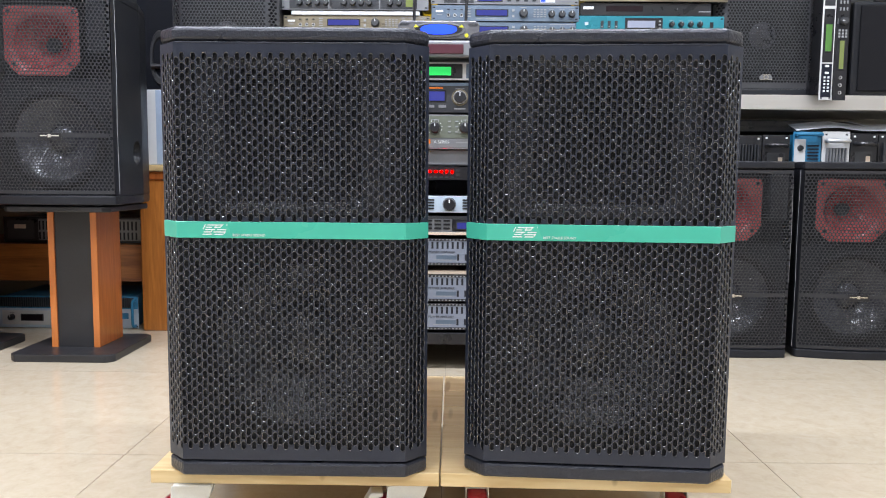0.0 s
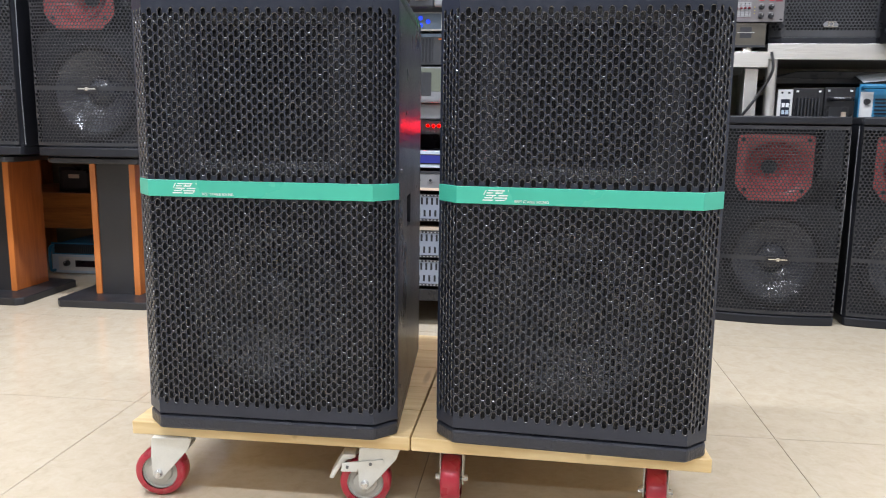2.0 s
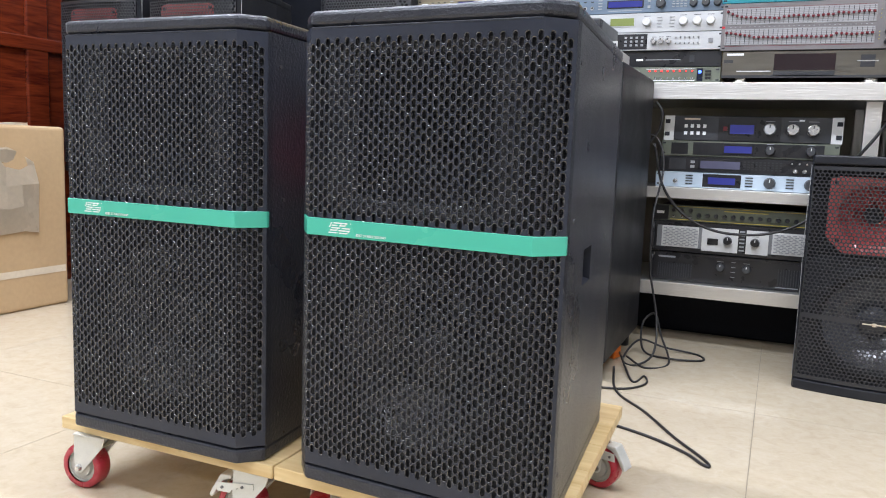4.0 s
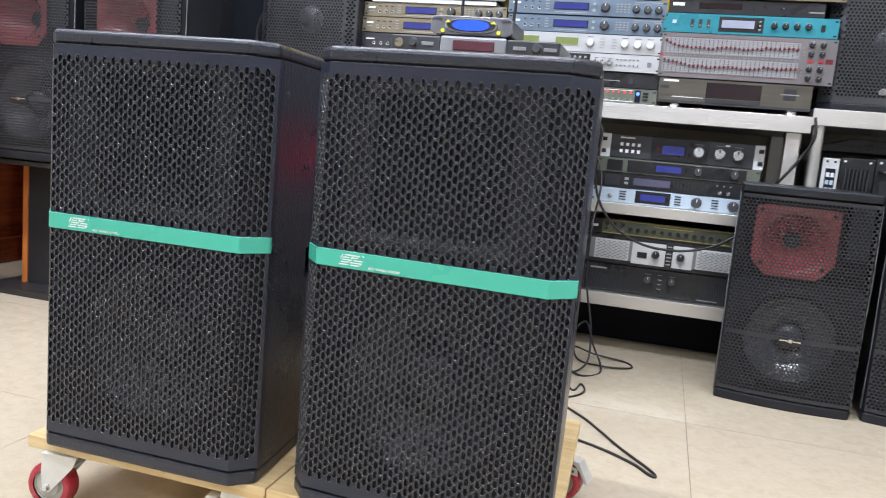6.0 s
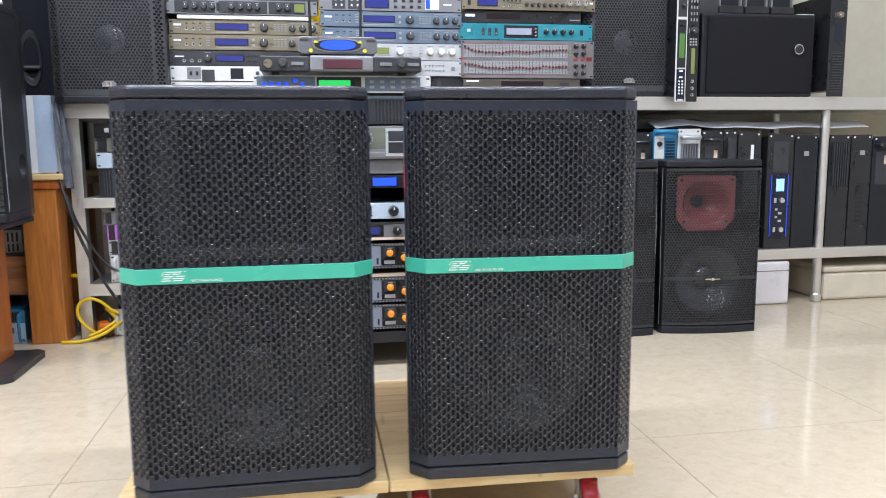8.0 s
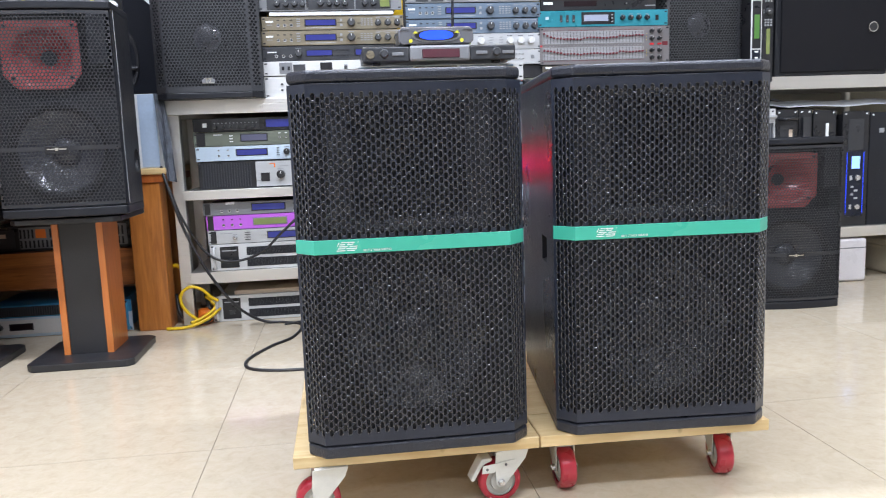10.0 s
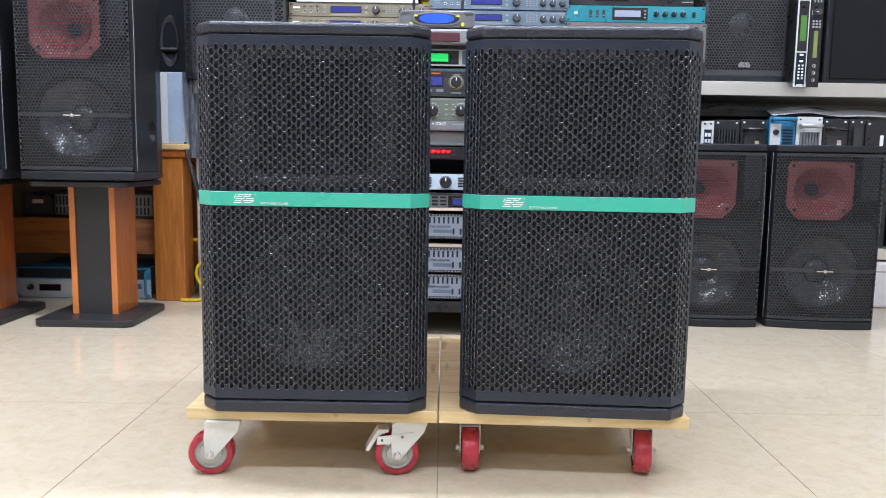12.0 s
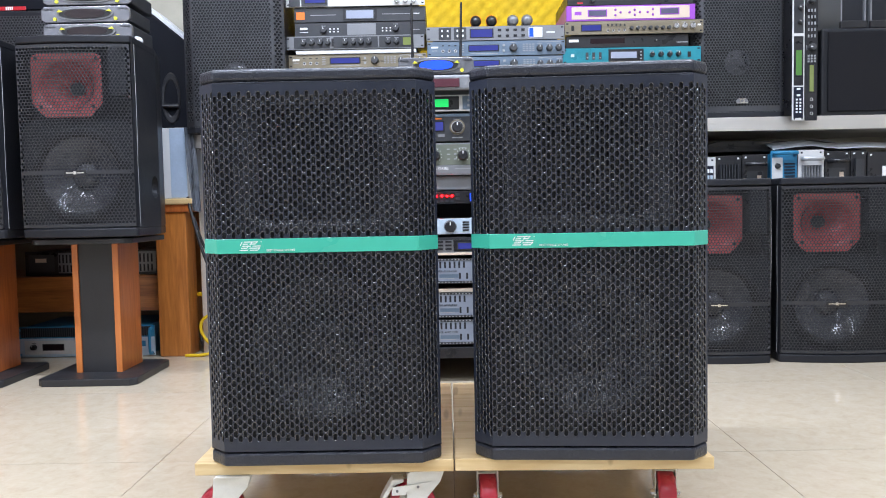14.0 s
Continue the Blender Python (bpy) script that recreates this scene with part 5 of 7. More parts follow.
processor(pose(SX - 0.002, SY, SZ + 0.256), STEELBLUE, "steel-blue karaoke processor with blue display and four knobs", h=0.0525)
unit(pose(SX - 0.004, SY - 0.002, SZ + 0.309), 0.05, MIDGREY, [("inset", 0.09, 0.1, 0.18, 0.92, DARKGREY), ("inset", 0.2, 0.1, 0.29, 0.92, DARKGREY), ("keys", 0.115, 0.35, 0.155, 0.7, 2, 2, 0.005, 0.007, WHITEPRINT), ("keys", 0.225, 0.35, 0.265, 0.7, 2, 2, 0.005, 0.007, WHITEPRINT), ("lcd", 0.4, 0.5, 0.075, 0.026, LCDBLUE), ("keys", 0.53, 0.3, 0.7, 0.7, 4, 2, 0.012, 0.008, BLACK), ("inset", 0.74, 0.15, 0.84, 0.85, PAPER), ("inset", 0.745, 0.2, 0.775, 0.8, LCDBRIGHT), ("bar", 0.9, 0.5, 0.03, 0.004, WHITEPRINT)], "grey power sequencer with sockets and a blue display")

# the right stack
SX, SY, SZ = 0.555, 2.775, 0.7775
cd = unit(pose(SX + 0.0, SY, SZ + 0.014), 0.074, GUNMETAL, [("bar", 0.08, 0.88, 0.045, 0.006, WHITEPRINT), ("inset", 0.32, 0.28, 0.68, 0.88, SMOKE), ("inset", 0.32, 0.06, 0.68, 0.25, DARKGREY), ("bar", 0.2, 0.25, 0.09, 0.002, WHITEPRINT), ("bar", 0.04, 0.62, 0.025, 0.009, DARKGREY), ("inset", 0.82, 0.38, 0.9, 0.82, DARKGREY), ("bar", 0.86, 0.6, 0.05, 0.003, KNOBSILVER), ("inset", 0.0, 0.0, 1.0, 0.1, DARKGREY)], "black compact disc player with a smoked tray window on brass feet", w=0.428, ears=False, case=BLACK, name="disc_player", category="disc player")
for fx in (0.05, 0.38):
    for fy in (0.03, 0.24):
        part("foot", turned([(0, -0.0138), (0.017, -0.0138), (0.019, -0.006), (0.019, 0.001), (0, 0.001)], (fx, fy, 0), (0, 0, 1), 20), CHROME, cd)
eq = unit(pose(SX - 0.008, SY - 0.004, SZ + 0.0885), 0.131, EQGREY, [("inset", 0.018, 0.12, 0.8, 0.46, FADERGREY), ("inset", 0.018, 0.54, 0.8, 0.9, FADERGREY), ("bar", 0.965, 0.52, 0.02, 0.014, REDPRINT), ("bar", 0.01, 0.5, 0.008, 0.006, REDPLASTIC)]
          + [("knob", u, v, 0.0075, BLACK) for u in (0.86, 0.92) for v in (0.14, 0.34, 0.66, 0.86)] + [("key", 0.86, 0.51, 0.014, 0.006, REDPLASTIC), ("key", 0.92, 0.51, 0.014, 0.006, REDPLASTIC)]
          + [("bar", 0.41, lo + (hi - lo) * k / 8, 0.372, 0.0021, GREYPRINT) for lo, hi in ((0.14, 0.44), (0.57, 0.87)) for k in range(9)]
          + [("bar", 0.41, v, 0.374, 0.0011, REDPRINT) for v in (0.9, 0.1)] + [("keys", 0.05, 0.5, 0.78, 0.5, 29, 1, 0.004, 0.0012, GREYPRINT)]
          + [("led", 0.82, v, 0.0014, GOLDPRINT) for v in (0.2, 0.27, 0.34, 0.62, 0.7, 0.78)], "dark graphic equaliser with two rows of red fader caps")
for row, (lo, hi) in enumerate(((0.16, 0.42), (0.58, 0.86))):
    for i in range(31):
        u = 0.03 + 0.755 * i / 30
        v = lo + (hi - lo) * (0.42 + 0.42 * math.exp(-i / (6.0 if row == 0 else 1.6)) + 0.04 * math.sin(i * 0.9 + row) + 0.16 * (i > 22) - 0.1 * (5 < i < 12))
        fix("fader", shared(KEY_MESH, ("fader",), lambda: box(-0.0034, 0.0034, -0.008, -0.0001, -0.003, 0.003, 0.001, seg=1), REDPRINT), eq, u * RACK, v * 0.131, 0.0012)
        fix("fader_slot", shared(KEY_MESH, ("fslot",), lambda: box(-0.0006, 0.0006, -0.0006, -0.0001, -0.02, 0.02), BAFFLE), eq, u * RACK, (lo + hi) / 2 * 0.131, 0.0012)
unit(pose(SX - 0.012, SY + 0.002, SZ + 0.22), 0.0575, TEALPANEL, [("bar", 0.07, 0.55, 0.012, 0.01, ICEBLUE), ("keys", 0.175, 0.5, 0.27, 0.5, 3, 1, 0.009, 0.024, DARKGREY), ("keys", 0.175, 0.4, 0.27, 0.4, 3, 1, 0.004, 0.004, KS), ("inset", 0.33, 0.14, 0.585, 0.88, BLACK), ("lcd", 0.44, 0.52, 0.09, 0.022, LCDPALE), ("keys", 0.565, 0.3, 0.565, 0.7, 1, 3, 0.006, 0.004, GREYPRINT), ("knob", 0.645, 0.52, 0.0088, BLACK), ("knob", 0.708, 0.52, 0.0088, BLACK), ("knob", 0.772, 0.52, 0.0088, BLACK), ("knob", 0.835, 0.52, 0.0088, BLACK), ("key", 0.915, 0.5, 0.011, 0.018, BLACK)], "teal audio processor with a pale display and four black knobs", case=TEALPANEL)
unit(pose(SX, SY + 0.01, SZ + 0.278), 0.043, BLACK, [("bar", 0.065, 0.6, 0.034, 0.009, WHITEPRINT), ("inset", 0.2, 0.35, 0.48, 0.75, SMOKE), ("bar", 0.95, 0.35, 0.04, 0.003, GREYPRINT), ("led", 0.74, 0.55, 0.002, KS)], "slim glossy black disc player with a white mark", w=0.43, ears=False, case=BLACK, name="disc_player", category="disc player")
unit(pose(SX - 0.004, SY, SZ + 0.3215), 0.0475, BRONZE, [("key", 0.055, 0.5, 0.01, 0.018, BLACK), ("lcd", 0.19, 0.5, 0.065, 0.018, LCDBLUE), ("holes", 0.31, 0.43, 0.3, 4, 0.0045), ("keys", 0.31, 0.68, 0.43, 0.68, 5, 1, 0.006, 0.008, BLACK)] + [("knob", 0.48 + i * 0.045, 0.42, 0.0065, K) for i in range(7)] + [("knob", 0.8, 0.5, 0.0105, KS), ("knob", 0.86, 0.5, 0.0105, KS), ("knob", 0.92, 0.5, 0.0105, KS), ("bar", 0.97, 0.6, 0.012, 0.006, WHITEPRINT)], "bronze vocal effects unit with blue display and many knobs")
unit(pose(SX + 0.002, SY + 0.004, SZ + 0.3695), 0.054, PURPLE, [("inset", 0.04, 0.12, 0.955, 0.9, CREAMPANEL), ("bar", 0.09, 0.5, 0.024, 0.012, PURPLE), ("lcd", 0.24, 0.5, 0.06, 0.018, LCDDEAD, PURPLE), ("lcd", 0.8, 0.55, 0.06, 0.018, LCDDEAD, PURPLE)] + [("led", u, v, 0.0042, PURPLE) for u, v in ((0.38, 0.35), (0.38, 0.7), (0.42, 0.52), (0.49, 0.52), (0.53, 0.36), (0.53, 0.68), (0.57, 0.52), (0.63, 0.52), (0.67, 0.35), (0.67, 0.7))], "purple processor with a cream panel and two displays", w=0.45, ears=False, case=PURPLE)
unit(pose(SX + 0.006, SY + 0.006, SZ + 0.424), 0.045, BLACK, [("bar", 0.1, 0.2, 0.02, 0.005, REDPLASTIC), ("knob", 0.2, 0.4, 0.009, K), ("bar", 0.5, 0.5, 0.1, 0.003, GREYPRINT)], "black slim amplifier on top of a stack", w=0.44, ears=False, case=BLACK)

# second deck, left
SX, SY, SZ = -0.664, 2.78, 0.4735
unit(pose(SX, SY, SZ), 0.0955, BLACK, [("vent", 0.03, 0.08, 0.36, 0.92, 18), ("inset", 0.4, 0.05, 0.97, 0.95, SILVER), ("key", 0.465, 0.38, 0.03, 0.03, BLACK), ("bar", 0.52, 0.86, 0.018, 0.003, ORANGE), ("bar", 0.535, 0.78, 0.004, 0.012, ORANGE), ("bar", 0.6, 0.76, 0.03, 0.002, GREYPRINT), ("knob", 0.575, 0.46, 0.0145, BLACK), ("keys", 0.66, 0.2, 0.66, 0.7, 1, 4, 0.004, 0.004, BLACK), ("keys", 0.76, 0.2, 0.76, 0.7, 1, 4, 0.004, 0.004, BLACK), ("bar", 0.71, 0.5, 0.03, 0.002, GREYPRINT), ("knob", 0.855, 0.46, 0.0145, BLACK), ("bar", 0.88, 0.84, 0.02, 0.002, GREYPRINT)], "black power amplifier with a silver control panel and vent slats", case=BLACK, name="power_amplifier", category="amplifier")
unit(pose(SX - 0.004, SY - 0.003, SZ + 0.096), 0.0505, ICEBLUE, [("holes", 0.16, 0.225, 0.35, 2, 0.004), ("holes", 0.16, 0.225, 0.72, 2, 0.003), ("lcd", 0.39, 0.55, 0.1, 0.018, LCDBLUE), ("keys", 0.575, 0.3, 0.575, 0.78, 1, 4, 0.01, 0.002, BLACK), ("knob", 0.635, 0.52, 0.011, BLACK), ("keys", 0.74, 0.3, 0.92, 0.78, 4, 4, 0.016, 0.003, BLACK)], "pale blue karaoke processor with blue display", case=ICEBLUE)
unit(pose(SX - 0.008, SY, SZ + 0.147), 0.049, OLIVE, [("inset", 0.02, 0.02, 0.08, 0.98, BLACK), ("bar", 0.17, 0.8, 0.03, 0.003, WHITEPRINT), ("keys", 0.26, 0.3, 0.26, 0.7, 1, 3, 0.012, 0.003, WHITEPRINT), ("lcd", 0.42, 0.55, 0.085, 0.02, LCDDEAD), ("holes", 0.6, 0.92, 0.5, 8, 0.004), ("keys", 0.6, 0.8, 0.92, 0.8, 8, 1, 0.008, 0.003, WHITEPRINT)], "olive-grey equaliser with a dark display and sockets", case=OLIVE)
unit(pose(SX - 0.006, SY - 0.002, SZ + 0.1965), 0.046, BLACK, [("bar", 0.08, 0.5, 0.014, 0.014, WHITEPRINT), ("inset", 0.13, 0.1, 0.46, 0.92, DARKGREY), ("keys", 0.15, 0.62, 0.44, 0.62, 12, 1, 0.004, 0.004, GREYPRINT)] + [("knob", 0.155 + 0.052 * i, 0.36, 0.0065, K) for i in range(6)] + [("lcd", 0.615, 0.52, 0.105, 0.026, LCDBLUE), ("keys", 0.78, 0.3, 0.86, 0.7, 3, 2, 0.007, 0.007, GREYPRINT), ("knob", 0.93, 0.5, 0.012, K)], "black karaoke processor with blue display and small keys", case=BLACK)
# third deck, left
SX, SY, SZ = -0.645, 2.782, 0.1895


def white_amp(m, label):
    return unit(m, 0.093, WHITEPANEL, [("inset", 0.07, 0.1, 0.2, 0.9, BLACK), ("bar", 0.135, 0.75, 0.05, 0.004, GREYPRINT), ("key", 0.135, 0.35, 0.018, 0.016, DARKGREY), ("vent", 0.26, 0.55, 0.8 * 0.85, 0.86, 40), ("vent", 0.26, 0.12, 0.8 * 0.85, 0.44, 40), ("inset", 0.72, 0.1, 0.86, 0.9, BLACK), ("knob", 0.79, 0.5, 0.015, MIDGREY), ("handle", 0.035, 0.12, 0.88, WHITEPANEL)], label, case=WHITEPANEL, name="power_amplifier", category="amplifier")


white_amp(pose(SX, SY - 0.01, SZ), "white power amplifier with two dark vent bands")
unit(pose(SX - 0.004, SY - 0.006, SZ + 0.0935), 0.048, SILVER, [("inset", 0.02, 0.05, 0.06, 0.95, BLACK), ("bar", 0.13, 0.75, 0.04, 0.002, GREYPRINT), ("knob", 0.19, 0.4, 0.008, KS), ("keys", 0.28, 0.25, 0.28, 0.78, 1, 4, 0.02, 0.002, BLACK), ("lcd", 0.53, 0.52, 0.1, 0.02, LCDBLUE), ("keys", 0.72, 0.25, 0.72, 0.78, 1, 4, 0.02, 0.002, BLACK), ("knob", 0.82, 0.5, 0.014, BLACK)], "silver-blue karaoke processor with blue display", case=SILVER)
unit(pose(SX - 0.006, SY - 0.002, SZ + 0.142), 0.05, MAGENTA, [("inset", 0.01, 0.0, 0.05, 1.0, BLACK), ("holes", 0.12, 0.24, 0.32, 3, 0.005), ("keys", 0.12, 0.72, 0.24, 0.72, 3, 1, 0.006, 0.004, BLACK), ("lcd", 0.45, 0.5, 0.11, 0.02, LCDOLIVE, MIDGREY), ("keys", 0.67, 0.25, 0.77, 0.75, 3, 4, 0.014, 0.004, PURPLE), ("knob", 0.84, 0.55, 0.009, SILVER), ("knob", 0.9, 0.55, 0.009, SILVER), ("knob", 0.955, 0.55, 0.009, SILVER)], "violet karaoke processor with olive display and silver knobs", case=MAGENTA)
unit(pose(SX - 0.014, SY, SZ + 0.1925), 0.046, MIDGREY, [("inset", 0.01, 0.1, 0.05, 0.9, BLACK), ("holes", 0.13, 0.24, 0.32, 3, 0.005), ("bar", 0.19, 0.9, 0.03, 0.008, PAPER), ("lcd", 0.46, 0.55, 0.11, 0.02, LCDBLUE), ("keys", 0.65, 0.3, 0.95, 0.72, 6, 2, 0.014, 0.006, BLACK), ("bar", 0.73, 0.14, 0.09, 0.003, PAPER)], "grey karaoke processor with blue display and rows of keys", case=MIDGREY)
white_amp(pose(-0.655, 2.803, 0.0005), "white power amplifier with vent bands standing on the tiles")
tagged(link_mesh("wooden_board", box(-0.58, -0.2, 2.82, 3.08, 0.0925, 0.107, 0.002), CREAMPANEL), "thin pale board lying on a white amplifier", "board")

# second deck, right
SX, SY, SZ = 0.39, 2.82, 0.4735
unit(pose(SX, SY - 0.02, SZ), 0.046, ICEBLUE, [("inset", 0.02, 0.05, 0.05, 0.95, SILVER), ("knob", 0.12, 0.4, 0.007, KS), ("keys", 0.2, 0.25, 0.2, 0.78, 1, 4, 0.02, 0.003, BLACK), ("inset", 0.28, 0.1, 0.5, 0.92, BLACK), ("lcd", 0.39, 0.5, 0.075, 0.02, LCDBLUE), ("keys", 0.545, 0.25, 0.545, 0.78, 1, 4, 0.02, 0.003, BLACK), ("knob", 0.66, 0.5, 0.0155, K), ("keys", 0.77, 0.25, 0.77, 0.78, 1, 4, 0.02, 0.003, BLACK), ("knob", 0.88, 0.5, 0.0155, K)], "pale blue karaoke processor with blue display and two large knobs", case=ICEBLUE)
unit(pose(SX + 0.006, SY - 0.01, SZ + 0.0465), 0.046, BLACK, [("inset", 0.06, 0.15, 0.16, 0.85, DARKGREY), ("keys", 0.2, 0.35, 0.2, 0.65, 1, 2, 0.012, 0.008, GREYPRINT), ("lcd", 0.36, 0.5, 0.11, 0.022, LCDDEAD), ("keys", 0.5, 0.3, 0.7, 0.75, 10, 4, 0.006, 0.004, DARKGREY), ("knob", 0.78, 0.3, 0.006, KS), ("knob", 0.83, 0.3, 0.006, KS), ("led", 0.76, 0.75, 0.003, KS), ("led", 0.8, 0.75, 0.003, KS), ("led", 0.84, 0.75, 0.003, KS)], "black effects unit with a dark display and many small keys", case=BLACK)
unit(pose(SX + 0.008, SY - 0.004, SZ + 0.093), 0.046, OLIVE, [("inset", 0.06, 0.12, 0.16, 0.85, BLACK), ("inset", 0.19, 0.1, 0.92, 0.9, BLACK), ("lcd", 0.45, 0.5, 0.075, 0.02, LCDBLUE), ("knob", 0.63, 0.5, 0.013, K), ("knob", 0.85, 0.5, 0.013, K)], "olive-black audio processor with a small blue display and two knobs", case=OLIVE)
king = unit(pose(SX + 0.012, SY, SZ + 0.1395), 0.074, DARKGREY, [("inset", 0.0, 0.0, 0.06, 1.0, WHITEPANEL), ("inset", 0.94, 0.0, 1.0, 1.0, WHITEPANEL), ("keys", 0.02, 0.25, 0.02, 0.75, 1, 2, 0.014, 0.012, BAFFLE), ("keys", 0.98, 0.25, 0.98, 0.75, 1, 2, 0.014, 0.012, BAFFLE), ("bar", 0.165, 0.86, 0.045, 0.0045, CREAMPANEL), ("keys", 0.13, 0.3, 0.24, 0.58, 4, 2, 0.009, 0.01, WHITEPRINT), ("inset", 0.32, 0.04, 0.67, 0.96, BLACK), ("key", 0.36, 0.5, 0.011, 0.012, REDPRINT), ("lcd", 0.455, 0.48, 0.065, 0.026, LCDBLUE), ("knob", 0.61, 0.5, 0.0165, SILVER), ("knob", 0.735, 0.5, 0.017, KS), ("knob", 0.845, 0.5, 0.017, KS), ("bar", 0.78, 0.86, 0.014, 0.005, WHITEPRINT)], "dark grey preamplifier with white rack ears and three silver knobs", case=DARKGREY)
# third deck, right
SX, SY, SZ = 0.392, 2.8, 0.1895
unit(pose(SX, SY, SZ), 0.088, BLACK, [("inset", 0.04, 0.1, 0.96, 0.9, BLACK), ("vent", 0.05, 0.15, 0.25, 0.6, 14), ("bar", 0.1, 0.82, 0.05, 0.005, GREYPRINT), ("knob", 0.42, 0.6, 0.012, K), ("knob", 0.57, 0.6, 0.012, K), ("keys", 0.495, 0.3, 0.495, 0.8, 1, 4, 0.012, 0.002, GREYPRINT), ("vent", 0.75, 0.15, 0.95, 0.7, 14), ("bar", 0.8, 0.1, 0.06, 0.003, GREYPRINT), ("handle", 0.015, 0.1, 0.9, BLACK)], "black power amplifier with two knobs and sloping vents", case=BLACK, name="power_amplifier", category="amplifier")
unit(pose(SX, SY - 0.004, SZ + 0.0895), 0.092, BLACK, [("inset", 0.03, 0.15, 0.97, 0.85, MIDGREY), ("inset", 0.06, 0.16, 0.28, 0.84, WHITEPANEL), ("keys", 0.08, 0.23, 0.25, 0.77, 6, 6, 0.010, 0.003, GREYPRINT), ("keys", 0.095, 0.28, 0.265, 0.72, 6, 5, 0.010, 0.003, GREYPRINT), ("inset", 0.3, 0.1, 0.68, 0.86, WHITEPANEL), ("key", 0.365, 0.42, 0.03, 0.018, BLACK), ("knob", 0.45, 0.48, 0.012, BLACK), ("inset", 0.51, 0.1, 0.555, 0.9, BLACK), ("keys", 0.532, 0.2, 0.532, 0.8, 1, 6, 0.014, 0.004, GREYPRINT), ("knob", 0.605, 0.48, 0.012, BLACK), ("inset", 0.7, 0.16, 0.95, 0.84, WHITEPANEL), ("keys", 0.72, 0.23, 0.92, 0.77, 7, 6, 0.010, 0.003, GREYPRINT), ("keys", 0.735, 0.28, 0.93, 0.72, 7, 5, 0.010, 0.003, GREYPRINT), ("handle", 0.012, 0.1, 0.9, BLACK)], "black power amplifier with white vented panels and two knobs", case=BLACK, name="power_amplifier", category="amplifier")
unit(pose(SX - 0.004, SY - 0.002, SZ + 0.182), 0.049, OLIVE, [("inset", 0.0, 0.05, 0.1, 0.95, BLACK), ("bar", 0.05, 0.5, 0.022, 0.008, WHITEPRINT), ("inset", 0.11, 0.08, 0.9, 0.12, GOLDPRINT), ("inset", 0.11, 0.88, 0.9, 0.92, GOLDPRINT), ("bar", 0.55, 0.75, 0.12, 0.003, GOLDPRINT)] + [("knob", 0.13 + i * 0.05, 0.68 if i < 3 else 0.42, 0.006, BLACK) for i in range(16)] + [("holes", 0.13, 0.23, 0.3, 3, 0.004), ("knob", 0.95, 0.4, 0.009, K)], "olive-black crossover unit with yellow outlines and small knobs", case=BLACK)

# ---- the black equipment rack between shelf and loudspeakers ----
RX, RY = -0.128, 2.255                 # the units' left ends and their fronts
rack = thing("equipment_rack", pose(0, 0, 0), "black steel equipment rack on feet, filled with amplifiers", "equipment rack")
for s, a, b in (("side_panel", RX - 0.024, RX - 0.004), ("side_panel", RX + RACK + 0.004, RX + RACK + 0.024)):
    part(s, box(a, b, RY - 0.006, 2.72, 0.05, 0.778, 0.003), GREYPAINT, rack)
part("base", box(RX - 0.003, RX + RACK + 0.003, RY - 0.004, 2.715, 0.072, 0.104, 0.002), BLACK, rack)
part("top_panel", box(RX - 0.003, RX + RACK + 0.003, RY + 0.03, 2.715, 0.7733, 0.7785), BLACK, rack)
part("back_panel", box(RX - 0.003, RX + RACK + 0.003, 2.705, 2.717, 0.105, 0.7727), BLACK, rack)
for fx in (RX - 0.01, RX + RACK - 0.03):
    for fy in (RY + 0.02, 2.68):
        part("foot", rod((fx + 0.02, fy, 0.0), (fx + 0.02, fy, 0.0715), 0.018, seg=16), BLACK, rack)

def power_amp(z, label):
    return unit(pose(RX, RY, z), 0.072, AMPGREY, [("inset", 0.0, 0.0, 1.0, 0.1, BLACK), ("inset", 0.0, 0.92, 1.0, 1.0, BLACK), ("inset", 0.06, 0.5, 0.13, 0.86, ORANGE), ("bar", 0.095, 0.68, 0.02, 0.005, REDPLASTIC), ("slots", 0.17, 0.62, 0.62, 0.88, 17, 0.0055), ("slots", 0.06, 0.18, 0.42, 0.42, 13, 0.0055), ("slots", 0.595, 0.18, 0.68, 0.42, 3, 0.0055),
        ("words", 0.43, 0.46, 0.0086, "POWER AMPLIFIER", BLACK), ("bar", 0.53, 0.3, 0.055, 0.011, STEELBLUE), ("bar", 0.51, 0.2, 0.05, 0.002, GREYPRINT), ("inset", 0.7, 0.12, 0.9, 0.9, BLACK), ("inset", 0.715, 0.45, 0.785, 0.86, DARKGREY), ("knob", 0.752, 0.62, 0.0095, ORANGEKNOB), ("knob", 0.838, 0.42, 0.0095, ORANGEKNOB), ("bar", 0.75, 0.25, 0.03, 0.01, GREYPRINT)]
        + [("keys", 0.05, 0.05, 0.95, 0.05, 46, 1, 0.004, 0.003, GREYPRINT), ("keys", 0.05, 0.96, 0.95, 0.96, 46, 1, 0.004, 0.003, GREYPRINT)], label, d=0.33, case=BLACK, name="power_amplifier", category="amplifier")


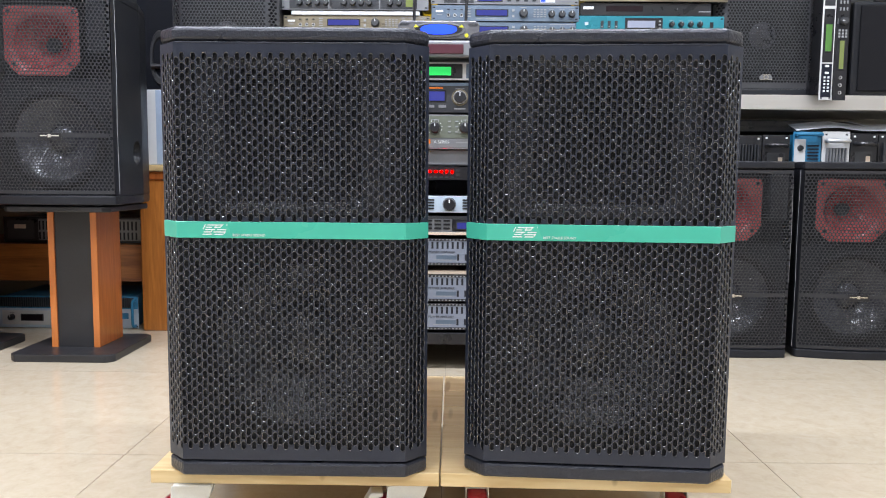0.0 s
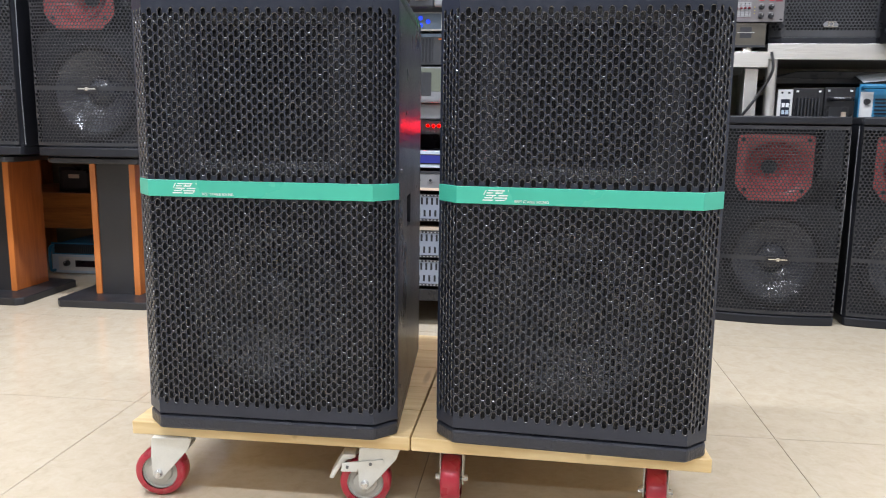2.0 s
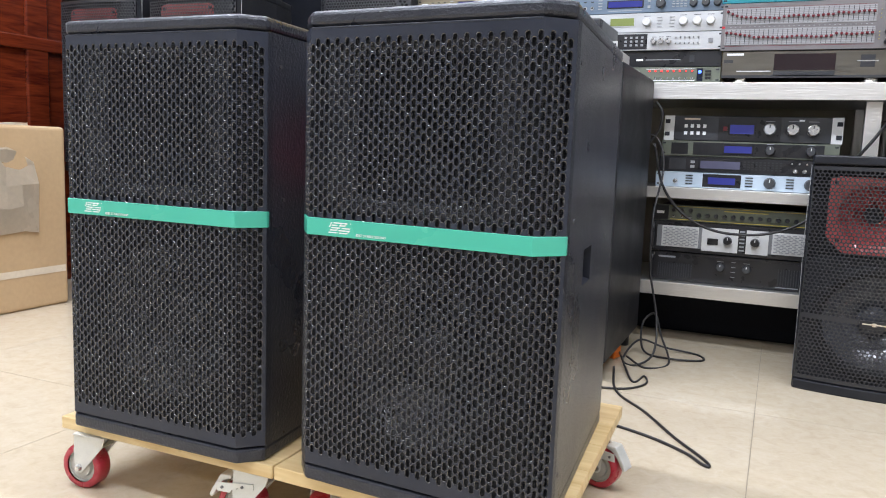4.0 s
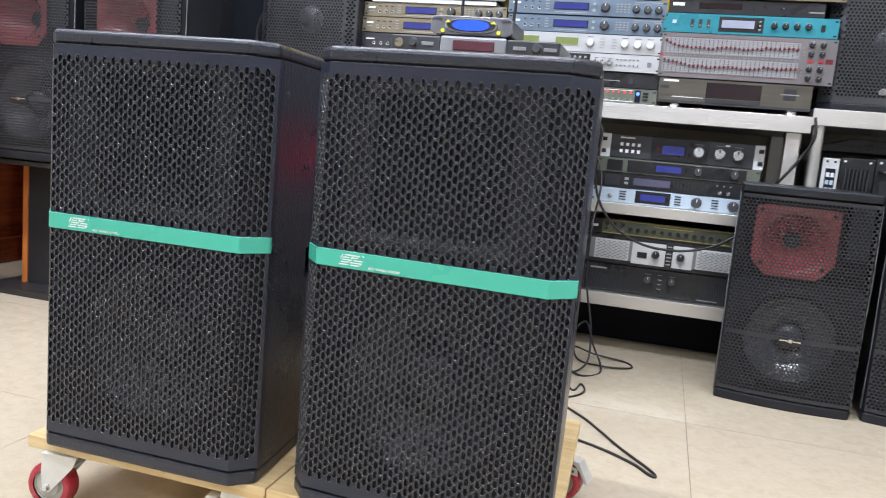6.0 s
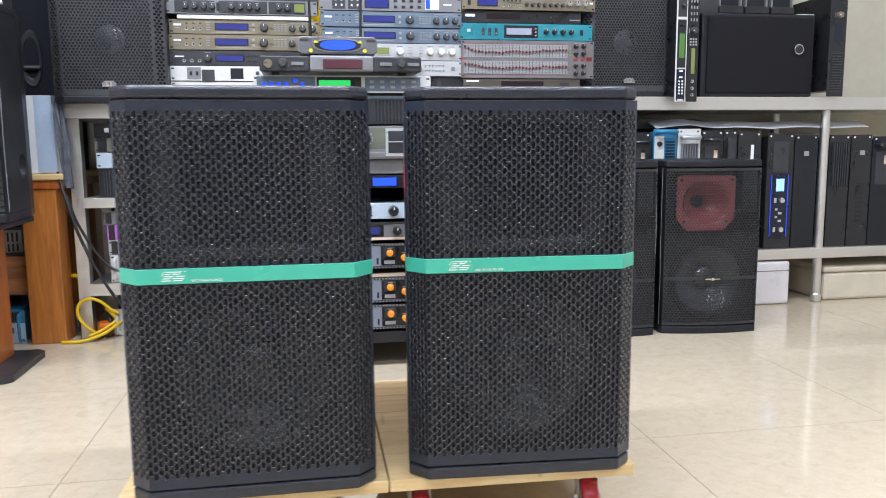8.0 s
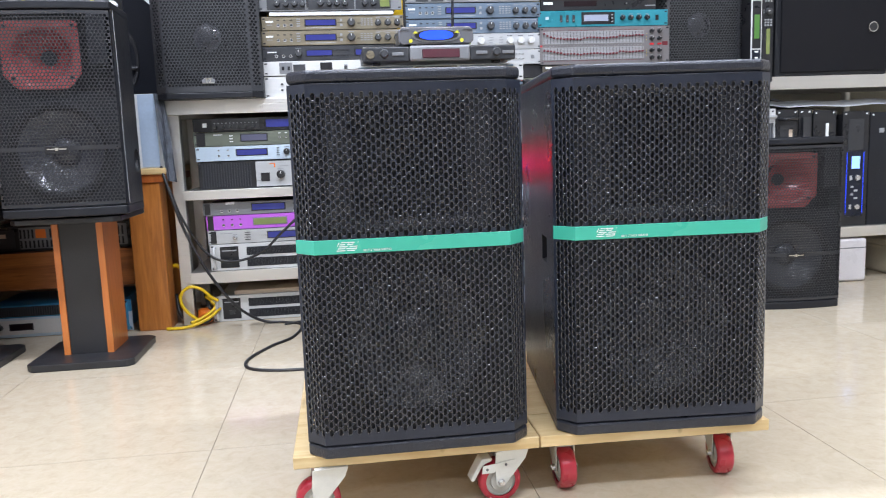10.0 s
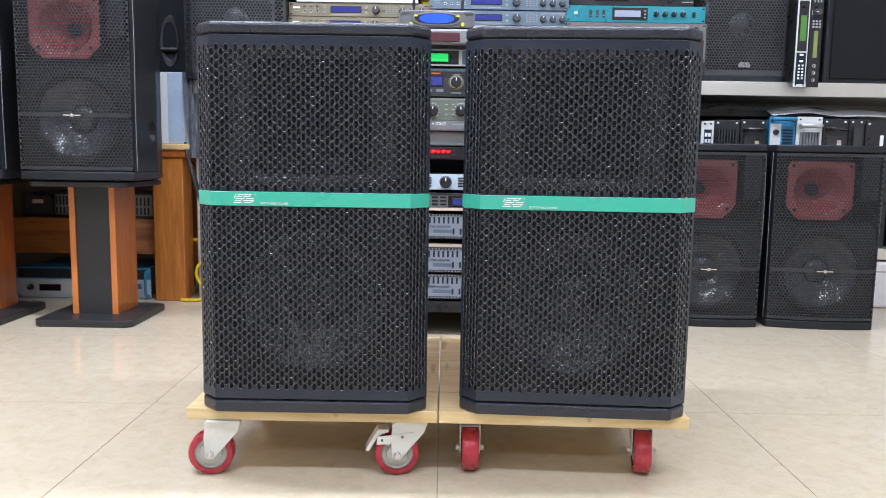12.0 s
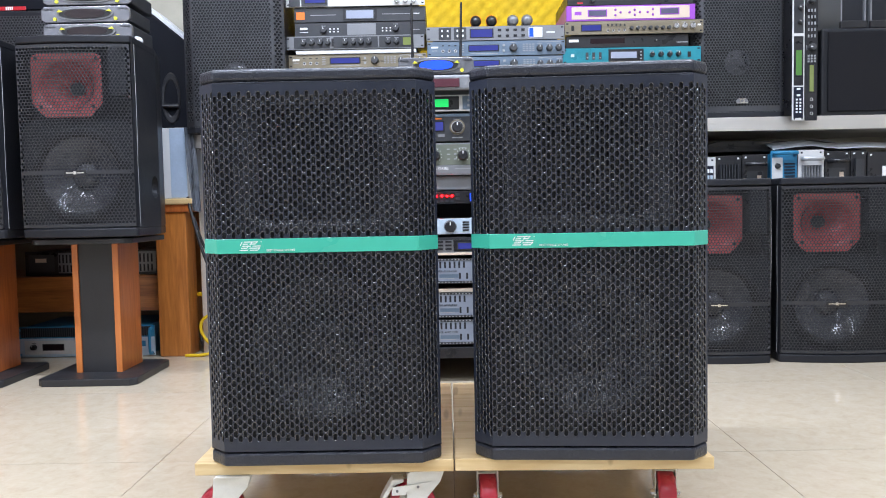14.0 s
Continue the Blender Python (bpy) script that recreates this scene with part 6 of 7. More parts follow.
power_amp(0.112, "grey slotted power amplifier with orange knobs in the rack")
power_amp(0.19, "grey slotted power amplifier with orange knobs in the rack")
power_amp(0.2885, "grey slotted power amplifier with orange knobs in the rack")
tagged(link_mesh("pale_spacer", box(RX + 0.01, RX + 0.43, RY + 0.006, RY + 0.26, 0.2625, 0.273, 0.002), CREAMPANEL), "pale wooden spacer strip between two amplifiers", "spacer")
unit(pose(RX, RY, 0.3705), 0.051, MIDGREY, [("inset", 0.0, 0.86, 1.0, 1.0, DARKGREY), ("inset", 0.0, 0.0, 1.0, 0.14, CREAMPANEL), ("keys", 0.43, 0.35, 0.53, 0.75, 3, 3, 0.018, 0.005, BLACK), ("inset", 0.56, 0.2, 0.72, 0.84, BLACK), ("lcd", 0.64, 0.5, 0.05, 0.016, LCDBLUE, DARKGREY), ("knob", 0.8, 0.5, 0.0125, BLACK), ("inset", 0.85, 0.2, 0.9, 0.8, BRONZE), ("holes", 0.05, 0.3, 0.5, 5, 0.005)], "grey karaoke processor with keys and a blue display in the rack")
unit(pose(RX, RY - 0.002, 0.43), 0.046, ICEBLUE, [("holes", 0.06, 0.18, 0.4, 3, 0.004), ("lcd", 0.3, 0.5, 0.1, 0.02, LCDBLUE), ("keys", 0.44, 0.25, 0.44, 0.75, 1, 4, 0.018, 0.004, BLACK), ("knob", 0.543, 0.5, 0.0172, BLACK), ("keys", 0.635, 0.25, 0.635, 0.75, 1, 4, 0.018, 0.004, BLACK), ("knob", 0.78, 0.5, 0.0145, BLACK), ("holes", 0.86, 0.92, 0.72, 2, 0.004), ("holes", 0.86, 0.92, 0.3, 2, 0.004)], "pale blue karaoke processor with black knobs in the rack", case=ICEBLUE)
unit(pose(RX, RY, 0.5175), 0.036, BLACK, [("led", 0.435 + 0.0305 * (i - 5), 0.62, 0.0032, LEDRED) for i in range(10)] + [("keys", 0.282, 0.22, 0.557, 0.22, 10, 1, 0.009, 0.006, DARKGREY), ("keys", 0.59, 0.4, 0.59, 0.75, 1, 2, 0.012, 0.008, DARKGREY), ("lcd", 0.73, 0.5, 0.066, 0.022, LCDBRIGHT), ("bar", 0.88, 0.4, 0.03, 0.003, GREYPRINT)], "black power sequencer with a row of glowing red lamps", case=BLACK)
tagged(link_mesh("padding_strip", box(RX + 0.008, RX + 0.475, RY + 0.012, RY + 0.28, 0.556, 0.598, 0.004), MIDGREY), "grey felt-covered padding under an amplifier", "padding")
unit(pose(RX, RY - 0.003, 0.5985), 0.092, MIDGREY, [("inset", 0.02, 0.06, 0.98, 0.3, MIDGREY), ("inset", 0.02, 0.32, 0.98, 0.95, OLIVE), ("ticks", 0.46, 0.62, 0.019), ("knob", 0.46, 0.62, 0.0145, BLACK), ("keys", 0.54, 0.5, 0.58, 0.8, 2, 3, 0.008, 0.003, GREYPRINT), ("ticks", 0.625, 0.62, 0.019), ("knob", 0.625, 0.62, 0.0145, BLACK), ("bar", 0.42, 0.22, 0.016, 0.012, ORANGE), ("words", 0.455, 0.17, 0.011, "A SERIES", WHITEPRINT), ("bar", 0.66, 0.2, 0.08, 0.003, GREYPRINT), ("inset", 0.74, 0.08, 0.96, 0.92, SILVER), ("inset", 0.755, 0.18, 0.945, 0.84, DARKGREY), ("inset", 0.755, 0.5, 0.945, 0.53, SILVER), ("inset", 0.06, 0.2, 0.3, 0.84, DARKGREY)], "grey power amplifier with two black knobs and orange mark", d=0.34, case=MIDGREY, name="power_amplifier", category="amplifier")
unit(pose(RX, RY - 0.004, 0.694), 0.078, DARKGREY, [("inset", 0.0, 0.9, 1.0, 1.0, STEELBLUE), ("bar", 0.42, 0.83, 0.08, 0.004, ORANGE), ("lcd", 0.46, 0.56, 0.05, 0.024, LCDBLUE), ("keys", 0.435, 0.22, 0.5, 0.22, 2, 1, 0.02, 0.007, MIDGREY), ("dial", 0.595, 0.52, 0.022), ("knob", 0.595, 0.52, 0.016, BLACK), ("bar", 0.595, 0.14, 0.03, 0.003, GREYPRINT), ("vent", 0.68, 0.1, 0.96, 0.85, 14), ("vent", 0.05, 0.1, 0.3, 0.85, 14)], "dark grey amplifier with blue display and a large silver knob", d=0.34, case=DARKGREY, name="power_amplifier", category="amplifier")
# what stands on the rack
unit(pose(RX + 0.004, RY + 0.002, 0.779), 0.048, WHITEPANEL, [("inset", 0.02, 0.12, 0.34, 0.92, STEELBLUE), ("led", 0.06, 0.5, 0.006, LCDBRIGHT), ("led", 0.1, 0.5, 0.006, LCDBRIGHT), ("led", 0.14, 0.5, 0.006, LCDBRIGHT), ("led", 0.18, 0.5, 0.006, LCDBRIGHT), ("led", 0.23, 0.68, 0.006, LCDBRIGHT), ("led", 0.23, 0.3, 0.006, LCDBRIGHT), ("led", 0.27, 0.5, 0.006, LCDBRIGHT), ("inset", 0.35, 0.12, 0.6, 0.9, BLACK), ("lcd", 0.45, 0.5, 0.085, 0.022, LCDGREEN), ("inset", 0.62, 0.12, 0.94, 0.9, STEELBLUE), ("keys", 0.66, 0.35, 0.9, 0.65, 5, 2, 0.012, 0.007, GREYPRINT)], "white multi-effects unit with blue keys and a green display", case=WHITEPANEL)


def receiver(m, w, h, d, lit, label, antennas=False):
    """A wireless microphone receiver: sculpted front with an oval window and yellow keys."""
    t = thing("wireless_receiver", m, label, "receiver", "wireless microphone receivers")
    part("case", box(0.004, w - 0.004, 0.012, d, 0.003, h - 0.003, 0.004), DARKGREY, t)
    front = [(0.012, 0.0), (w - 0.012, 0.0), (w, 0.008), (w, h - 0.01), (w - 0.01, h), (0.01, h), (0, h - 0.01), (0, 0.008)]
    part("front", prism(front, 0.0, 0.0118, "y", 0.003), RECEIVER, t)
    def oval(rx, rz, y0, y1):
        bm = bmesh.new()
        return prism([(w / 2 + rx * (abs(math.cos(a)) ** 0.75) * math.copysign(1, math.cos(a)), h / 2 + rz * math.sin(a)) for a in (2 * math.pi * (i + 0.5) / 32 for i in range(32))], y0, y1, "y", bm=bm)
    ring = part("window_frame", oval(w * 0.32, h * 0.38, -0.004, -0.0002), MIDGREY, t)
    part("window", oval(w * 0.29, h * 0.3, -0.0055, -0.0042), BLACK, ring)
    part("display", oval(w * 0.225, h * 0.27, -0.0068, -0.0056), LCDBRIGHT if lit else SMOKE, ring)
    for s in (-1, 1):
        part("yellow_key", prism([(w / 2 + s * w * 0.24, h * 0.62), (w / 2 + s * w * 0.31, h * 0.6), (w / 2 + s * w * 0.28, h * 0.76)], -0.0075, -0.0057, "y"), YELLOWKEY, t)
        part("yellow_key", rod((w / 2 + s * w * 0.34, -0.0035, h * 0.2), (w / 2 + s * w * 0.34, 0.0, h * 0.2), h * 0.11, seg=12), YELLOWKEY, t)
        for i in range(3):
            part("grey_key", box(w / 2 + s * w * (0.38 + i * 0.04) - 0.0035, w / 2 + s * w * (0.38 + i * 0.04) + 0.0035, -0.002, -0.0002, h * 0.76, h * 0.84), DARKGREY, t)
    for s in (0.2, 0.8):
        part("foot", box(w * s - 0.01, w * s + 0.01, 0.02, 0.05, -0.004, 0.0028), RUBBER, t)
    if antennas:
        for s in (0.165, 0.835):
            part("antenna", rod((w * s, d - 0.01, h * 0.5), (w * s + (0.006 if s > 0.5 else -0.002), d - 0.006, h + 0.19), 0.0045, 0.0035, 10), BLACK, t)
    return t


kara = thing("karaoke_receiver", pose(-0.103, 2.212, 0.8322), "long dark twin receiver with a maroon window and two knobs", "receiver")
part("case", box(0, 0.43, 0.012, 0.2, 0.003, 0.04, 0.003), DARKGREY, kara)
part("front", box(0, 0.13, 0.0, 0.0118, 0.0, 0.041, 0.004), DARKGREY, kara)
part("front", box(0.1302, 0.2998, -0.004, 0.0118, 0.0, 0.043, 0.006), MIDGREY, kara)
part("front", box(0.3, 0.43, 0.0, 0.0118, 0.0, 0.041, 0.004), DARKGREY, kara)
part("window", box(0.165, 0.27, -0.0065, -0.0041, 0.008, 0.032, 0.002), MAROON, kara)
part("lamp_ring", turned([(0.0, -0.004), (0.011, -0.004), (0.012, 0.0)][::-1], (0.022, 0, 0.02), (0, 1, 0), 20), BRONZE, kara)
for kx in (0.06, 0.375):
    part("knob", turned([(0, -0.012), (0.009, -0.012), (0.0105, -0.003), (0.013, 0.0)][::-1], (kx, 0, 0.022), (0, 1, 0), 24), KNOBGREY, kara)
for kx in (0.1, 0.335, 0.41):
    part("key", box(kx - 0.018, kx + 0.014, -0.003, -0.0002, 0.016, 0.025, 0.001), MIDGREY, kara)
for fx in (0.04, 0.38):
    part("foot", box(fx - 0.01, fx + 0.01, 0.02, 0.05, -0.0048, 0.0028), RUBBER, kara)
receiver(pose(-0.002, 2.212, 0.8777), 0.21, 0.047, 0.17, True, "grey wireless receiver with a glowing blue display and yellow keys", True)
for i in range(3):
    receiver(pose(-1.065 + (0.004, -0.003, 0.002)[i], 2.36 + 0.004 * i, 1.0238 + 0.0525 * i), 0.265, 0.048, 0.17, False, "grey wireless receiver with a dark oval window and yellow keys")

# microphones on the middle stack
for mx, dark in ((0.255, True), (0.31, True), (0.385, False), (0.435, False)):
    mic = thing("microphone", pose(mx - 0.015, 2.79, 1.1368), ("black" if dark else "silver") + " handheld microphone lying on a rack unit", "microphone", "microphones lying on the rack units")
    part("head", turned([(0.0, -0.02), (0.01, -0.018), (0.0175, -0.01), (0.0195, 0.002), (0.018, 0.013), (0.014, 0.024)], (0, 0, 0.0198), (0, 1, 0), 20), BLACK if dark else MIDGREY, mic, smooth=True)
    part("body", turned([(0.0142, 0.0245), (0.0145, 0.04), (0.011, 0.17), (0, 0.171)], (0, 0, 0.0198), (0, 1, 0), 20), BLACK if dark else MIDGREY, mic, smooth=True)
    part("ring", turned([(0.0185, -0.003), (0.0206, 0.0), (0.0185, 0.003)], (0, 0, 0.0208), (0, 1, 0), 20), ORANGE if dark else KNOBSILVER, mic)

# amplifiers by the wooden table
unit(pose(-1.41, 2.76, 0.0005), 0.11, ICEBLUE, [("inset", 0.0, 0.62, 1.0, 1.0, BLUEPAINT), ("vent", 0.03, 0.66, 0.97, 0.96, 60), ("inset", 0.05, 0.1, 0.62, 0.55, WHITEPANEL), ("knob", 0.12, 0.34, 0.01, BLACK), ("lcd", 0.26, 0.33, 0.07, 0.018, SMOKE), ("bar", 0.88, 0.4, 0.05, 0.02, BLUEPAINT), ("handle", 0.02, 0.1, 0.9, BLUEPAINT), ("handle", 0.98, 0.1, 0.9, BLUEPAINT)], "blue power amplifier with a pale front on the floor", w=0.49, case=BLUEPAINT, name="power_amplifier", category="amplifier")
unit(pose(-1.4, 2.815, 0.287), 0.09, BLACK, [("inset", 0.03, 0.15, 0.22, 0.85, DARKGREY), ("bar", 0.12, 0.62, 0.04, 0.014, CREAMPANEL), ("inset", 0.25, 0.1, 0.98, 0.92, MIDGREY), ("inset", 0.36, 0.5, 0.43, 0.84, ORANGE), ("slots", 0.26, 0.5, 0.34, 0.84, 4, 0.006), ("slots", 0.46, 0.5, 0.95, 0.84, 18, 0.006), ("slots", 0.26, 0.14, 0.95, 0.42, 25, 0.006)], "black slotted power amplifier with an orange mark under the table", case=BLACK, name="power_amplifier", category="amplifier")
# units standing on end on the bench
up = lambda x, y, z: pose(x, y, z, 0, -90, 0)
unit(up(1.374, 2.745, 0.7845), U1, WHITEPANEL, [("inset", 0.25, 0.12, 0.6, 0.88, BLACK), ("lcd", 0.41, 0.5, 0.085, 0.02, LCDDULL), ("inset", 0.02, 0.12, 0.24, 0.88, NAVY), ("keys", 0.06, 0.36, 0.15, 0.64, 5, 2, 0.006, 0.006, WHITEPRINT), ("keys", 0.18, 0.5, 0.225, 0.5, 2, 1, 0.006, 0.012, WHITEPRINT), ("inset", 0.62, 0.12, 0.98, 0.88, DARKGREY), ("knob", 0.7, 0.4, 0.008, K), ("knob", 0.8, 0.4, 0.008, K), ("knob", 0.9, 0.4, 0.008, K)], "white effects unit standing on end with a green display", case=BLACK)
unit(up(1.42, 2.747, 0.7845), U1, BLACK, [("holes", 0.05, 0.15, 0.5, 3, 0.006), ("lcd", 0.3, 0.5, 0.09, 0.014, LCDOLIVE), ("keys", 0.42, 0.25, 0.46, 0.75, 3, 3, 0.006, 0.006, GREYPRINT), ("knob", 0.52, 0.5, 0.012, K), ("keys", 0.6, 0.25, 0.78, 0.75, 5, 3, 0.01, 0.004, GREYPRINT), ("knob", 0.85, 0.5, 0.01, K), ("knob", 0.93, 0.5, 0.01, K)], "black rack unit standing on end with an olive display", case=BLACK)
unit(up(2.03, 2.77, 0.806), 0.07, BLACK, [("vent", 0.05, 0.2, 0.4, 0.8, 14), ("knob", 0.75, 0.5, 0.012, BRONZE), ("inset", 0.5, 0.2, 0.68, 0.7, NAVY)], "black amplifier standing on end on the bench", w=0.4, case=BLACK, name="power_amplifier", category="amplifier")
for i, x in enumerate((1.53, 1.635, 1.74)):
    b = thing("foldback_case", pose(x, 2.81, 1.1112), "black slatted case standing on the bass cabinet", "case", "black cases on the bass cabinet")
    part("body", box(0.006, 0.084, 0.012, 0.2, 0.012, 0.3, 0.003), GREYPAINT, b)
    for s in (0.0, 0.0842):
        part("side_rail", box(s, s + 0.0055, 0.0, 0.2, 0.0, 0.305, 0.001), MIDGREY, b)
    part("foot_bar", box(-0.002, 0.092, -0.006, 0.011, 0.0, 0.026, 0.003), BLACK, b)
tagged(link_mesh("paper_sheet", box(1.85, 1.92, 2.81, 3.05, 1.1115, 1.1135), PAPER), "sheet of white paper lying on the bass cabinet", "paper")

ROW = [(1.045, 0.045, 0.667, WHITEPANEL, "white narrow unit with small blue keys standing on end", "strip"), (1.094, 0.091, 0.672, BLACK, "black power amplifier standing on end on the bench", "fins"), (1.188, 0.091, 0.675, BLACK, "black power amplifier standing on end on the bench", "handle"),
       (1.29, 0.094, 0.687, BLUEPAINT, "blue power amplifier standing on end with a white plate", "plate"), (1.388, 0.092, 0.688, WHITEPANEL, "white power amplifier standing on end with a ribbed handle", "ribs"), (1.483, 0.09, 0.682, BLACK, "black power amplifier standing on end on the bench", "handle"),
       (1.576, 0.055, 0.682, BLACK, "black rack unit standing on end on the bench", "fins"), (1.636, 0.096, 0.676, BLACK, "black power amplifier standing on end with white print", "print"), (1.76, 0.112, 0.668, BLACK, "black amplifier standing on end with a glowing blue display", "blue"), (1.876, 0.098, 0.662, GREYPAINT, "dark grey slotted amplifier standing on end", "slots"),
       (2.025, 0.09, 0.662, BLACK, "black power amplifier standing on end on the bench", "fins"), (2.12, 0.09, 0.662, BLACK, "black power amplifier standing on end on the bench", "slots"), (2.215, 0.09, 0.655, GREYPAINT, "dark grey slotted amplifier standing on end", "handle")]
for x, w, top, mm, label, look_ in ROW:
    z0 = 0.2215
    h = top - z0
    a = thing("upright_amplifier", pose(x, 2.82 if look_ != "strip" else 2.812, z0), label, "amplifier", "amplifiers standing on end on the bench")
    part("case", box(0.003, w - 0.003, 0.006, 0.33, 0.0, h - 0.01, 0.002), mm if mm is not WHITEPANEL else MIDGREY, a)
    part("faceplate", box(0, w, 0.0, 0.0055, 0.0, h, 0.0015), mm, a)
    for sx in (0.012, w - 0.012):
        part("screw_slot", box(sx - 0.0035, sx + 0.0035, -0.0004, 0.001, h - 0.013, h - 0.007), WHITEPRINT if mm in (BLACK, GREYPAINT, NAVY) else BAFFLE, a)
    if look_ == "strip":
        part("panel", box(0.01, w - 0.008, -0.001, -0.0001, h - 0.14, h - 0.03), NAVY, a)
        for i in range(4):
            for j in range(2):
                part("key", box(0.013 + j * 0.012, 0.022 + j * 0.012, -0.0025, -0.0011, h - 0.055 - i * 0.022, h - 0.042 - i * 0.022), ICEBLUE if i else WHITEPRINT, a)
    if look_ in ("fins", "ribs"):
        for i in range(7):
            part("fin", box(0.014 + i * (w - 0.03) / 6 - 0.002, 0.014 + i * (w - 0.03) / 6 + 0.002, -0.012, -0.0001, h - 0.2, h - 0.055 if look_ == "ribs" else h - 0.03), DARKGREY if look_ == "fins" else MIDGREY, a)
        if look_ == "ribs":
            part("grip", sweep([(0.014, 0, h - 0.03), (0.018, -0.024, h - 0.032), (w - 0.018, -0.024, h - 0.032), (w - 0.014, 0, h - 0.03)], 0.008, 8, 5), SILVER, a)
    if look_ == "handle":
        part("grip", sweep([(0.014, 0, h - 0.035), (0.02, -0.028, h - 0.036), (w - 0.02, -0.028, h - 0.036), (w - 0.014, 0, h - 0.035)], 0.007, 8, 5), BLACK, a)
        part("recess", box(0.016, w - 0.016, -0.001, -0.0001, h - 0.19, h - 0.06), DARKGREY, a)
        part("label_plate", box(w * 0.58, w * 0.74, -0.0022, -0.0011, h - 0.11, h - 0.075), CREAMPANEL, a)
    if look_ == "plate":
        part("plate", box(0.004, 0.042, -0.001, -0.0001, h - 0.18, h - 0.025), WHITEPANEL, a)
        part("knob", turned([(0, -0.01), (0.008, -0.01), (0.01, 0)][::-1], (0.024, -0.001, h - 0.055), (0, 1, 0), 18), BLACK, a)
        for i in range(8):
            part("fin", box(0.048, 0.085, -0.004, -0.0001, h - 0.05 - i * 0.011, h - 0.045 - i * 0.011), NAVY, a)
        part("grip", sweep([(0.01, 0, h - 0.012), (0.014, -0.024, h - 0.01), (w - 0.014, -0.024, h - 0.01), (w - 0.01, 0, h - 0.012)], 0.007, 8, 5), BLUEPAINT, a)
    if look_ == "print":
        part("printing", box(w * 0.55, w * 0.68, -0.0006, 0.0, h - 0.15, h - 0.05), WHITEPRINT, a)
        for i in range(2):
            part("knob", turned([(0, -0.012), (0.011, -0.012), (0.013, 0)][::-1], (w * 0.4, 0, h - 0.25 - 0.05 * i), (0, 1, 0), 18), KNOBGREY, a)
    if look_ == "blue":
        part("panel", box(0.024, 0.09, -0.0012, -0.0001, h - 0.15, h - 0.03, 0.001), DARKGREY, a)
        strip = part("panel", box(0.02, 0.094, -0.0014, -0.0001, h - 0.41, h - 0.155, 0.001), NAVY, a, "dark blue control strip")
        part("display", box(0.042, 0.076, -0.003, -0.0015, h - 0.222, h - 0.174, 0.001), LCDSCREEN, strip, "glowing pale blue display")
        for z in (0.258, 0.372):
            part("knob", turned([(0, -0.01), (0.010, -0.01), (0.0115, 0)][::-1], (0.066, -0.0014, h - z), (0, 1, 0), 18), KNOBSILVER, strip)
            part("key", box(0.036, 0.046, -0.003, -0.0015, h - z - 0.009, h - z + 0.009), SILVER, strip)
        for i in range(4):
            part("key", box(0.042 + 0.014 * (i % 2), 0.052 + 0.018 * (i % 2), -0.003, -0.0015, h - 0.297 - i * 0.015, h - 0.289 - i * 0.015), SILVER, strip)
        for x in (0.0205, 0.0915):
            part("edge_light", box(x, x + 0.002, -0.0024, -0.0015, h - 0.4, h - 0.158), LCDBRIGHT, strip)
    if look_ == "slots":
        for i in range(9):
            part("slot", box(0.03, 0.062, -0.0006, 0.001, h - 0.2 - i * 0.018, h - 0.19 - i * 0.018), BAFFLE, a)
        part("printing", box(0.04, 0.06, -0.0006, 0.0, h - 0.08, h - 0.062), GREYPRINT, a)
sheet_bm = bmesh.new()
cols = []
for i in range(20):
    x = 1.3 + i * 0.047
    z = 0.692 + 0.003 * math.sin(i * 1.1) + 0.012 * math.exp(-((i - 3) / 1.5) ** 2)
    cols.append([sheet_bm.verts.new((x, y, z + dz)) for y, dz in ((2.822, -0.002), (2.86, 0.012), (2.895, 0.024))])
for a, b in zip(cols, cols[1:]):
    for j in range(2):
        sheet_bm.faces.new((a[j], b[j], b[j + 1], a[j + 1]))
bmesh.ops.solidify(sheet_bm, geom=sheet_bm.faces[:], thickness=0.003)
tagged(link_mesh("plastic_sheet", sheet_bm, PAPER), "crumpled white plastic sheet lying on the upright amplifiers", "sheet")

lid = thing("flat_case_lid", pose(0, 0, 0), "flat black plastic lid lying on the upright amplifiers", "lid")
part("panel", prism([(1.0, 0.6895), (1.66, 0.6895), (1.5, 0.7275), (1.13, 0.731)], 2.9, 3.12, "y", 0.003), BLACK, lid)
part("rim", prism([(1.505, 0.7255), (1.665, 0.6885), (1.672, 0.6895), (1.51, 0.7295)], 2.893, 2.8995, "y"), MIDGREY, lid)
part("rim", box(1.02, 1.49, 2.893, 2.8995, 0.707, 0.711), GREYPAINT, lid)

film_bm = bmesh.new()
cols = []
for i in range(7):
    x = -0.782 + 0.0055 * i
    cols.append([film_bm.verts.new((x + 0.005 * k, 2.738 - 0.006 * math.sin(i * 1.4 + k) - 0.004 * k, 0.803 - 0.001 * i - 0.058 * k)) for k in range(6)])
for a, b in zip(cols, cols[1:]):
    for j in range(5):
        film_bm.faces.new((a[j], b[j], b[j + 1], a[j + 1]))
bmesh.ops.solidify(film_bm, geom=film_bm.faces[:], thickness=0.0012)
tagged(link_mesh("plastic_bag", film_bm, FILM), "crumpled clear plastic bag hanging beside the white carton", "bag")

# added dark block that stands in for the shade under the steel shelf
chest = thing("black_chest", pose(0, 0, 0), "added dark block for the shade under the steel shelf", "chest")
part("body", box(-0.1, 0.92, 2.96, 3.17, 0.0005, 0.125, 0.006), DEEPBLACK, chest)
part("lid", box(-0.105, 0.925, 2.955, 3.175, 0.1252, 0.146, 0.004), DEEPBLACK, chest)

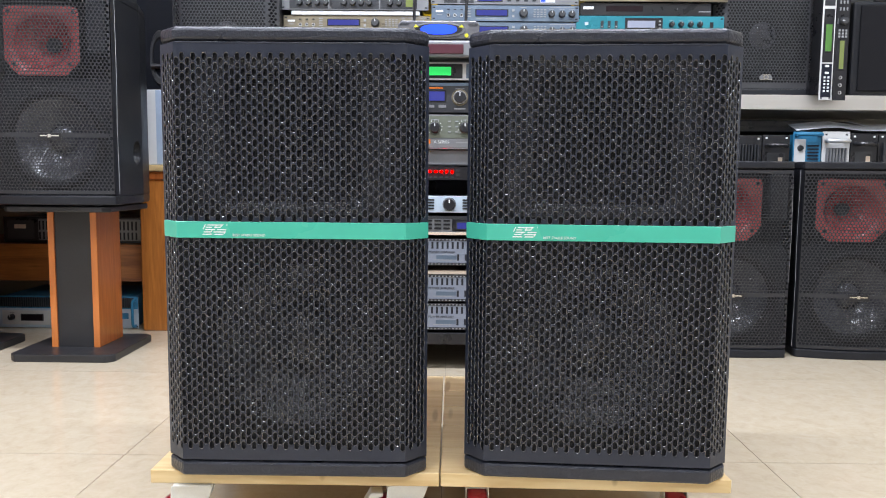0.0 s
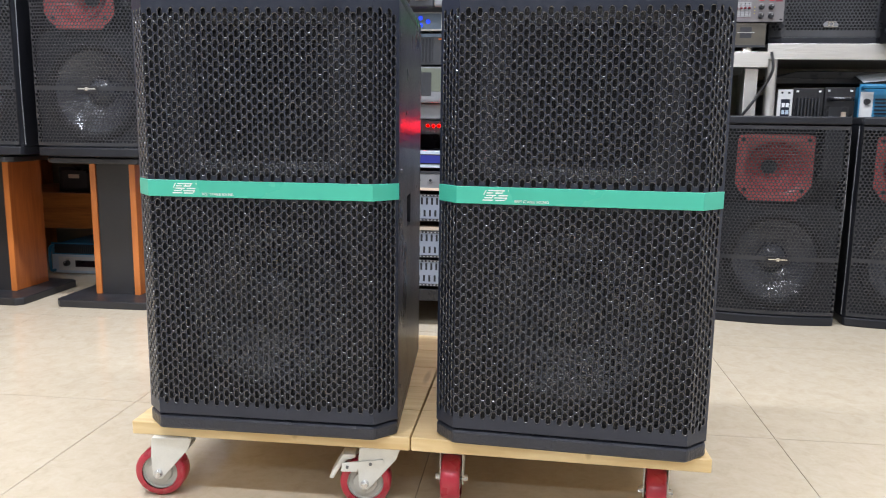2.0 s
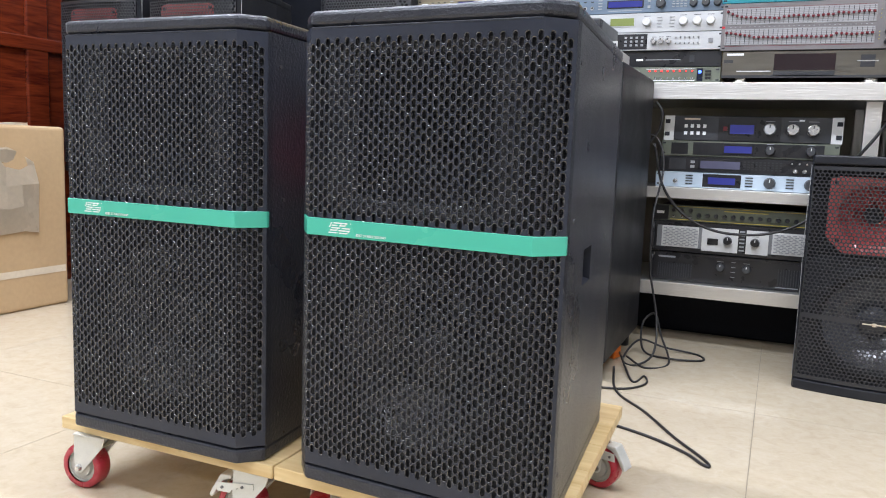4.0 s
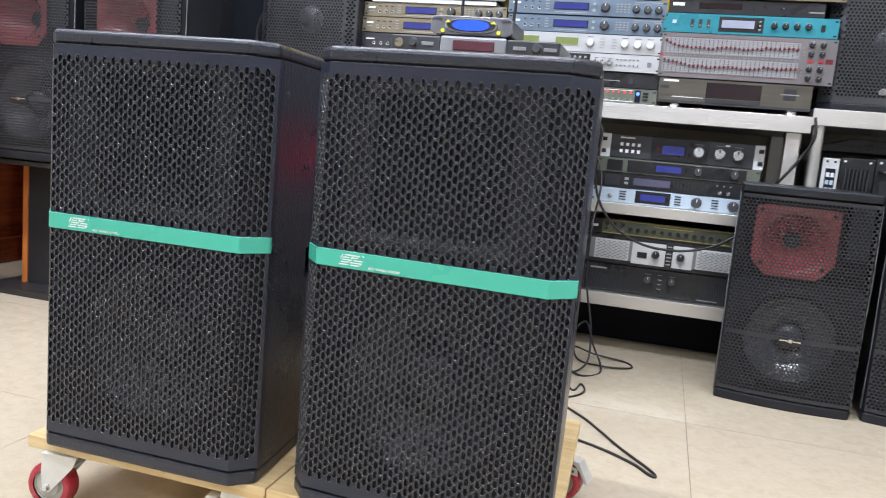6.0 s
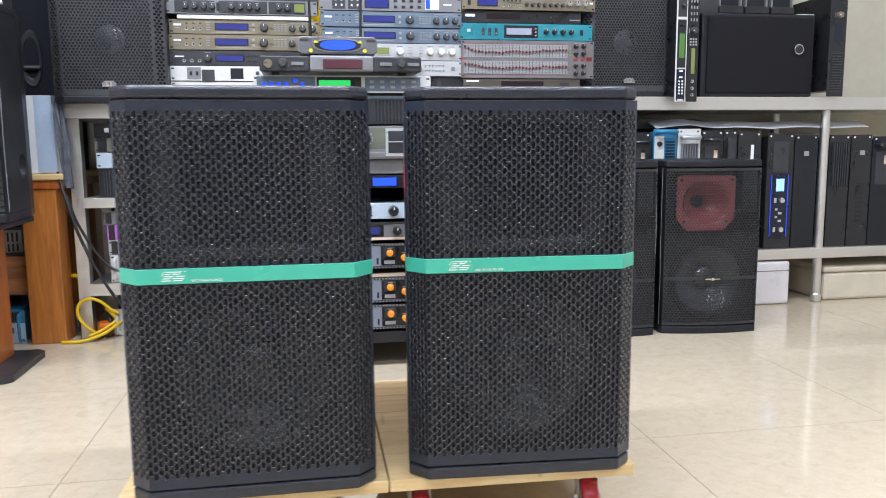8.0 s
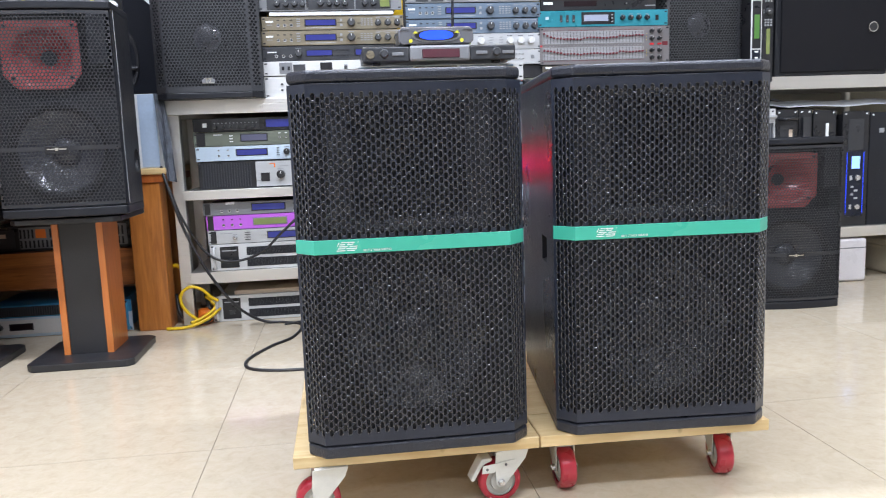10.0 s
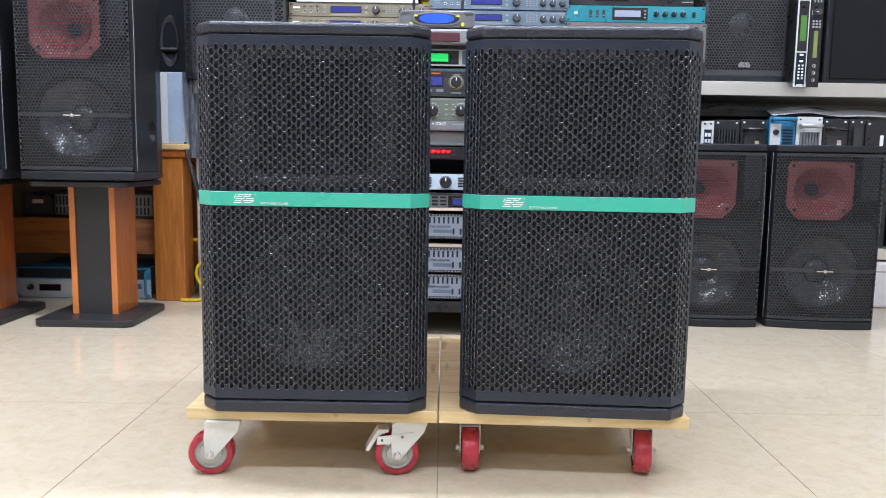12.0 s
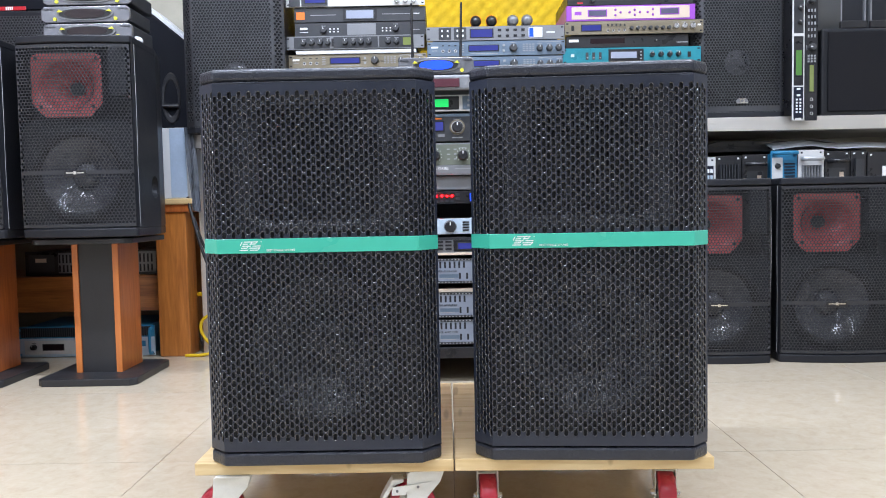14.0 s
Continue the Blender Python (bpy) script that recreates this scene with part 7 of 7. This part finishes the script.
wrapped = thing("wrapped_carton", pose(1.655, 2.8, 0), "small white plastic-wrapped carton on the floor under the bench", "box")
part("carton", box(0, 0.215, 0, 0.2, 0.0005, 0.172, 0.012, seg=3), WRAP, wrapped)
part("tape_band", box(-0.0008, 0.2158, -0.0008, 0.2008, 0.125, 0.145, 0.01), MIDGREY, wrapped)
tray = thing("foam_box", pose(2.04, 2.83, 0), "yellowed foam box on the floor under the bench", "box")
part("body", box(0, 0.5, 0, 0.3, 0.0005, 0.115, 0.012), FOAMBOX, tray)
part("lid", box(-0.006, 0.506, -0.006, 0.306, 0.1152, 0.14, 0.008), FOAMBOX, tray)

# yellow foam on the wall above the shelf
bm = bmesh.new()
nx, nz = 120, 72
fx0, fx1, fz0, fz1 = -0.45, 1.35, 0.95, 2.03
grid = [[bm.verts.new((fx0 + (fx1 - fx0) * i / nx, 3.175 - 0.022 * (0.5 + 0.5 * math.sin(i * math.pi / 2) * math.sin(j * math.pi / 2)) - 0.003 * noise.noise((i * 0.2, j * 0.2, 0)), fz0 + (fz1 - fz0) * j / nz)) for j in range(nz + 1)] for i in range(nx + 1)]
for i in range(nx):
    for j in range(nz):
        bm.faces.new((grid[i][j], grid[i + 1][j], grid[i + 1][j + 1], grid[i][j + 1]))
foam = thing("acoustic_foam", pose(0, 0, 0), "yellow egg-crate acoustic foam on the wall", "acoustic foam")
part("egg_crate", bm, FOAM, foam, smooth=True)
part("backing", box(fx0, fx1, 3.177, 3.1995, fz0, fz1), FOAM, foam)

# ---- cables ----
R0 = 0.0031
cable("cable", [(0.375, 2.4, 0.004), (0.42, 2.2, R0), (0.505, 2.08, R0), (0.585, 1.95, R0), (0.648, 1.862, R0), (0.662, 1.83, R0), (0.648, 1.835, R0), (0.615, 1.875, R0), (0.545, 1.925, R0), (0.45, 1.965, R0), (0.36, 1.985, R0), (0.28, 1.99, R0)], R0, CABLE, "black cable looped on the tiled floor")
cable("cable", [(0.36, 2.735, 0.63), (0.4, 2.73, 0.61), (0.425, 2.7, 0.53), (0.42, 2.6, 0.4), (0.425, 2.58, 0.25), (0.455, 2.55, 0.12), (0.46, 2.5, 0.03), (0.42, 2.45, R0), (0.38, 2.5, R0), (0.4, 2.64, 0.03), (0.47, 2.66, 0.012), (0.56, 2.66, R0), (0.58, 2.6, R0), (0.5, 2.56, R0 * 2), (0.42, 2.6, R0 * 3), (0.4, 2.68, 0.07), (0.43, 2.7, 0.1), (0.46, 2.64, 0.05), (0.5, 2.52, R0), (0.45, 2.44, R0), (0.39, 2.5, 0.012)], R0, CABLE, "tangled black cable hanging down and coiled on the floor")
cable("cable", [(0.37, 2.5, 0.02), (0.44, 2.3, R0), (0.46, 2.36, R0), (0.475, 2.3, R0), (0.45, 2.24, R0), (0.4, 2.21, R0), (0.3, 2.2, R0)], R0 * 0.9, CABLE, "thin black cable lying on the tiles")
cable("cable", [(0.39, 2.73, 0.6), (0.42, 2.735, 0.48), (0.48, 2.74, 0.4), (0.57, 2.745, 0.355), (0.68, 2.745, 0.35), (0.77, 2.745, 0.375), (0.84, 2.75, 0.42)], 0.004, CABLE, "black cable sagging in front of the shelf")
cable("cable", [(0.385, 2.74, 0.72), (0.405, 2.735, 0.69), (0.4, 2.735, 0.64), (0.372, 2.735, 0.6)], 0.004, CABLE, "short black cable at the end of the rack")
cable("cable", [(0.995, 2.742, 0.775), (1.0, 2.735, 0.72), (0.975, 2.75, 0.66), (0.93, 2.76, 0.59), (0.905, 2.8, 0.555)], 0.0045, CABLE, "black cable hanging between the shelves")
cable("cable", [(-0.776, 2.735, 0.56), (-0.757, 2.71, 0.5), (-0.71, 2.69, 0.35), (-0.64, 2.68, 0.2), (-0.56, 2.69, 0.08), (-0.48, 2.72, 0.015), (-0.4, 2.72, R0), (-0.34, 2.66, R0), (-0.36, 2.5, R0), (-0.42, 2.4, R0), (-0.475, 2.26, R0), (-0.46, 2.17, R0), (-0.38, 2.13, R0), (-0.25, 2.12, R0)], 0.005, CABLE, "black cable hanging from the shelf and looping over the tiles")
cable("cable", [(-0.755, 2.725, 0.49), (-0.72, 2.73, 0.38), (-0.65, 2.735, 0.26), (-0.57, 2.74, 0.225), (-0.47, 2.74, 0.25), (-0.39, 2.74, 0.32), (-0.3, 2.745, 0.4)], 0.0045, CABLE, "black cable sagging in front of the shelf")
cable("cable", [(-0.4, 2.69, R0), (-0.3, 2.72, R0), (-0.2, 2.7, R0)], 0.005, CABLE, "black cable lying on the tiles")
cable("cable", [(-0.69, 2.755, 0.016), (-0.73, 2.75, 0.05), (-0.752, 2.75, 0.09), (-0.745, 2.75, 0.125), (-0.715, 2.75, 0.142), (-0.68, 2.755, 0.13), (-0.65, 2.765, 0.098), (-0.63, 2.772, 0.085)], 0.0055, YELLOWCABLE, "yellow cable looped round the shelf leg")
cable("cable", [(-0.8, 2.72, 0.006), (-0.73, 2.72, 0.008), (-0.67, 2.74, 0.026), (-0.64, 2.765, 0.045), (-0.63, 2.8, 0.05)], 0.0055, YELLOWCABLE, "yellow cable lying on the tiles by the shelf")
cable("cable", [(-0.72, 2.735, 0.018), (-0.68, 2.75, 0.034), (-0.645, 2.78, 0.058), (-0.66, 2.8, 0.08), (-0.675, 2.79, 0.1)], 0.0055, YELLOWCABLE, "yellow cable bunched by the shelf leg")
tagged(link_mesh("orange_bag", prism([(-0.7, 2.79), (-0.66, 2.785), (-0.657, 2.83), (-0.69, 2.85), (-0.715, 2.82)], 0.0005, 0.052, "z", 0.012), ORANGE), "small orange plastic bag under the shelf", "bag")
cable("cable", [(-0.8, 2.85, 0.2), (-0.77, 2.82, 0.21), (-0.745, 2.82, 0.19)], 0.0075, YELLOWCABLE, "yellow cable beside the table leg")
cable("cable", [(-0.79, 2.86, 0.1), (-0.77, 2.82, 0.03), (-0.72, 2.78, 0.008), (-0.68, 2.77, 0.01), (-0.66, 2.79, 0.03), (-0.685, 2.83, 0.1)], 0.006, CABLE, "dark cable bunched by the table leg")
cable("cable", [(-0.766, 2.98, 0.6), (-0.762, 2.97, 0.78), (-0.765, 2.965, 0.83), (-0.752, 2.96, 0.85), (-0.74, 2.95, 0.845)], 0.006, BEIGECABLE, "beige cable end sticking up behind the carton")
tagged(link_mesh("orange_plug", prism([(0.325, 2.5), (0.36, 2.487), (0.37, 2.525), (0.338, 2.545)], 0.0005, 0.034, "z", 0.006), ORANGE), "orange plastic connector on the floor by the rack", "connector")

# ---- floor tiles, 0.6 m square ----
TILE_MESH = {}


def tile(x0, x1, y0, y1):
    key = (round(x1 - x0, 3), round(y1 - y0, 3))
    if key not in TILE_MESH:
        me = bpy.data.meshes.new("tile")
        bm = box(-key[0] / 2 + 0.0007, key[0] / 2 - 0.0007, -key[1] / 2 + 0.0007, key[1] / 2 - 0.0007, -0.0024, 0.0)
        bm.to_mesh(me)
        bm.free()
        me.materials.append(TILE)
        TILE_MESH[key] = me
    ob = new("tile", TILE_MESH[key])
    ob.location = ((x0 + x1) / 2, (y0 + y1) / 2, 0)
    ob.parent = floor


def cuts(start, lo, hi):
    k = start - 0.6 * math.ceil((start - lo) / 0.6)
    out = [lo]
    while k < hi:
        if k > lo + 1e-4:
            out.append(k)
        k += 0.6
    return out + [hi]


xs, ys = cuts(0.128, X0, X1), cuts(1.6, Y0, Y1)
for xa, xb in zip(xs, xs[1:]):
    for ya, yb in zip(ys, ys[1:]):
        tile(xa, xb, ya, yb)
